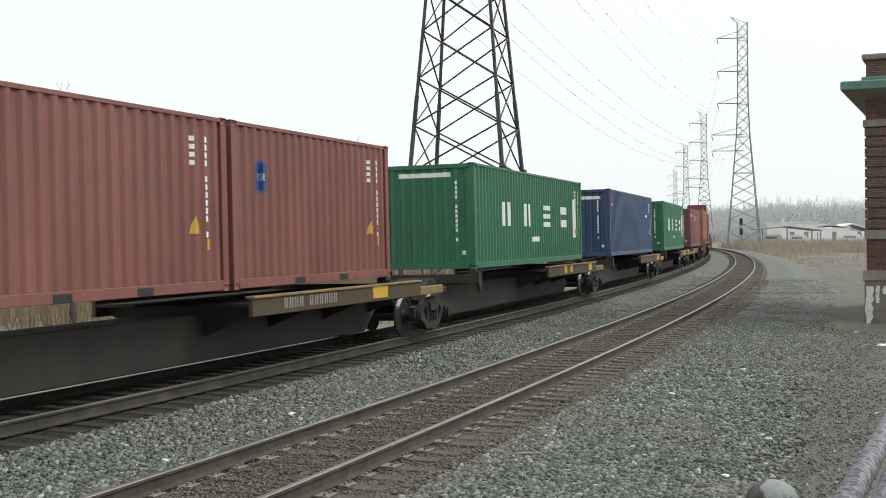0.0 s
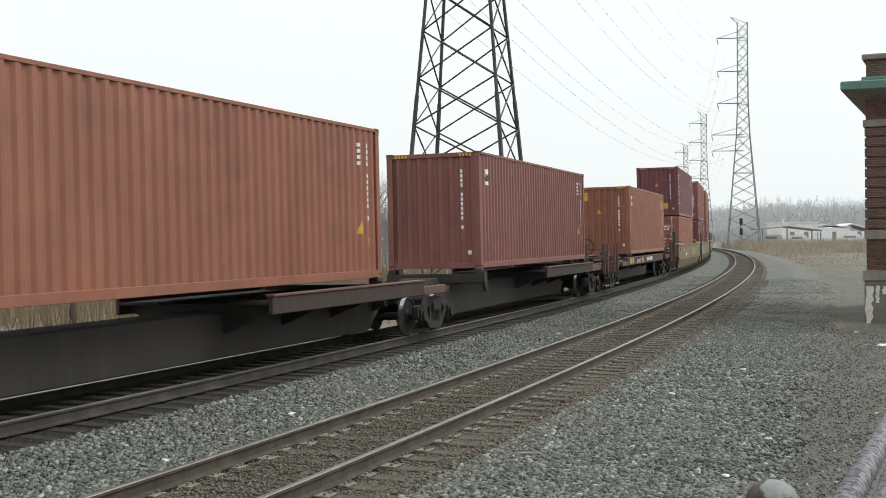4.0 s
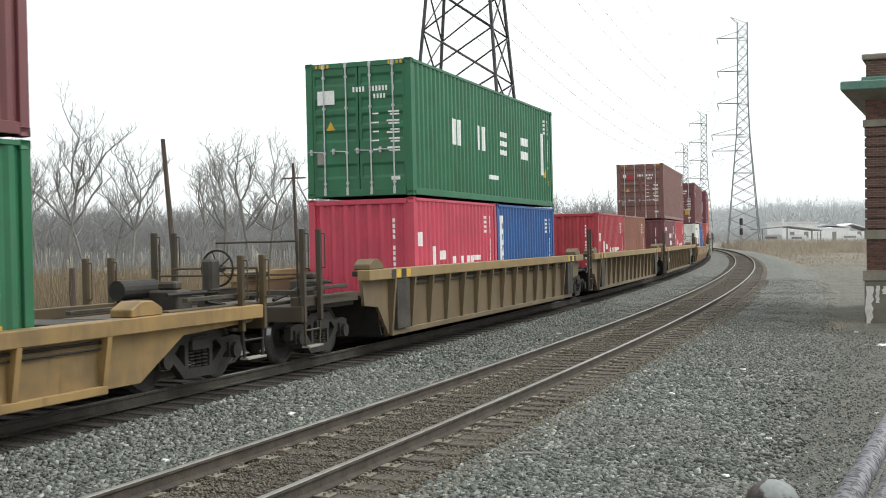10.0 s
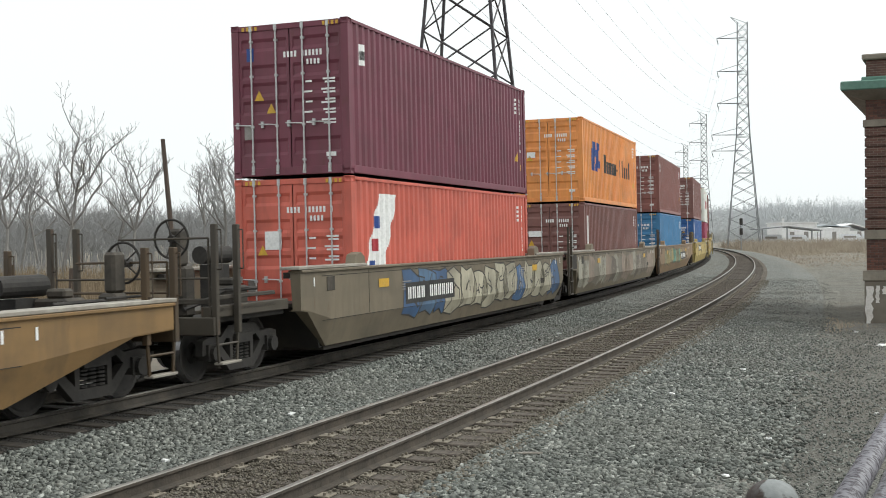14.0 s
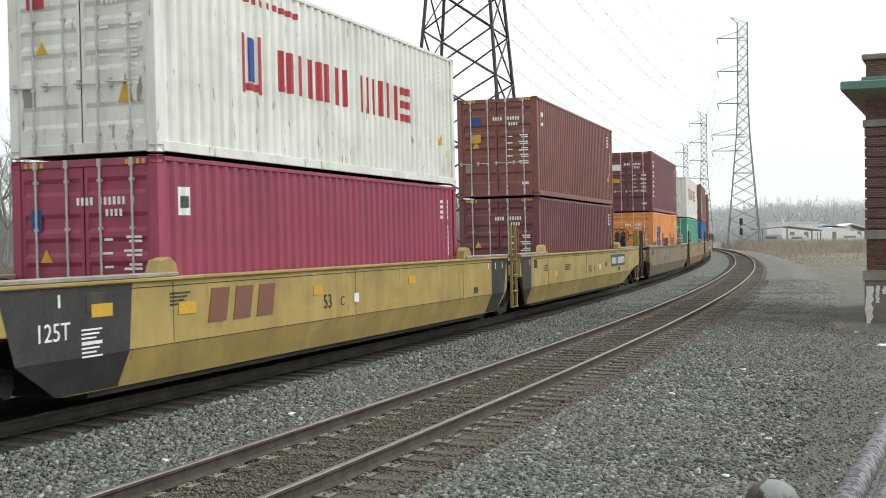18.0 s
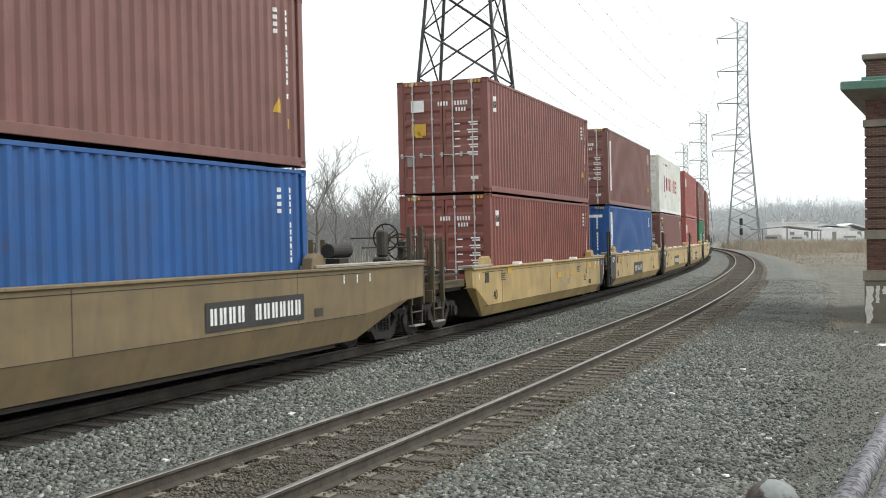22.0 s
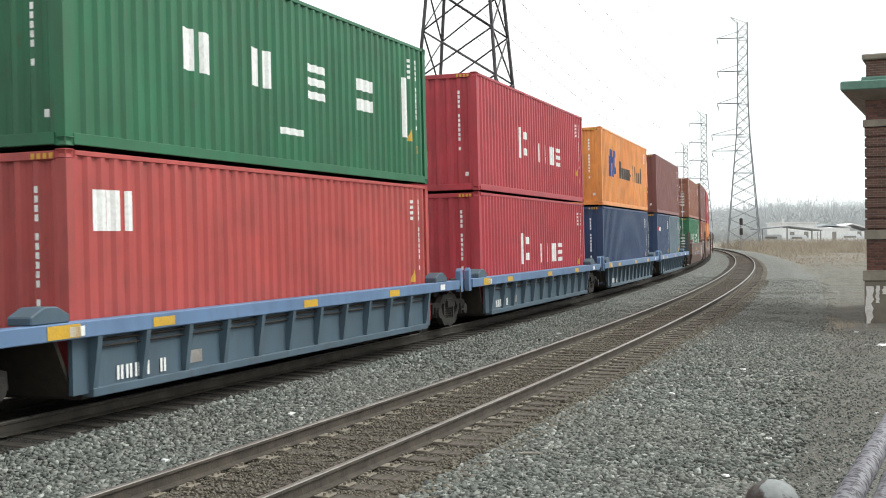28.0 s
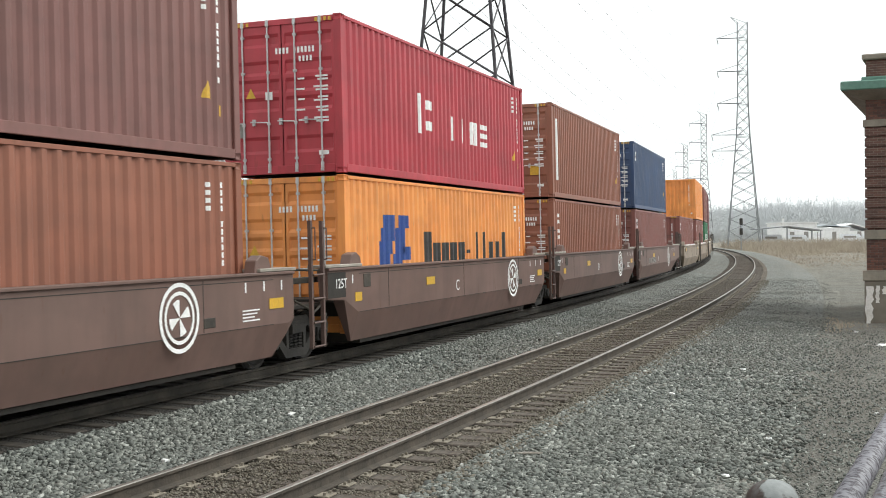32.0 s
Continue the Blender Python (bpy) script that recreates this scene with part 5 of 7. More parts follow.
stack(388.2, 409.1, 393.2, [(BLUE, 40, HC, True, "seab", ((0.2, 0.65, 1.75, 1.9, "w"), (-0.6, -0.4, 1.95, 2.05, "y")))], [(DKBROWN, 40, HC, True, "column", ((0.25, 0.7, 1.95, 2.25, "w"), (0.4, 0.75, 1.35, 1.55, "y")))])
ride(well_car(409.1, 429.0, 1.72, (156, 133, 68), FRESH, False, False, marks=(("txt", -8.62, 1.07, "125T", "w"), ("txt", -1.35, 1.04, "53", "k"), ("sml", -0.75, 1.05, "C", "k"), ("box", -5.25, 1.06, 0.5, "f"), ("box", -4.55, 1.06, 0.5, "f"), ("box", -3.85, 1.06, 0.5, "f"), ("tag", -6.0, 1.22, 0.45, "y"), ("tag", -1.9, 1.28, 0.35, "y"), ("tag", -7.9, 1.3, 0.42, "y"), ("lines", -8.1, 1.15, 0.4, "w"), ("lines", -8.1, 0.98, 0.4, "w"), ("lines", -6.2, 1.5, 0.5, "k"), ("tag", -0.25, 1.08, 0.2, "w"), ("tag", 2.4, 1.3, 0.4, "y")), dirt=0.45, dark_ends=1.95), 409.1, 429.0)
stack(409.1, 429.0, 413.05, [(MAGENTA, 40, HC, True, "small", ((0.72, 0.9, 1.9, 2.2, "b"),))], [(WHITE, 40, HC, True, "ming", ((0.6, 0.9, 2.1, 2.4, "r"), (-0.85, -0.6, 0.7, 1.1, "y")))])
ride(well_car(429.0, 448.0, 1.72, TAN, FRESH, False, True, marks=(("txt", 0.3, 1.02, "53", "k"), ("sml", 1.0, 1.02, "A", "k"), ("num", 4.3, 1.2, 10, "w"), ("tag", -5.2, 1.05, 0.5, "y"), ("tag", 1.5, 1.1, 0.25, "y"), ("lines", -3.6, 1.35, 0.9, "k"), ("lines", -6.4, 1.4, 0.5, "k"), ("tag", 1.9, 1.08, 0.2, "w"), ("tag", 3.1, 1.15, 0.25, "k")), dirt=0.45, dark_ends=0.7), 429.0, 448.0)
stack(429.0, 448.0, 432.8, [(MAROON, 40, HC, True, "", ())], [(BROWN, 40, HC, True, "small", ((0.5, 0.8, 2.1, 2.35, "b"), (0.5, 0.8, 1.6, 1.85, "y")))])
# three smooth, brown grime
BRN3 = "grime-covered tan steel well car with flush sides"
ride(well_car(451.6, 473.0, 1.70, (114, 97, 72), BRN3, True, False, marks=(("num", -3.4, 0.98, 10, "a"), ("tag", 3.2, 1.3, 0.3, "y")), wheel_front=True), 451.6, 473.0)
stack(451.6, 473.0, 456.95, [(ORANGE, 40, HC, True, "lloyd", ())], [(MAROON, 40, HC, True, "column", ((0.25, 0.7, 2.0, 2.3, "w"), (0.35, 0.65, 1.4, 1.6, "y")))])
ride(well_car(473.0, 492.6, 1.70, (130, 106, 70), BRN3, False, False, marks=(("box", 1.4, 1.04, 0.42, "f"), ("box", 2.0, 1.04, 0.42, "f"), ("box", 2.6, 1.04, 0.42, "f"), ("lines", -1.8, 1.35, 0.7, "k"), ("tag", -3.4, 1.3, 0.4, "y"))), 473.0, 492.6)
stack(473.0, 492.6, 476.8, [(TEAL, 40, HC, True, "stripe", ((0.5, 0.85, 2.15, 2.45, "w"),))], [(WHITE, 40, LOW, False, "ming", ((0.3, 0.6, 2.1, 2.4, "r"), (-0.35, -0.18, 2.35, 2.5, "y")))])
ride(well_car(492.6, 512.0, 1.70, (114, 97, 68), BRN3, False, True, marks=(("num", 2.7, 1.0, 10, "w"), ("lines", -2.6, 1.35, 0.5, "a"))), 492.6, 512.0)
stack(492.6, 512.0, 496.4, [(BLUE, 40, HC, True, "seab", ((0.2, 0.75, 1.85, 2.0, "w"),))], [(DKBROWN, 40, HC, True, "stripe", ((0.3, 0.5, 2.35, 2.5, "w"),))])
# five short platforms, yellow
FIVE = "sand-yellow steel well car with flush sides and white guides"
F5 = (515.2, 532.9, 548.8, 564.7, 580.6, 596.5)
F5A = (518.95, 535.0, 550.75, 566.7, 582.4)
F5L = (((SIENNA, True, "small", ()), (BROWN, True, "small", ((0.5, 0.85, 2.1, 2.4, "w"), (0.45, 0.85, 1.5, 1.8, "y")))),
       ((BLUE, False, "seab", ((-0.95, 0.8, 2.45, 2.56, "w"),)), (DKBROWN, True, "stripe", ((0.3, 0.5, 1.8, 1.95, "w"),))),
       ((DKBROWN, True, "beacon", ((0.5, 0.95, 1.0, 1.25, "b"),)), (WHITE, True, "ming", ((0.65, 0.95, 2.5, 2.75, "r"), (-0.85, -0.55, 0.75, 1.1, "y")))),
       ((FADED, False, "cai", ()), (FADED, True, "cai", ())),
       ((GREEN, False, "four", ()), (DKBROWN, False, "column", ((-0.7, -0.4, 0.45, 0.8, "y"), (0.6, 0.75, 1.8, 2.0, "y")))))
for i in range(5):
    f, r = F5[i], F5[i + 1]
    mk = (("txt", -5.75, 0.70, "40", "k"), ("sml", -3.4 if i else 5.0, 1.0, "BBDEA"[i], "k"), ("lines", 3.6, 1.25, 0.5, "k"), ("lines", -5.2, 1.3, 0.4, "k"), ("tag", 5.3, 1.2, 0.45, "y"), ("tag", -4.6, 1.3, 0.35, "y"))
    mk += (("box", -1.7, 0.66, 2.5, "k"), ("bar", -1.35, 0.79, 0.62, "w"), ("bar", -0.62, 0.79, 0.62, "w"), ("bar", 0.11, 0.79, 0.62, "w")) if 0 < i < 4 else (("num", 2.0, 1.1, 10, "w"),) if i else (("tag", 0.9, 1.0, 0.5, "y"), ("tag", 2.6, 1.02, 0.4, "y"), ("lines", 1.3, 0.95, 0.4, "a"), ("lines", 2.2, 0.92, 0.4, "a"), ("tag", 6.3, 1.12, 0.3, "y"), ("lines", 4.6, 0.95, 0.35, "k"))
    if i:
        mk += (("sml", -6.75, 1.28, "125-T", "w"),)
    car = well_car(f, r, 1.56 if i else 1.495, (166, 140, 88), FIVE, i == 0, i == 4, marks=mk, dirt=0.45, dark_ends=0.8, guides=True, wheel_front=True, knee=0.64 if i else 0.58, bottom=0.38 if i else 0.32)
    ride(car, f, r)
    lo_box, up_box = F5L[i]
    stack(f, r, F5A[i], [(lo_box[0], 40, HC, lo_box[1], lo_box[2], lo_box[3])], [(up_box[0], 40, HC, up_box[1], up_box[2], up_box[3])], ZL if i else ZL - 0.06)
# grey-blue single, then five blue ribbed
ride(well_car(599.6, 616.6, 1.27, (96, 104, 108), "grey steel well car with ribbed sides", True, True, ribbed=True, ribs=12), 599.6, 616.6)
stack(599.6, 616.6, 602.0, [(BROWN, 40, HC, False, "small", ((0.4, 0.65, 2.2, 2.5, "y"),))], [(BROWN, 40, HC, False, "", ((-0.3, -0.1, 0.5, 0.7, "y"),))])
B5 = (620.2, 637.1, 652.9, 668.7, 684.5, 700.1)
B5A = (623.1, 639.2, 654.97, 670.65, 686.5)
B5L = (((NAVY, 40, HC, False, "", ((-0.8, 0.9, 2.5, 2.6, "w"),)), (UMBER, 40, HC, False, "", ())),
       ((CRIMSON, 40, HC, False, "cai", ((0.5, 0.7, 2.3, 2.5, "y"),)), (GREEN, 40, HC, False, "four", ((-0.6, 0.3, 2.5, 2.6, "w"),))),
       ((RED, 40, HC, False, "k", ((0.2, 0.4, 2.2, 2.4, "y"),)), (RED, 40, HC, False, "k", ((0.1, 0.4, 0.6, 1.0, "y"),))),
       ((NAVY, 40, HC, False, "", ()), (ORANGE, 40, HC, False, "lloyd", ((0.55, 0.75, 2.2, 2.4, "y"),))),
       ((NAVY, 20, HC, False, "seaco", ()), (UMBER, 40, HC, False, "", ((0.4, 0.6, 2.1, 2.3, "y"),))))
for i in range(5):
    f, r = B5[i], B5[i + 1]
    mk = (("nsm", -5.1, 0.48, 5, "w"), ("bar", -3.6, 0.52, 0.5, "a"))
    ride(well_car(f, r, 1.27, (64, 84, 97), "grey-blue steel well car with ribbed sides and blue rail", i == 0, i == 4, ribbed=True, marks=mk, ribs=12, chord=(84, 112, 146), dirt=0.4, wheel_front=False, square=True), f, r)
    if i in (0, 2, 4):
        tank = bmesh.new()
        hh = (r - f) / 2
        add_rod(tank, (hh - 1.5, -0.6, 1.58), (hh - 0.5, -0.6, 1.58), 0.25, 16)
        add_box(tank, hh - 1.2, hh - 0.8, -0.75, -0.45, 1.1, 1.36)
        part("air_tank", tank, paint((52, 96, 168), 0.3, 0.2, 0.45), RIDERS[-1][0], "blue painted air tank")
        part("brake_stand", boxes([(hh - 0.2, hh + 0.15, -0.5, 0.1, 1.1, 1.75), (hh - 0.1, hh, -0.9, -0.8, 1.1, 1.9)], 0.03), paint((70, 92, 120), 0.5, 0.3, 0.6), RIDERS[-1][0])
    for xx, cc in ((-4.5, "y"), (-0.2, "y"), (3.4, "y"), (6.2, "w"), (-6.2, "w")):
        part("stencil", patch(xx, xx + (0.5 if cc == "y" else 0.28), -1.523, 1.10, 1.22), MARKS[cc], RIDERS[-1][0])
    part("end_stencil", patch(-(r - f) / 2 + 1.3, -(r - f) / 2 + 1.9, -1.523, 1.09, 1.25), M_YELLOW, RIDERS[-1][0])
    lo_row = [B5L[i][0]]
    if i == 4:
        lo_row.append((SLATE, 20, HC, False, "", ()))
    stack(f, r, B5A[i], lo_row, [B5L[i][1]], 0.45)
# five short platforms, dark brown
N5 = (703.4, 721.0, 736.8, 752.5, 768.4, 784.8)
N5A = (706.9, 722.75, 738.6, 754.2, 770.15)
N5L = (((GREEN, True, "four", ((0.55, 0.9, 1.9, 2.1, "w"),)), (RUST, True, "column", ((0.3, 0.5, 2.2, 2.4, "w"), (0.6, 0.75, 1.7, 1.9, "y")))),
       ((RUST, True, "column", ()), (DKBROWN, True, "", ((-0.8, -0.45, 0.7, 1.1, "y"),))),
       ((ORANGE, True, "lloyd", ()), (RED, True, "k", ((0.2, 0.35, 1.4, 1.55, "w"),))),
       ((RUST, True, "column", ()), (RUST, True, "stripe", ((-0.8, -0.5, 0.7, 1.0, "y"),))),
       ((BROWN, True, "small", ()), (NAVY, True, "small", ())))
for i in range(5):
    f, r = N5[i], N5[i + 1]
    mk = (("disc", 3.85, 1.17, 0, "w"), ("tag", 6.3, 1.15, 0.45, "y"), ("tag", -2.6, 1.25, 0.5, "y"), ("txt", -0.6, 1.05, "ABCDE"[i], "w"))
    mk += (("num", -4.3, 0.99, 10, "a"),) if i in (0, 4) else (("sml", -6.9, 1.36, "125T", "w"), ("tag", -6.3, 1.1, 0.3, "y"), ("lines", 5.5, 1.15, 0.5, "w"))
    ride(well_car(f, r, 1.70, (98, 74, 66), "dark brown steel well car with flush sides and round emblem", i == 0, i == 4, marks=mk, dirt=0.4, wheel_front=True, knee=0.9), f, r)
    lo_box, up_box = N5L[i]
    stack(f, r, N5A[i], [(lo_box[0], 40, HC, lo_box[1], lo_box[2], lo_box[3])], [(up_box[0], 40, LOW if i == 0 else HC, up_box[1], up_box[2], up_box[3])])
# the tail that is seen far off round the bend
T5 = (788.4, 804.6, 820.4, 836.2, 852.0, 868.0)
T5L = (((BROWN, False, "small"), None), ((BROWN, False, "small"), (ORANGE, False, "")), ((GREEN, True, "four"), (BROWN, False, "")), ((MAROON, True, ""), (MAROON, False, "")), ((BROWN, True, ""), (RUST, False, "")))
for i in range(5):
    f, r = T5[i], T5[i + 1]
    ride(well_car(f, r, 1.60, (132, 116, 100), "grey-brown steel well car with flush sides", i == 0, i == 4, marks=YTAG, guides=True), f, r)
    for rgb_row, level in ((T5L[i][0], ZL), (T5L[i][1], ZL + HC + 0.035)):
        if rgb_row:
            load(None, f, r, (f + r) / 2 - 6.1, level, rgb_row[0], 40, HC, rgb_row[1], rgb_row[2])


# ---- ground ----
def mesh_object(name, verts, faces, mats, index=None, smooth=False):
    me = bpy.data.meshes.new(name)
    me.from_pydata(verts, [], faces)
    for m in mats:
        me.materials.append(m)
    if index is not None:
        me.polygons.foreach_set("material_index", index)
    if smooth:
        me.polygons.foreach_set("use_smooth", [True] * len(me.polygons))
    me.update()
    return new(name, me)


def yard_material():
    """Dark trodden dirt by the building, grey gravel further up the line, dry field beyond."""
    m = gravel_bed_material("trodden_grey_dirt", (0.100, 0.097, 0.085, 1), (0.182, 0.178, 0.158, 1), (0.135, 0.122, 0.100, 1))
    nt = m.node_tree
    b = nt.nodes["Principled BSDF"]
    old = b.inputs["Base Color"].links[0].from_socket
    tc, sep = nt.nodes.new("ShaderNodeTexCoord"), nt.nodes.new("ShaderNodeSeparateXYZ")
    nt.links.new(tc.outputs["Object"], sep.inputs[0])

    def beyond(start, end, scale, swing):
        add, rng_ = nt.nodes.new("ShaderNodeMath"), nt.nodes.new("ShaderNodeMapRange")
        nt.links.new(scaled(nt, noise_at(nt, scale, detail=6, low=0.25, high=0.75), swing), add.inputs[0])
        nt.links.new(sep.outputs["Y"], add.inputs[1])
        rng_.inputs["From Min"].default_value, rng_.inputs["From Max"].default_value = start, end
        nt.links.new(add.outputs[0], rng_.inputs["Value"])
        return rng_.outputs[0]
    fine = noise_at(nt, 7, detail=6, low=0.3, high=0.7)
    grey = mixcol(nt, 1.0, old, (1.72, 1.73, 1.68, 1), "MULTIPLY")
    grey = mixcol(nt, scaled(nt, noise_at(nt, 0.22, detail=6, low=0.45, high=0.7), 0.6), grey, (0.225, 0.207, 0.172, 1))
    grey = mixcol(nt, scaled(nt, fine, 0.25), grey, (0.165, 0.153, 0.127, 1))
    dry = mixcol(nt, fine, (0.32, 0.285, 0.225, 1), (0.25, 0.225, 0.185, 1))
    col = mixcol(nt, beyond(6, 52, 0.3, 22), old, grey)
    col = mixcol(nt, beyond(104, 140, 0.08, 40), col, dry)
    col = mixcol(nt, scaled(nt, noise_at(nt, 1.1, detail=8, low=0.46, high=0.66), 0.42), col, (0.105, 0.098, 0.083, 1))
    col = mixcol(nt, scaled(nt, noise_at(nt, 16, detail=5, low=0.5, high=0.66), 0.45), col, (0.075, 0.071, 0.062, 1))
    col = mixcol(nt, scaled(nt, noise_at(nt, 24, detail=3, low=0.56, high=0.68), 0.5), col, (0.34, 0.335, 0.31, 1))
    nt.links.new(col, b.inputs["Base Color"])
    return m


M_DIRT = yard_material()
M_FIELD = plain_rough("dry_field", (0.21, 0.175, 0.135, 1), (0.15, 0.135, 0.105, 1), 0.12, 0.95, bump_size=0.05)


def left_of_track(x, y):
    """How far a point lies to the left of the near track's middle."""
    i = int(np.argmin((NEAR_X - x) ** 2 + (NEAR_Y - y) ** 2))
    t = TURN[i]
    return -(x - NEAR_X[i]) * math.sin(t) + (y - NEAR_Y[i]) * math.cos(t)


def ground_z(x, y):
    off = left_of_track(x, y)
    z = -0.345 + 0.05 * noise.noise((x * 0.23, y * 0.23, 0.0)) + 0.045 * noise.noise((x * 1.1, y * 1.1, 4.0))
    if off > -5.2:
        z -= 0.35 * min(1.0, (off + 5.2) / 1.5)
    if off > 9:
        z += 0.25 * noise.noise((x * 0.05, y * 0.05, 7.0)) - 0.2
    return z


def spaced(lo, hi, mid, fine, grow):
    """Grid lines: fine round mid, wider apart outwards."""
    out, step, v = [mid], fine, mid
    while v < hi:
        v += step
        step *= grow
        out.append(v)
    step, v = fine, mid
    while v > lo:
        v -= step
        step *= grow
        out.insert(0, v)
    return out


GX, GY = spaced(-3000, 3000, 6.0, 0.6, 1.07), spaced(-1500, 4500, 18.0, 0.6, 1.07)
gv = [(x, y, ground_z(x, y)) for y in GY for x in GX]
nx_ = len(GX)
gf = [(j * nx_ + i, j * nx_ + i + 1, (j + 1) * nx_ + i + 1, (j + 1) * nx_ + i) for j in range(len(GY) - 1) for i in range(nx_ - 1)]
gi = []
for j in range(len(GY) - 1):
    for i in range(nx_ - 1):
        x, y = (GX[i] + GX[i + 1]) / 2, (GY[j] + GY[j + 1]) / 2
        off = left_of_track(x, y)
        gi.append(1 if off > 9.5 else 0)
tagged(mesh_object("ground", gv, gf, (M_DIRT, M_FIELD), gi, True), "grey-brown trodden dirt turning to dry field", "ground", kind="structure")


def strip(name, offs, zs, s0, s1, step, mats, bands=None, rough=0.0):
    """A band along the near track with a given cross-section."""
    ss = np.arange(s0, s1 + step, step)
    verts, faces, idx = [], [], []
    for s in ss:
        for o, z in zip(offs, zs):
            p = beside(s, o, z)
            p.z += rough * noise.noise((p.x * 0.9, p.y * 0.9, 1.0))
            verts.append(p)
    n = len(offs)
    for i in range(len(ss) - 1):
        for j in range(n - 1):
            faces.append((i * n + j, i * n + j + 1, (i + 1) * n + j + 1, (i + 1) * n + j)[::-1])
            idx.append(bands[j] if bands else 0)
    return mesh_object(name, verts, faces, mats, idx)


OFFS = [-5.6, -4.4, -3.2, -1.62, -1.35, -0.72, 0.72, 1.3, 1.8, 2.3, 2.75, 3.12, 3.7, 5.2, 5.9, 6.6, 8.0, 9.4]
BEDZ = [-0.46, -0.33, -0.27, -0.235, -0.210, -0.198, -0.198, -0.210, -0.24, -0.20, -0.10, -0.03, -0.015, -0.02, -0.04, -0.13, -0.62, -0.95]
# bands of index 2: oily bed with the train's shade painted in
tagged(strip("ballast_bed", OFFS, BEDZ, -120, 420, 1.0, (M_BALLAST, M_FINES, M_OILSHADE, M_THIN, M_DIRT), [4, 3, 0, 1, 1, 1, 1, 0, 0, 0, 0, 2, 2, 2, 2, 2, 2], 0.025), "grey crushed stone track bed with brown fines between rails", "ballast", kind="structure")


def rail_mesh(off, lean, s0, s1, step):
    """One rail: foot, web and head swept along the bend."""
    prof = [(-0.07, -0.17), (0.07, -0.17), (0.07, -0.158), (0.012, -0.135), (0.010, -0.05), (0.036, -0.036), (0.036, -0.008), (0.026, 0.0), (-0.026, 0.0), (-0.036, -0.008), (-0.036, -0.036), (-0.010, -0.05), (-0.012, -0.135), (-0.07, -0.158)]
    ss = np.arange(s0, s1 + step, step)
    verts, faces, idx = [], [], []
    n = len(prof)
    for s in ss:
        for u, w in prof:
            verts.append(beside(s, off + u, w + lean))
    for i in range(len(ss) - 1):
        for j in range(n):
            k = (j + 1) % n
            faces.append((i * n + j, i * n + k, (i + 1) * n + k, (i + 1) * n + j)[::-1])
            idx.append(1 if j in (6, 7, 8) else 0)
    return verts, faces, idx


def sleeper_mesh():
    bm = box(-1.3, 1.3, -0.115, 0.115, -0.19, 0.0, 0.012)
    return bm


def plates_mesh(side):
    bm = boxes([(side * 0.755 - 0.19, side * 0.755 + 0.19, -0.098, 0.098, 0.0, 0.018)], 0.004)
    for u in (-0.135, 0.135):
        for v in (-0.055, 0.055):
            add_box(bm, side * 0.755 + u - 0.014, side * 0.755 + u + 0.014, v - 0.012, v + 0.012, 0.012, 0.045)
    return bm


# darker sleeper colour for the far track
M_DARKTIE = plain_rough("dark_far_sleeper", (0.030, 0.025, 0.020, 1), (0.062, 0.051, 0.039, 1), 2.2, 0.85, stretch=(6, 1, 6))


def track(name, mid, lean, s0, s1, label, level=0.0):
    root = tagged(empty(name), label, "railway track", kind="structure")
    for side in (-1, 1):
        v, f, i = rail_mesh(mid + side * 0.755, level - side * lean, s0, s1, 1.0 if s1 < 300 else 2.0)
        ob = mesh_object("rail", v, f, (M_GRIME if mid else M_RAILSIDE, M_RAILTOP), i)
        ob.parent = root
        tagged(ob, "steel rail with polished head")
    return root


near_track = track("near_track", 0.0, 0.0, -120, 420, "empty track of steel rails on weathered wooden sleepers")
far_track = track("far_track", GAP, 0.755 * math.sin(radians(CANT)), -900, 900, "track that carries the freight train", FAR_Z)
for i in range(290):
    s = -9 + i * 0.52
    t = np.interp(s, AXIS, TURN)
    jit = random.uniform(-0.02, 0.02)
    sl = shared("sleeper", "sleeper", sleeper_mesh, M_TIE, near_track, beside(s + jit, random.uniform(-0.06, 0.06), -0.170 - random.uniform(0, 0.016)), (0, 0, t + math.pi / 2 + random.uniform(-0.02, 0.02)))
    if i < 150:
        for side in (-1, 1):
            shared("tie_plate", ("plate", side), lambda: plates_mesh(side), M_TIEPLATE, sl, (0, 0, 0.001))
for i in range(200):
    s = -12 + i * 0.52
    t = np.interp(s, AXIS, TURN) + math.pi / 2
    shared("sleeper", "sleeper", sleeper_mesh, M_DARKTIE, far_track, beside(s, GAP + random.uniform(-0.05, 0.05), FAR_Z - 0.178), (0, -radians(CANT), t + random.uniform(-0.02, 0.02)))



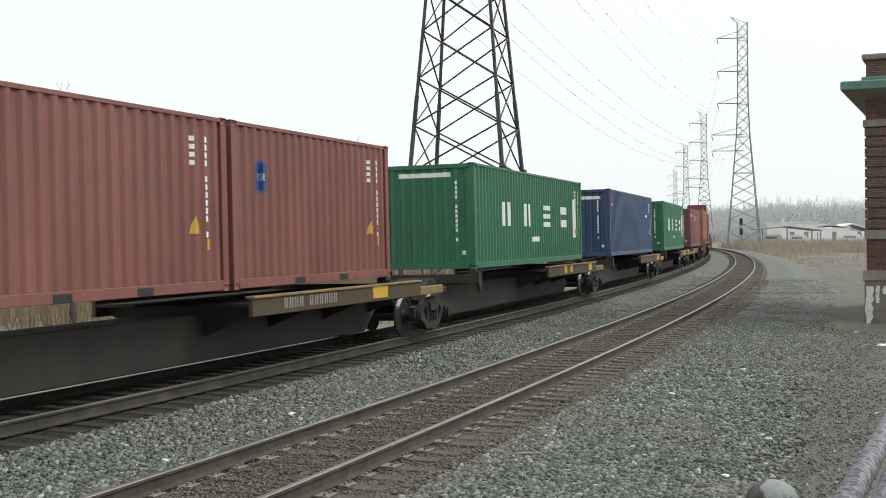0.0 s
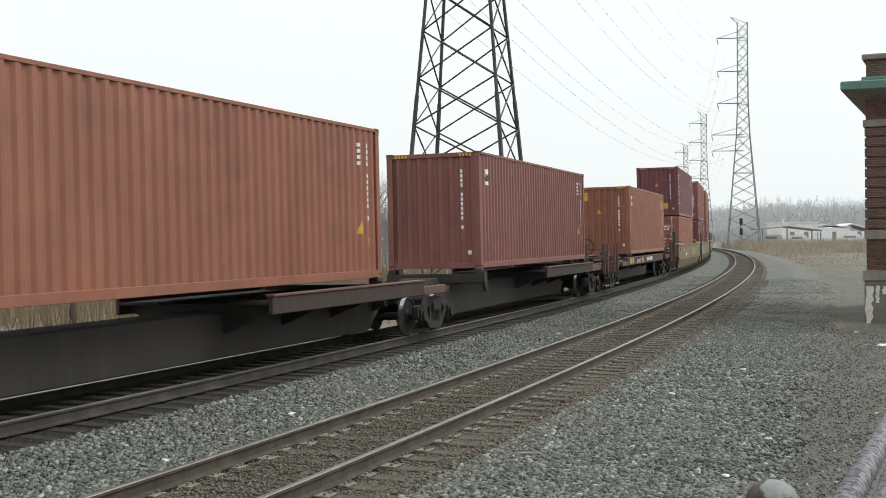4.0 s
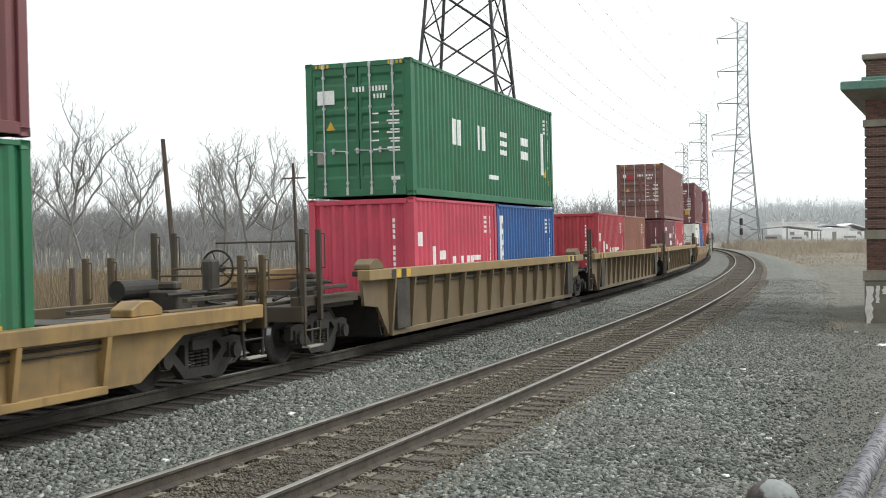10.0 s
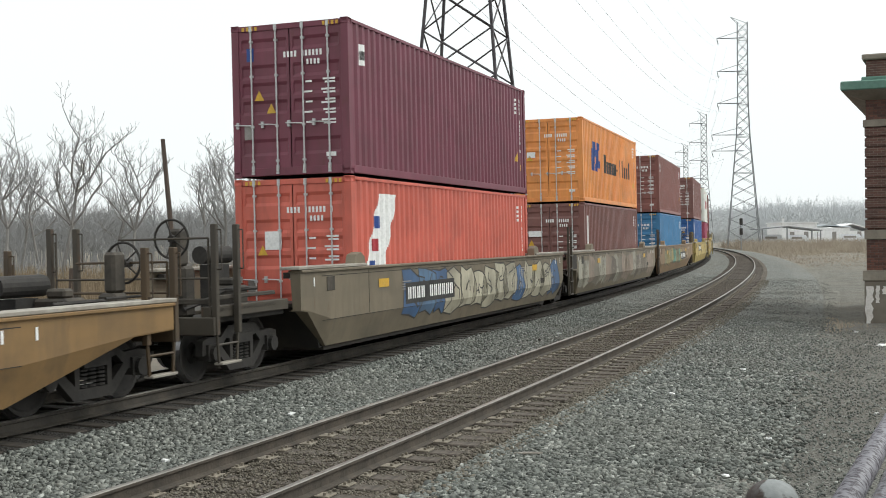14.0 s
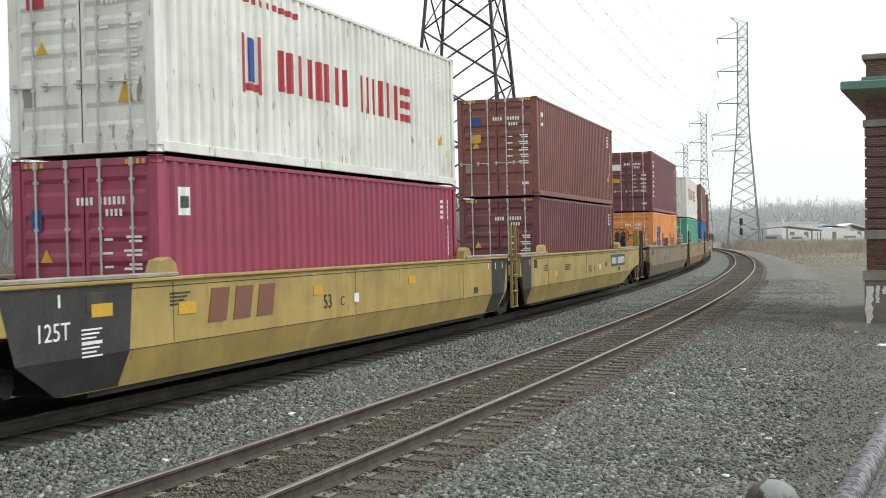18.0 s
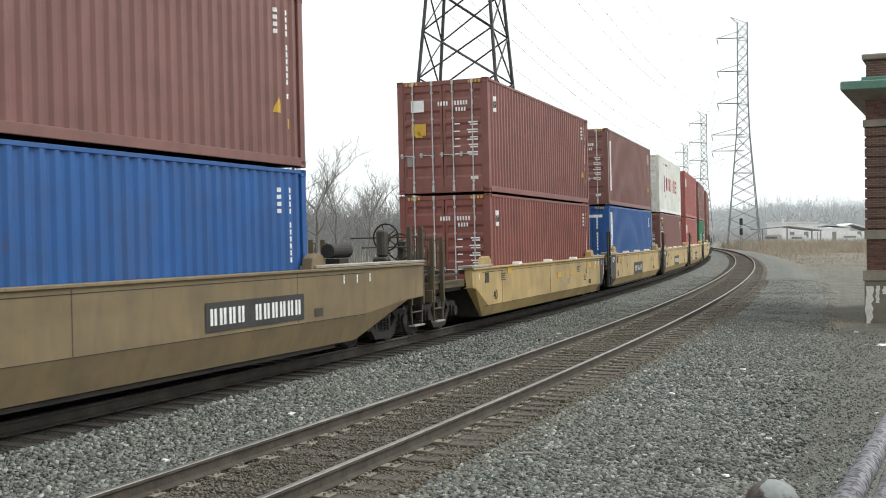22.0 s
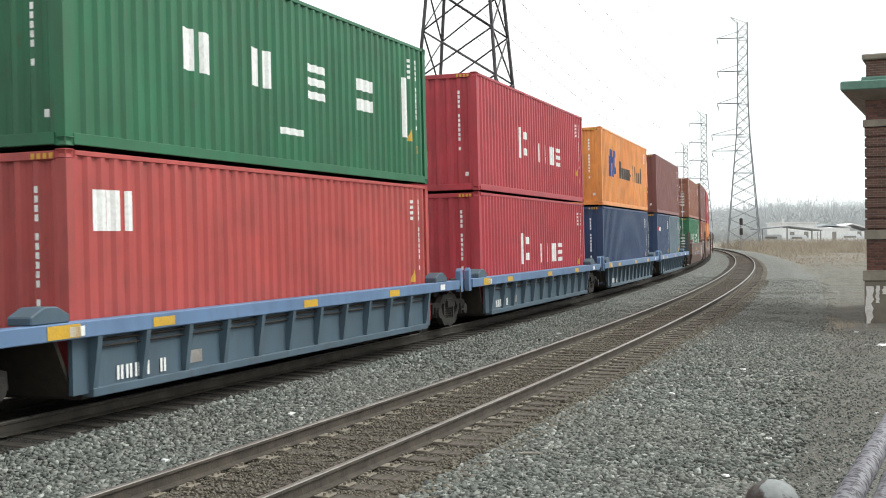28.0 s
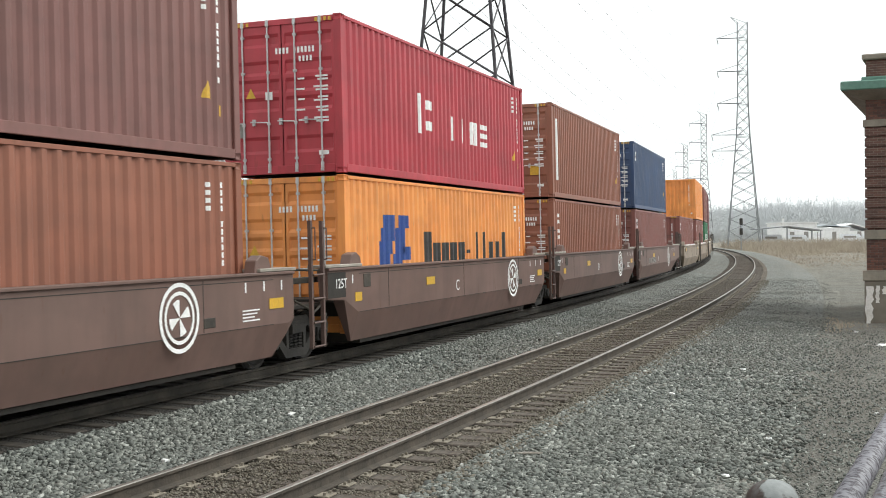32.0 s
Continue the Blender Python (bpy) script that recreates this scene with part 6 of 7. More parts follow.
# ---- loose ballast stones ----
def stones(name, spots, label, material):
    """Many broken stones, one island each: rows of x, y, z, size."""
    cube = np.array([(-1, -1, -1), (1, -1, -1), (1, 1, -1), (-1, 1, -1), (-1, -1, 1), (1, -1, 1), (1, 1, 1), (-1, 1, 1)]) * 0.8
    tri = np.array([(3, 2, 1), (3, 1, 0), (4, 5, 6), (4, 6, 7), (0, 1, 5), (0, 5, 4), (1, 2, 6), (1, 6, 5), (2, 3, 7), (2, 7, 6), (3, 0, 4), (3, 4, 7)])
    rng = np.random.default_rng(7)
    spots = np.asarray(spots)
    n = len(spots)
    shape = cube[None] + rng.uniform(-0.55, 0.55, (n, 8, 3))
    shape = shape * rng.uniform(0.6, 1.4, (n, 1, 3))
    a, b = rng.uniform(0, 6.28, n), rng.uniform(-0.8, 0.8, n)
    ca, sa, cb, sb = np.cos(a)[:, None], np.sin(a)[:, None], np.cos(b)[:, None], np.sin(b)[:, None]
    x, y, z = shape[..., 0], shape[..., 1], shape[..., 2] * 0.66
    y, z = y * cb - z * sb, y * sb + z * cb
    x, y = x * ca - y * sa, x * sa + y * ca
    v = np.stack([x, y, z], -1) * spots[:, 3, None, None] + spots[:, None, :3]
    f = tri[None] + 8 * np.arange(n)[:, None, None]
    me = bpy.data.meshes.new(name)
    me.vertices.add(n * 8)
    me.vertices.foreach_set("co", v.reshape(-1))
    me.loops.add(n * 36)
    me.loops.foreach_set("vertex_index", f.reshape(-1).astype(np.int32))
    me.polygons.add(n * 12)
    me.polygons.foreach_set("loop_start", np.arange(0, n * 36, 3, dtype=np.int32))
    me.polygons.foreach_set("loop_total", np.full(n * 12, 3, dtype=np.int32))
    me.materials.append(material)
    me.update()
    me.validate()
    return tagged(new(name, me), label, "ballast", kind="stuff")


def bed_z(off):
    return float(np.interp(off, OFFS, BEDZ))


rng = np.random.default_rng(3)
spots = []
for lo, hi, s0, s1, dens in ((-4.9, -1.55, -6, 10, 680), (-4.9, -1.55, 10, 30, 340), (1.25, 3.1, -8, 12, 680), (1.25, 3.1, 12, 34, 340), (5.6, 7.6, -8, 20, 60), (-8.0, -4.9, -2, 26, 150), (-11.0, -8.0, 0, 30, 70), (-4.9, -1.55, 30, 64, 120), (1.25, 3.2, 34, 66, 130)):
    count = int((hi - lo) * (s1 - s0) * dens)
    oo, ss = rng.uniform(lo, hi, count), rng.uniform(s0, s1, count)
    tt = np.interp(ss, AXIS, TURN)
    xx, yy = np.interp(ss, AXIS, NEAR_X) - np.sin(tt) * oo, np.interp(ss, AXIS, NEAR_Y) + np.cos(tt) * oo
    size = rng.uniform(0.011, 0.031, count) * np.interp(ss, (0, 12, 34), (1.0, 1.1, 0.6)) * (0.6 if lo in (-8.0, -11.0) else 1.0)
    thin = rng.uniform(0, 1, count) < (np.clip((oo + 5.6) / 2.4, 0.2, 1) if lo == -4.9 else np.clip((oo + 8.6) / 3.0, 0.1, 1) ** 2 if lo == -8.0 else 1.0)
    thin &= rng.uniform(0, 1, count) < np.interp(ss + np.maximum(0, -oo - 3.0) * 2.5, (12, 30, 72), (1.0, 0.8, 0.35))
    keep = np.nonzero(thin)[0]
    base = np.interp(oo, OFFS, BEDZ) if lo > -5 else np.full(count, -0.335)
    spots.append(np.stack([xx, yy, base + size * 0.35, size], 1)[keep])
stones("ballast_stones", np.concatenate(spots), "loose crushed grey ballast stones", M_STONE)
spots = []
for s0, s1, dens in ((-7, 12, 420), (12, 34, 190), (34, 60, 60)):
    count = int(3.4 * (s1 - s0) * dens)
    oo, ss = rng.uniform(-1.85, 1.3, count), rng.uniform(s0, s1, count)
    tt = np.interp(ss, AXIS, TURN)
    size = np.where(oo < -1.4, rng.uniform(0.010, 0.028, count), rng.uniform(0.006, 0.017, count))
    spots.append(np.stack([np.interp(ss, AXIS, NEAR_X) - np.sin(tt) * oo, np.interp(ss, AXIS, NEAR_Y) + np.cos(tt) * oo, np.interp(oo, OFFS, BEDZ) + np.interp(np.abs(oo), (0.0, 0.5, 0.7, 1.1), (0.022, 0.018, 0.004, 0.0)) + size * 0.5, size], 1))
stones("brown_fines", np.concatenate(spots), "brown stained small stones between the rails", M_STONEBROWN)


# ---- lattice transmission towers ----
M_LATTICE = plain_rough("weathered_tower_steel", (0.045, 0.041, 0.048, 1), (0.085, 0.077, 0.082, 1), 1.5, 0.6, 0.2)
# galvanised steel of the far towers, lightened to paint in distance haze
M_HAZYGALV = plain_rough("haze_paled_galvanised_steel", (0.22, 0.235, 0.24, 1), (0.30, 0.31, 0.32, 1), 1.5, 0.55, 0.3)
LEVELS = (0.0, 3.85, 6.2, 8.53, 10.83, 13.17, 15.45, 17.6, 19.8, 22.7, 25.0, 27.0, 29.0, 31.0, 33.2, 35.3, 37.4, 39.5, 41.8, 43.6, 45.5)
ARMS = ((19.9, 5.6), (23.1, 5.6), (29.4, 4.4), (35.8, 4.4), (42.4, 4.4))


def tower_half(z, slim):
    return float(np.interp(z, (0, 23, 30, 45.5), (2.82, 0.92, 0.80, 0.78) if slim else (2.86, 1.15, 0.90, 0.86)))


def tower(x, y, turn, arm_turn, label, mat, thick=1.0, wide=1.0):
    root = tagged(empty("transmission_tower"), label, "pylon", "power line towers")
    root.location, root.rotation_euler = (x, y, -0.75), (0, 0, radians(turn))
    root.scale.z = 1.0 if wide == 1.0 else 1.013
    corner = lambda k, z: Vector(((1, -1, -1, 1)[k] * tower_half(z, wide == 1.0) * wide, (1, 1, -1, -1)[k] * tower_half(z, wide == 1.0) * wide, z))
    for k in range(4):
        bm = bmesh.new()
        for a, b in zip((0, 10, 23, 30), (10, 23, 30, 45.5)):
            add_rod(bm, corner(k, a), corner(k, b), (0.115 if a < 10 else 0.09) * thick, 5)
        part("leg", bm, mat, root)
        plate = corner(k, 5.75)
        part("splice_plate", box(plate.x - 0.16, plate.x + 0.16, plate.y - 0.16, plate.y + 0.16, 5.0, 6.5, 0.05), mat, root)
        joined = bmesh.new()
        for i, (z0, z1) in enumerate(zip(LEVELS, LEVELS[1:])):
            j = (k + 1) % 4
            rows = [(corner(k, z0), corner(j, z1)), (corner(j, z0), corner(k, z1))]
            if i in (6, 9, 12, 15, 18):
                rows.append((corner(k, z0), corner(j, z0)))
            for p, q in rows:
                if y < 300:
                    part("brace", rods([(p, q, 0.042 * thick)], 4), mat, root)
                else:
                    add_rod(joined, p, q, 0.042 * thick, 4)
        if y < 300:
            joined.free()
        else:
            tagged(part("bracing", joined, mat, root), kind="stuff")
    part("earth_peak", rods([(corner(1, 45.5), corner(1, 45.5) + Vector((-1.3, 0, 1.4)), 0.05 * thick), (corner(0, 45.5), corner(1, 45.5) + Vector((-1.3, 0, 1.4)), 0.05 * thick), (corner(2, 45.5), corner(1, 45.5) + Vector((-1.3, 0, 1.4)), 0.05 * thick)], 4), mat, root)
    tips = []
    for z, reach in ARMS:
        bm = bmesh.new()
        d = Matrix.Rotation(radians(arm_turn - turn), 3, "Z") @ Vector((-1, 0, 0))
        tip = d * (reach + 0.8) + Vector((0, 0, z))
        side = Vector((-d.y, d.x, 0)) * 0.75
        for s in (-1, 1):
            add_rod(bm, side * s + Vector((0, 0, z)), tip, 0.06 * thick, 4)
        add_rod(bm, Vector((0, 0, z + 1.6)), tip, 0.05 * thick, 4)
        part("cross_arm", bm, mat, root)
        bm = bmesh.new()
        hang = (-d * 0.25 - Vector((0, 0, 1))).normalized()
        for i in range(6):
            add_rod(bm, tip + hang * (0.2 + i * 0.18), tip + hang * (0.3 + i * 0.18), 0.11, 6)
        add_rod(bm, tip, tip + hang * 1.35, 0.03, 4)
        part("insulator", bm, M_LATTICE, root)
        for w in (1.0, 0.62):
            tips.append(root.location + Matrix.Rotation(radians(turn), 3, "Z") @ (d * (reach + 0.8) * w + Vector((0, 0, z - 1.35))))
    return tips


TOWER_AT = ((1.26, 60, -15.7), (61.1, 244, -12), (93.2, 428, -12), (116.5, 575, -12), (155, 800, -12))
TIPS = [tower(x, y, r, 0 if i else 18, "dark steel lattice transmission tower beyond the train" if i == 0 else "grey steel lattice transmission tower beside the bend", M_LATTICE if i == 0 else M_HAZYGALV, 1.0 if i == 0 else 0.9 + 0.15 * i, 1.0 if i == 0 else 1.15) for i, (x, y, r) in enumerate(TOWER_AT)]
TIPS.insert(0, [p + Vector((-62, -175, 0)) for p in TIPS[0]])
for a_row, b_row in zip(TIPS, TIPS[1:]):
    for p, q in zip(a_row, b_row):
        bm = bmesh.new()
        n = 18
        pts = [p.lerp(q, i / n) - Vector((0, 0, 5.0 * 4 * (i / n) * (1 - i / n))) for i in range(n + 1)]
        rings = [[bm.verts.new(c + Vector((u, 0, w)) * 0.010) for u, w in ((-1, 0), (0, -1), (1, 0), (0, 1))] for c in pts]
        for a, b in zip(rings, rings[1:]):
            for k in range(4):
                bm.faces.new((a[k], a[(k + 1) % 4], b[(k + 1) % 4], b[k]))
        ob = new("power_cable", link_mesh(bm, "power_cable", M_LATTICE))
        tagged(ob, "sagging overhead power cable", "cable", "power line cables")


# ---- brick signal building ----
def brick_material():
    m, nt, b = base_material("old_red_brick", 0.9)
    tc, br = nt.nodes.new("ShaderNodeTexCoord"), nt.nodes.new("ShaderNodeTexBrick")
    mp = nt.nodes.new("ShaderNodeMapping")
    mp.inputs["Rotation"].default_value = (radians(90), 0, 0)
    nt.links.new(tc.outputs["Object"], mp.inputs["Vector"])
    nt.links.new(mp.outputs[0], br.inputs["Vector"])
    br.inputs["Scale"].default_value = 1.0
    br.inputs["Brick Width"].default_value, br.inputs["Row Height"].default_value, br.inputs["Mortar Size"].default_value = 0.21, 0.068, 0.006
    br.inputs["Color1"].default_value, br.inputs["Color2"].default_value, br.inputs["Mortar"].default_value = (0.15, 0.072, 0.055, 1), (0.10, 0.052, 0.042, 1), (0.20, 0.17, 0.14, 1)
    col = mixcol(nt, scaled(nt, noise_at(nt, 0.8, detail=5, low=0.4, high=0.75), 0.6), br.outputs[0], (0.06, 0.045, 0.040, 1))
    nt.links.new(col, b.inputs["Base Color"])
    bump(nt, b, br.outputs["Fac"], -0.4, 0.01)
    return m


M_BRICK = brick_material()
M_MORTAR = plain_rough("sooty_mortar", (0.13, 0.105, 0.085, 1), (0.08, 0.065, 0.055, 1), 4, 0.95)
M_LIME = plain_rough("weathered_limestone", (0.30, 0.27, 0.22, 1), (0.20, 0.175, 0.14, 1), 1.5, 0.9)
M_COPPER = plain_rough("green_copper_cornice", (0.10, 0.21, 0.165, 1), (0.15, 0.27, 0.215, 1), 1.2, 0.7)
M_CONC = plain_rough("stained_concrete", (0.24, 0.215, 0.175, 1), (0.14, 0.125, 0.10, 1), 0.9, 0.95)
M_PEEL = plain_rough("peeling_white_paint", (0.72, 0.70, 0.66, 1), (0.50, 0.46, 0.40, 1), 2.5, 0.8, low=0.5, high=0.75)
BX, BY = 11.95, 34.0
house = tagged(empty("brick_building"), "old red brick railway building with green copper cornice", "building")
house.location = (BX + 0.45, BY + 1.2, 0)
house.scale = (1.03, 1.03, 1.03)
house.rotation_euler = (0, 0, radians(-24))


def ring_box(name, grow, z0, z1, mat, bevel=0.01, label=""):
    return part(name, box(-grow, 8 + grow, -grow, 10 + grow, z0, z1, bevel), mat, house, label)


ring_box("foundation", 0.06, -0.6, 0.88, M_CONC, 0.02, "stained concrete foundation")
ring_box("plinth", 0.10, 0.88, 1.17, M_LIME)
low_wall = ring_box("wall", 0.0, 1.17, 2.05, M_MORTAR)
ring_box("stone_band", 0.05, 2.05, 2.32, M_LIME)
for i in range(10):
    z = 2.32 + i * 0.29
    ring_box("brick_course", 0.03, z + 0.045, z + 0.29, M_BRICK, 0.012)
ring_box("wall", -0.02, 2.32, 5.24, M_BRICK)
ring_box("stone_band", 0.07, 5.24, 5.44, M_LIME)
frieze = ring_box("wall", 0.0, 5.44, 6.06, M_MORTAR)
cor = bmesh.new()
for a, b in (((0.05, 6.0), (0.60, 6.24)),):
    lo_r = [cor.verts.new(p) for p in ((-a[0], -a[0], a[1]), (8 + a[0], -a[0], a[1]), (8 + a[0], 10 + a[0], a[1]), (-a[0], 10 + a[0], a[1]))]
    hi_r = [cor.verts.new(p) for p in ((-b[0], -b[0], b[1]), (8 + b[0], -b[0], b[1]), (8 + b[0], 10 + b[0], b[1]), (-b[0], 10 + b[0], b[1]))]
    for i in range(4):
        cor.faces.new((lo_r[i], lo_r[(i + 1) % 4], hi_r[(i + 1) % 4], hi_r[i]))
    cor.faces.new(lo_r[::-1])
    cor.faces.new(hi_r)
part("soffit", cor, M_LIME, house)
ring_box("cornice", 0.62, 6.24, 6.50, M_COPPER, 0.03, "green copper cornice")
ring_box("cornice", 0.10, 6.50, 6.66, M_COPPER, 0.03, "green copper flashing")
ring_box("parapet", -0.02, 6.66, 7.14, M_BRICK)
ring_box("coping", 0.09, 7.14, 7.30, M_LIME, 0.03)
peel_rnd = random.Random(12)
for x0, x1, z0, z1 in ((-0.05, 0.20, -0.40, 0.72), (0.23, 0.36, 0.25, 0.74), (0.40, 0.62, 0.50, 0.72), (0.75, 0.86, 0.45, 0.60)):
    n = 9
    left = [(x0 + peel_rnd.uniform(0, 0.25) * (x1 - x0), z0 + (z1 - z0) * i / n) for i in range(n + 1)]
    right = [(x1 - peel_rnd.uniform(0, 0.6) * (x1 - x0) * (1.15 - i / n), z0 + (z1 - z0) * i / n) for i in range(n + 1)]
    part("paint_patch", prism(left + right[::-1], "y", -0.066, -0.058), M_PEEL, house, "peeling white paint on the foundation")

# ---- handrail beside the camera ----
M_PIPE, nt_, b_ = base_material("chipped_painted_pipe", 0.55)
col_ = mixcol(nt_, noise_at(nt_, 85, (1, 1, 1), 12, 0.46, 0.60), (0.20, 0.195, 0.215, 1), (0.05, 0.042, 0.052, 1))
col_ = mixcol(nt_, noise_at(nt_, 17, (1, 1, 1), 8, 0.62, 0.70), col_, (0.10, 0.045, 0.03, 1))
nt_.links.new(col_, b_.inputs["Base Color"])
bump(nt_, b_, noise_at(nt_, 60, detail=4, low=0.3, high=0.7), 0.4, 0.002)
M_CAP = plain_rough("rust_patched_grey_cap", (0.25, 0.265, 0.26, 1), (0.045, 0.028, 0.022, 1), 13, 0.6, bump_size=0.002, low=0.46, high=0.50)
railing = tagged(empty("pipe_railing"), "chipped grey painted pipe handrail with rusted post cap", "railing")
bm = bmesh.new()
add_rod(bm, (0.326, 1.205, 1.87), (1.709, 4.19, 1.87), 0.0205, 16)
for f in bm.faces:
    f.smooth = True
part("top_rail", bm, M_PIPE, railing)
bm = bmesh.new()
add_rod(bm, (0.345, 1.2, 1.80), (1.725, 4.18, 1.80), 0.017, 12)
part("lower_rail", bm, M_PIPE, railing)
for x, y in ((0.36, 1.30), (1.58, 3.93)):
    bm = bmesh.new()
    add_rod(bm, (x, y, -0.6), (x, y, 1.86), 0.026, 12)
    part("post", bm, M_PIPE, railing)
knob = tagged(empty("bollard_post"), "rusty round-capped steel post", "post")
bm = bmesh.new()
bmesh.ops.create_uvsphere(bm, u_segments=24, v_segments=14, radius=0.045)
for v in bm.verts:
    v.co = Vector((0.545, 2.0, 1.824)) + Vector((v.co.x, v.co.y, v.co.z * 0.85))
for f in bm.faces:
    f.smooth = True
part("cap", bm, M_CAP, knob)
bm = bmesh.new()
add_rod(bm, (0.545, 2.0, -0.5), (0.545, 2.0, 1.815), 0.038, 16)
part("shaft", bm, M_PIPE, knob)

# ---- poles ----
M_POLE = plain_rough("creosoted_pole", (0.075, 0.055, 0.045, 1), (0.13, 0.10, 0.08, 1), 3, 0.9, stretch=(3, 3, 0.3))


def pole(x, y, high, lean, arms, label):
    root = tagged(empty("utility_pole"), label, "pole", "old line-side poles")
    root.location = (x, y, -0.9)
    root.rotation_euler = (0, radians(lean), 0)
    bm = bmesh.new()
    add_rod(bm, (0, 0, 0), (0, 0, high), 0.15, 10, 0.105)
    part("shaft", bm, M_POLE, root)
    for i in range(arms):
        z = high - 1.2 - 0.7 * i
        part("cross_arm", box(-0.9, 0.9, -0.06, 0.06, z, z + 0.11), M_POLE, root)
    return root


pole(-13.25, 60, 8.3, -4.6, 0, "leaning bare wooden pole in the scrub")
pole(-10.85, 90, 8.95, -2.0, 1, "old wooden utility pole with one cross-arm")
pole(-13.9, 45, 2.2, 0, 0, "short wooden stake post")

# ---- bare trees, reeds and far woods ----
# bark and twigs lightened and greyed: distance haze is put into their colour
M_BARK = plain_rough("haze_grey_bark", (0.19, 0.18, 0.168, 1), (0.28, 0.268, 0.252, 1), 3, 0.95, stretch=(2, 2, 0.4))
M_TWIG = plain_rough("haze_grey_twigs", (0.27, 0.27, 0.268, 1), (0.37, 0.37, 0.367, 1), 3, 0.95)
M_FARTWIG = plain_rough("haze_pale_twigs", (0.58, 0.60, 0.61, 1), (0.67, 0.69, 0.70, 1), 3, 0.95)
M_WEED = plain_rough("dead_weeds", (0.50, 0.435, 0.345, 1), (0.31, 0.255, 0.20, 1), 0.11, 0.95)
M_REED = plain_rough("dry_reeds", (0.33, 0.255, 0.165, 1), (0.22, 0.17, 0.11, 1), 0.7, 0.95)


def grow_tree(rnd, high, spread, depth_max, bend=0.36):
    """Limbs of one bare tree: rows of start, end, radius, end radius, depth."""
    rows = []

    def limb(p, d, length, r, depth):
        n = 3 if depth < 2 else 2
        q = p
        for i in range(n):
            d = (d + Vector((rnd.uniform(-1, 1), rnd.uniform(-1, 1), rnd.uniform(-0.1, 0.9))) * bend * (0.5 + 0.25 * depth)).normalized()
            e = q + d * (length / n)
            rows.append((q, e, r * (1 - 0.30 * i / n), r * (1 - 0.30 * (i + 1) / n), depth))
            q = e
            if depth < depth_max and (i > 0 or depth > 0):
                for _ in range(2 if depth else 3):
                    a = Vector((rnd.uniform(-1, 1), rnd.uniform(-1, 1), rnd.uniform(0.0, 0.9))).normalized()
                    limb(q, (d * (1.0 - spread) + a * spread * 1.4).normalized(), length * rnd.uniform(0.38, 0.62), r * 0.52, depth + 1)
    limb(Vector((0, 0, 0)), Vector((rnd.uniform(-0.12, 0.12), rnd.uniform(-0.12, 0.12), 1)).normalized(), high * 0.60, high * 0.0130, 0)
    return rows


def tree_meshes(seed, high, spread, deep):
    rnd = random.Random(seed)
    rows = grow_tree(rnd, high, spread, deep, 0.46)
    trunk, crown = bmesh.new(), bmesh.new()
    for p, q, r, r2, depth in rows:
        add_rod(trunk if depth < 2 else crown, p, q, max(r, 0.012), 6 if depth == 0 else 4 if depth < 2 else 3, max(r2, 0.010))
    return trunk, crown


TREE_KINDS = []
for seed, high, spread in ((11, 12.0, 0.52), (23, 9.5, 0.60), (37, 12.5, 0.55), (41, 8.5, 0.62), (59, 10.5, 0.56)):
    tr, cr = tree_meshes(seed, high, spread, 4)
    root = tagged(empty("bare_tree"), "leafless grey tree with branching limbs", "tree", "bare trees beyond the train")
    part("trunk", tr, M_BARK, root)
    part("crown", cr, M_TWIG, root)
    root.location = (-45 + 9 * len(TREE_KINDS), 128 + 3 * len(TREE_KINDS), -1.1)
    TREE_KINDS.append(root)
rnd = random.Random(5)
TREE_HIGH = (12.0, 9.5, 12.5, 8.5, 10.5)
# bearing of each tree (metres sideways for each metre ahead), distance and height
for bearing, y, high in ((-0.366, 92, 11.5), (-0.318, 80, 11.6), (-0.295, 112, 10.2), (-0.258, 90, 11.0), (-0.186, 95, 10.8), (-0.160, 88, 10.6), (-0.146, 104, 11.2), (-0.105, 92, 9.8), (-0.085, 110, 9.6), (-0.066, 120, 9.2), (-0.04, 125, 9.0), (-0.02, 130, 9.0), (0.012, 140, 9.4), (0.035, 146, 9.0), (-0.335, 120, 10.4), (-0.275, 125, 9.6), (-0.39, 108, 10.6), (0.055, 150, 8.4)):
    n = rnd.randrange(5)
    size = high / TREE_HIGH[n]
    copy_thing(TREE_KINDS[n], Matrix.Translation((bearing * y, y, -1.2)) @ Matrix.Rotation(rnd.uniform(0, 6.28), 4, "Z") @ Matrix.Rotation(radians(rnd.uniform(-6, 6)), 4, "X") @ Matrix.Scale(size, 4))


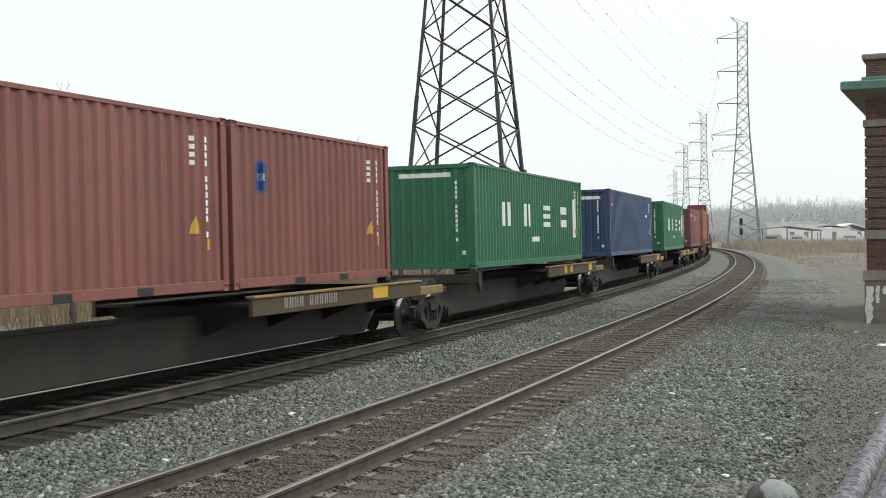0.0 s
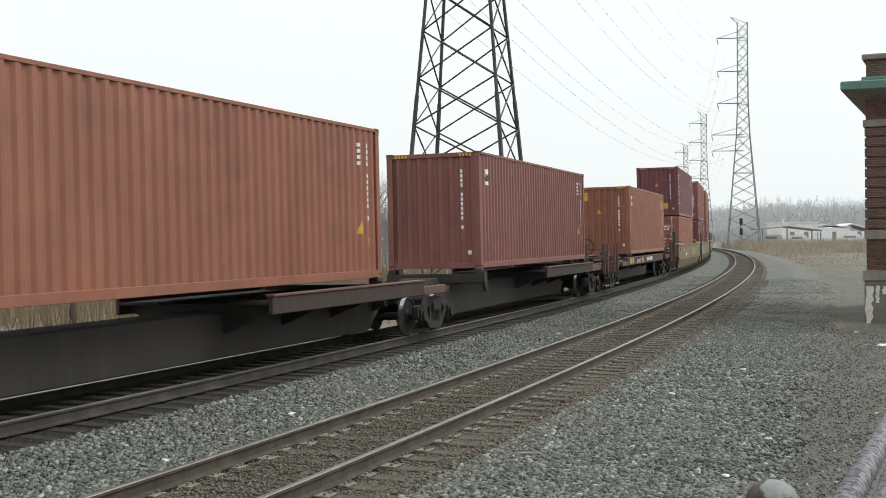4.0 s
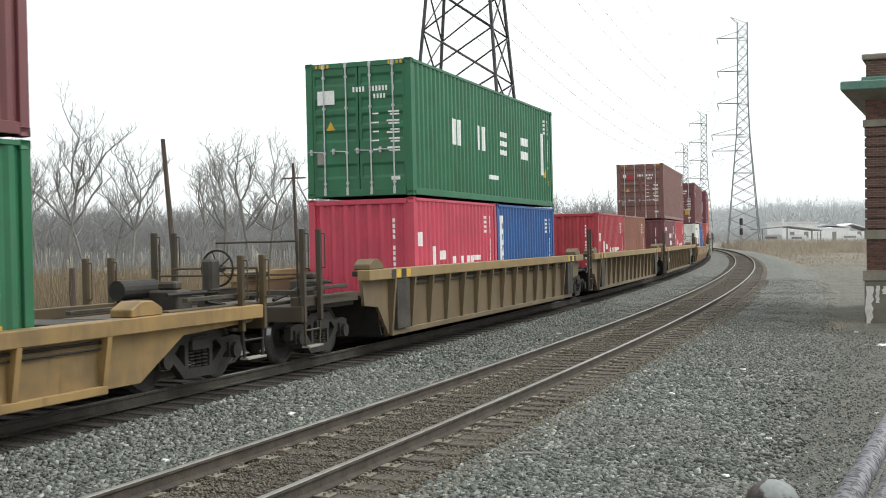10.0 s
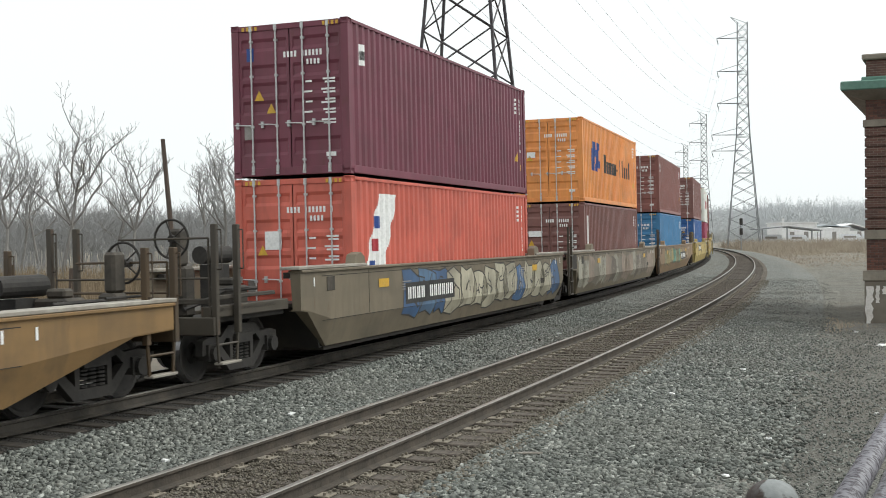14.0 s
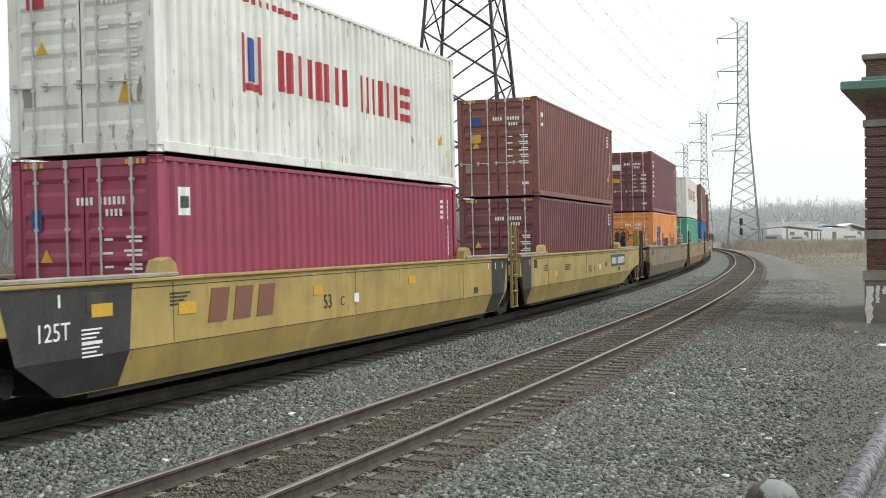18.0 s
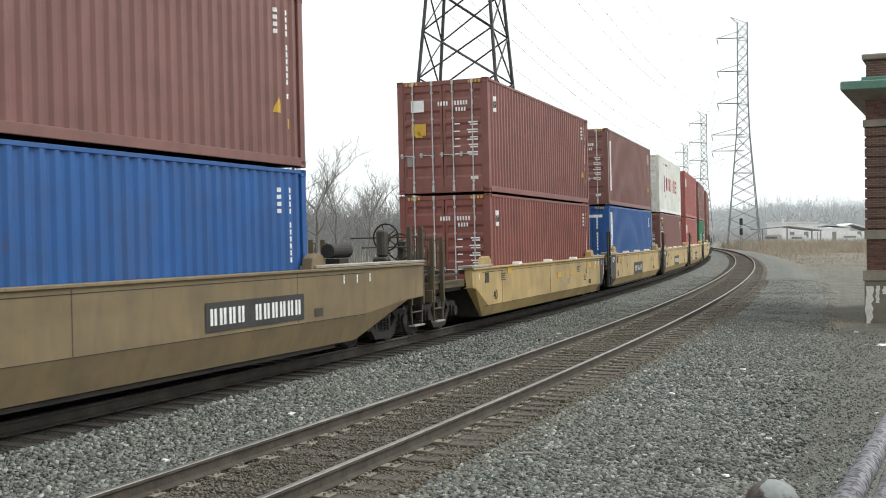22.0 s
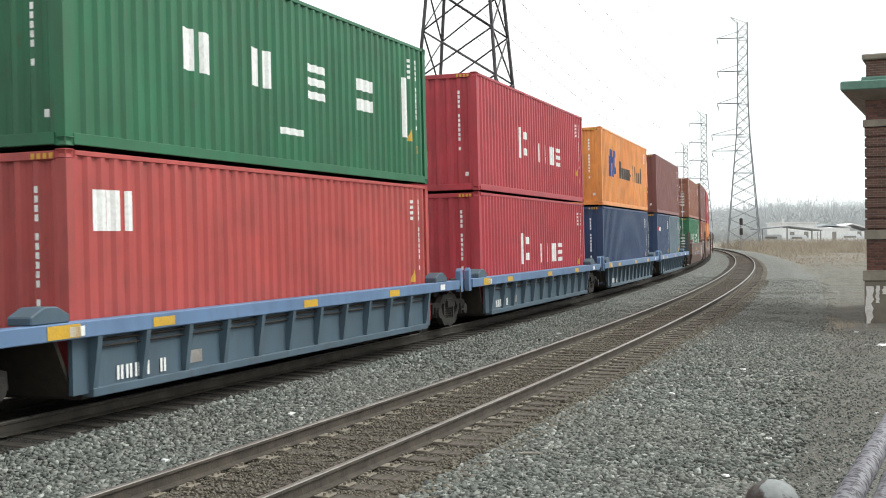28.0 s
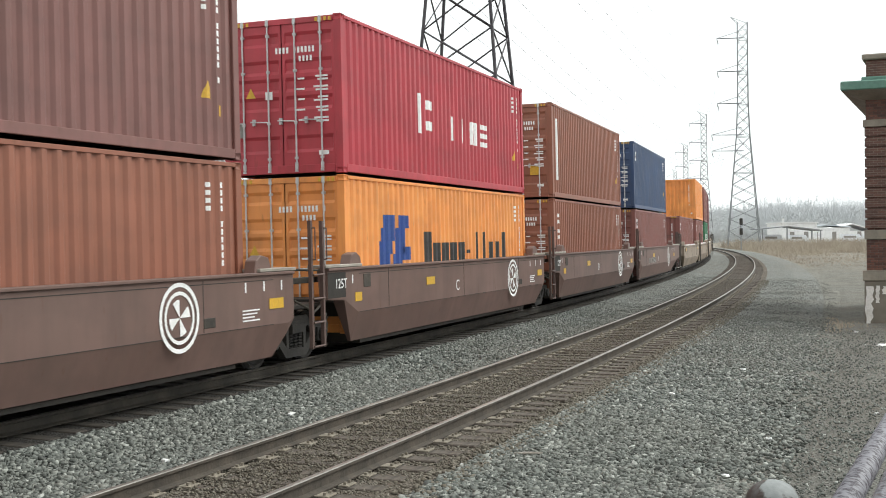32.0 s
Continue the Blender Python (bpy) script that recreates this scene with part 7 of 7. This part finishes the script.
def woods(name, count, area, high, label, seed, clear, mat=M_TWIG):
    """A stand of far bare trees, too many to tell apart."""
    rnd = random.Random(seed)
    lib = [grow_tree(random.Random(seed + i), 1.0, 0.55, 3, 0.3) for i in range(6)]
    verts, faces = [], []
    for _ in range(count):
        x, y = rnd.uniform(area[0], area[1]), rnd.uniform(area[2], area[3])
        if left_of_track(x, y) < clear:
            continue
        h = high * rnd.uniform(0.6, 1.1)
        c, s = math.cos(rnd.uniform(0, 6.28)), math.sin(rnd.uniform(0, 6.28))
        for p, q, r, r2, depth in rnd.choice(lib):
            if depth == 3 and rnd.random() < 0.35:
                continue
            n = len(verts)
            w = max(r * h * 0.7, y * 0.000085 if depth > 1 else 0.02)
            d = q - p
            P, Q = Vector((p.x * c - p.y * s, p.x * s + p.y * c, p.z)) * h, Vector((q.x * c - q.y * s, q.x * s + q.y * c, q.z)) * h
            flat = Vector((Q.z - P.z, 0, -(Q.x - P.x)))
            flat = flat.normalized() * w if flat.length > 1e-6 else Vector((w, 0, 0))
            o = Vector((x, y, -1.0))
            verts += [o + P - flat, o + P + flat, o + Q + flat * 0.7, o + Q - flat * 0.7, o + P + Vector((0, w, 0))]
            faces += [(n, n + 1, n + 2, n + 3)] + ([(n, n + 4, n + 3), (n + 1, n + 2, n + 4)] if depth < 2 else [])
    return tagged(mesh_object(name, verts, faces, (mat,)), label, "woods", kind="stuff")


woods("far_woods", 1500, (-130, 45, 140, 235), 8.2, "far stand of leafless grey woods", 71, 16)
# the palest twig colour paints stronger haze on the stands across the field
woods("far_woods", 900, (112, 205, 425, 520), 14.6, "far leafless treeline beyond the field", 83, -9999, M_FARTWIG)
woods("far_woods", 650, (110, 190, 600, 690), 15.5, "far leafless woods past the bend, paled for haze", 85, -9999, M_FARTWIG)
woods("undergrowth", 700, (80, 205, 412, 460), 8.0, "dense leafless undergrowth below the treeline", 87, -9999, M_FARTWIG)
woods("undergrowth", 900, (-90, 40, 122, 165), 5.6, "dense leafless undergrowth below the woods", 89, 16)
woods("scrub", 170, (-60, -6, 70, 100), 2.4, "low leafless scrub beyond the train", 91, 14)


def blades(name, areas, label, mat, seed, z):
    """Upright dry stalks as thin folded leaves."""
    rnd = np.random.default_rng(seed)
    verts, faces = [], []
    for x0, x1, y0, y1, count, tall in areas:
        x, y = rnd.uniform(x0, x1, count), rnd.uniform(y0, y1, count)
        y = y0 + (y1 - y0) * rnd.uniform(0, 1, count) ** 0.7 if tall > 2.3 else y
        clump = np.array([0.55 + 0.9 * noise.noise((u * 0.16, v * 0.07, 3.0)) for u, v in zip(x, y)]) if tall > 2.3 else 1.0
        h = rnd.uniform(0.2, 1.0, count) ** 1.4 * tall * np.clip(0.06 + (y - y0) / 75, 0, 1) * np.clip(clump, 0.12, 1.0) if tall > 2.3 else rnd.uniform(0.5, 1.0, count) * tall
        a = rnd.uniform(0, 3.14, count)
        w = rnd.uniform(0.02, 0.05, count)
        lx, ly = rnd.normal(0, 0.18 if tall < 2.2 else 0.5, count) * h, rnd.normal(0, 0.18, count) * h
        for i in range(count):
            if left_of_track(x[i], y[i]) < 10.5 and left_of_track(x[i], y[i]) > -4.5:
                continue
            n = len(verts)
            dx, dy = math.cos(a[i]) * w[i], math.sin(a[i]) * w[i]
            verts += [(x[i] - dx, y[i] - dy, z), (x[i] + dx, y[i] + dy, z), (x[i] + lx[i], y[i] + ly[i], z + h[i]), (x[i] + dy, y[i] - dx, z)]
            faces += [(n, n + 1, n + 2), (n, n + 3, n + 2)]
    return tagged(mesh_object(name, verts, faces, (mat,)), label, "dry grass", kind="stuff")


blades("dry_reeds", ((-48, 4, 44, 82, 18000, 2.1),), "tall dry tan reeds beyond the train", M_REED, 5, -0.95)
blades("dry_field_grass", ((24, 90, 112, 215, 30000, 2.5), (40, 95, 205, 255, 12000, 2.28), (24, 70, 96, 134, 5000, 0.22), (9.6, 12.2, 32.0, 40.0, 900, 0.12)), "tall dead brown weeds on the field", M_WEED, 6, -0.4)

# ---- far sheds across the field ----
M_SHED = plain_rough("white_shed_cladding", (0.90, 0.90, 0.90, 1), (0.84, 0.84, 0.84, 1), 0.2, 0.6)
M_SHEDROOF = plain_rough("pale_blue_shed_roof", (0.66, 0.71, 0.76, 1), (0.58, 0.63, 0.69, 1), 0.2, 0.6)
M_VAN = plain_rough("pale_vehicle_paint", (0.82, 0.84, 0.86, 1), (0.74, 0.76, 0.80, 1), 0.4, 0.4)


def shed(x, y, wide, deep, high, ridge, roof, label):
    """A long shed: clad wall, shallow gable roof with an overhang, tall doors."""
    root = tagged(empty("shed"), label, "building", "sheds across the field")
    root.location = (x, y, -0.4)
    part("wall", box(0, wide, 0, deep, 0, high), M_SHED, root)
    part("roof", prism([(-0.3, high), (wide / 2, high + ridge), (wide + 0.3, high), (wide + 0.3, high + 0.25), (wide / 2, high + ridge + 0.25), (-0.3, high + 0.25)], "y", -0.4, deep + 0.4), roof, root)
    for u in (0.22, 0.62):
        part("door", box(wide * u, wide * u + 1.1, -0.06, 0, 0, 3.4), M_GREYMARK, root)
    return root


def van(x, y, turn, long, high, label):
    """A parked van or trailer: body, window band and wheels."""
    root = tagged(empty("parked_van"), label, "vehicle", "vehicles by the sheds")
    root.location, root.rotation_euler = (x, y, -0.4), (0, 0, radians(turn))
    part("body", prism([(0, 0.35), (long, 0.35), (long, high * 0.55), (long - 0.9, high * 0.62), (long - 1.6, high), (0, high)], "y", 0, 1.9), M_VAN, root)
    part("window", box(0.5, long - 2.4, -0.03, 0, high * 0.66, high * 0.84), M_GREYMARK, root)
    for u in (0.8, long - 0.9):
        bm = bmesh.new()
        add_rod(bm, (u, -0.05, 0.36), (u, 0.2, 0.36), 0.36, 14)
        part("wheel", bm, M_RUBBER, root)
    return root


big = shed(84.7, 300, 8.7, 14, 5.55, 0.1, M_SHED, "tall flat-roofed white shed across the field")
part("chimney", box(0.1, 0.55, 0.2, 0.7, 5.6, 6.75), M_SHED, big)
shed(97.5, 325, 12.5, 10, 4.5, 0.6, M_SHEDROOF, "long white shed with a pale blue roof")
shed(106.2, 330, 12.2, 10, 3.5, 1.9, M_SHED, "wide white shed with a peaked white roof")
van(72.4, 272, 3, 5.6, 2.75, "pale parked van under the canopy")
van(79.0, 274, -4, 5.2, 2.6, "pale parked van beside the shed")
van(98.2, 296, 2, 6.0, 2.7, "pale blue-grey van parked by the sheds")
van(104.8, 299, -3, 5.4, 2.8, "pale van parked before the peaked shed")
bridge = tagged(empty("canopy"), "dark thin canopy roof on posts across the field", "canopy")
part("roof", prism([(68.9, 3.45), (75.3, 4.00), (82.7, 3.08), (82.7, 3.30), (75.3, 4.23), (68.9, 3.67)], "y", 262, 270), M_HAZYGALV, bridge)
for x, top in ((69.6, 3.5), (75.0, 3.96), (80.4, 3.35), (82.3, 3.12)):
    part("post", box(x, x + 0.22, 262.2, 262.5, -0.6, top), M_HAZYGALV, bridge)


# ---- line-side signal and litter ----
mast = tagged(empty("railway_signal"), "black two-head railway signal on a steel mast", "signal")
mast.location = (49.6, 200, -0.4)
part("mast", rods([((0, 0, 0), (0, 0, 5.6), 0.09)], 8), M_HAZYGALV, mast)
for z in (2.75, 4.4):
    part("signal_head", box(-0.24, 0.24, -0.25, 0.05, z, z + 1.1, 0.04), M_GRIME, mast)
    for dz in (0.25, 0.55, 0.85):
        part("hood", rods([((0, -0.42, z + dz), (0, -0.24, z + dz), 0.11)], 10), M_BLACK, mast)
scrap = tagged(new("scrap_strip", link_mesh(box(-0.28, 0.28, -0.045, 0.045, 0, 0.035, 0.008), "scrap_strip", M_STEEL)), "rusty steel strip lying on the ballast", "scrap")
scrap.location, scrap.rotation_euler = (2.1, 29.3, -0.235), (0, 0, 0.25)
board = tagged(new("splintered_board", link_mesh(prism([(-0.16, -0.02), (0.12, -0.03), (0.17, 0.0), (-0.05, 0.03)], "z", 0, 0.02), "splintered_board", M_PLATE)), "splintered weathered board on the ballast", "scrap")
board.location = (0.95, 13.8, -0.215)
for i, (x, y, w) in enumerate(((2.95, 30.7, 0.06), (-2.17, 16.95, 0.05), (-3.15, 13.5, 0.045), (10.2, 28.0, 0.10), (2.98, 12.8, 0.035), (5.6, 22.5, 0.05), (10.9, 31.8, 0.08), (4.1, 15.2, 0.03), (6.3, 17.5, 0.04), (3.6, 19.0, 0.04))):
    bm = bmesh.new()
    add_box(bm, -w, w, -w * 0.6, w * 0.6, 0, w * 0.5)
    for v in bm.verts:
        v.co += Vector((random.uniform(-1, 1), random.uniform(-1, 1), random.uniform(-0.2, 0.4))) * w * 0.35
    z = float(np.interp(left_of_track(x, y), OFFS, BEDZ)) + 0.03 if left_of_track(x, y) > -4.6 else ground_z(x, y)
    piece = tagged(new("litter", link_mesh(bm, "litter", M_WHITE)), "crumpled white litter scrap on the ground", "litter", "scraps of litter")
    piece.location, piece.rotation_euler = (x, y, z), (0, 0, i * 1.3)


# ---- bricks of the near corner of the building ----
M_SINGLE, nt_, b_ = base_material("single_red_brick", 0.9)
oi_, ramp_ = nt_.nodes.new("ShaderNodeObjectInfo"), nt_.nodes.new("ShaderNodeValToRGB")
ramp_.color_ramp.elements[0].color, ramp_.color_ramp.elements[1].color = (0.085, 0.043, 0.036, 1), (0.20, 0.092, 0.066, 1)
nt_.links.new(oi_.outputs["Random"], ramp_.inputs[0])
nt_.links.new(mixcol(nt_, scaled(nt_, noise_at(nt_, 14, detail=6, low=0.4, high=0.7), 0.5), ramp_.outputs[0], (0.05, 0.038, 0.034, 1)), b_.inputs["Base Color"])
bump(nt_, b_, noise_at(nt_, 60, detail=4, low=0.2, high=0.8), 0.4, 0.004)
for wall_ob, z0, rows in ((low_wall, 1.17, 12), (frieze, 5.44, 8)):
    for j in range(rows):
        for i in range(8):
            x = 0.002 + i * 0.214 - (0.107 if j % 2 and i else 0.0)
            kind = "half" if j % 2 and i == 0 else "full"
            shared("brick", ("brick", kind), lambda: box(0.004, 0.098 if kind == "half" else 0.206, -0.012, 0.02, 0.005, 0.066, 0.004), M_SINGLE, wall_ob, (x, random.uniform(-0.003, 0.002), z0 + j * 0.0725))


# ---- what moves ----
def motions():
    times = [0.5 * i for i in range(65)]
    for ob, f, r, local in RIDERS:
        walk(ob, [(t, unit_pose(f, r, t) @ local) for t in times])


motions()
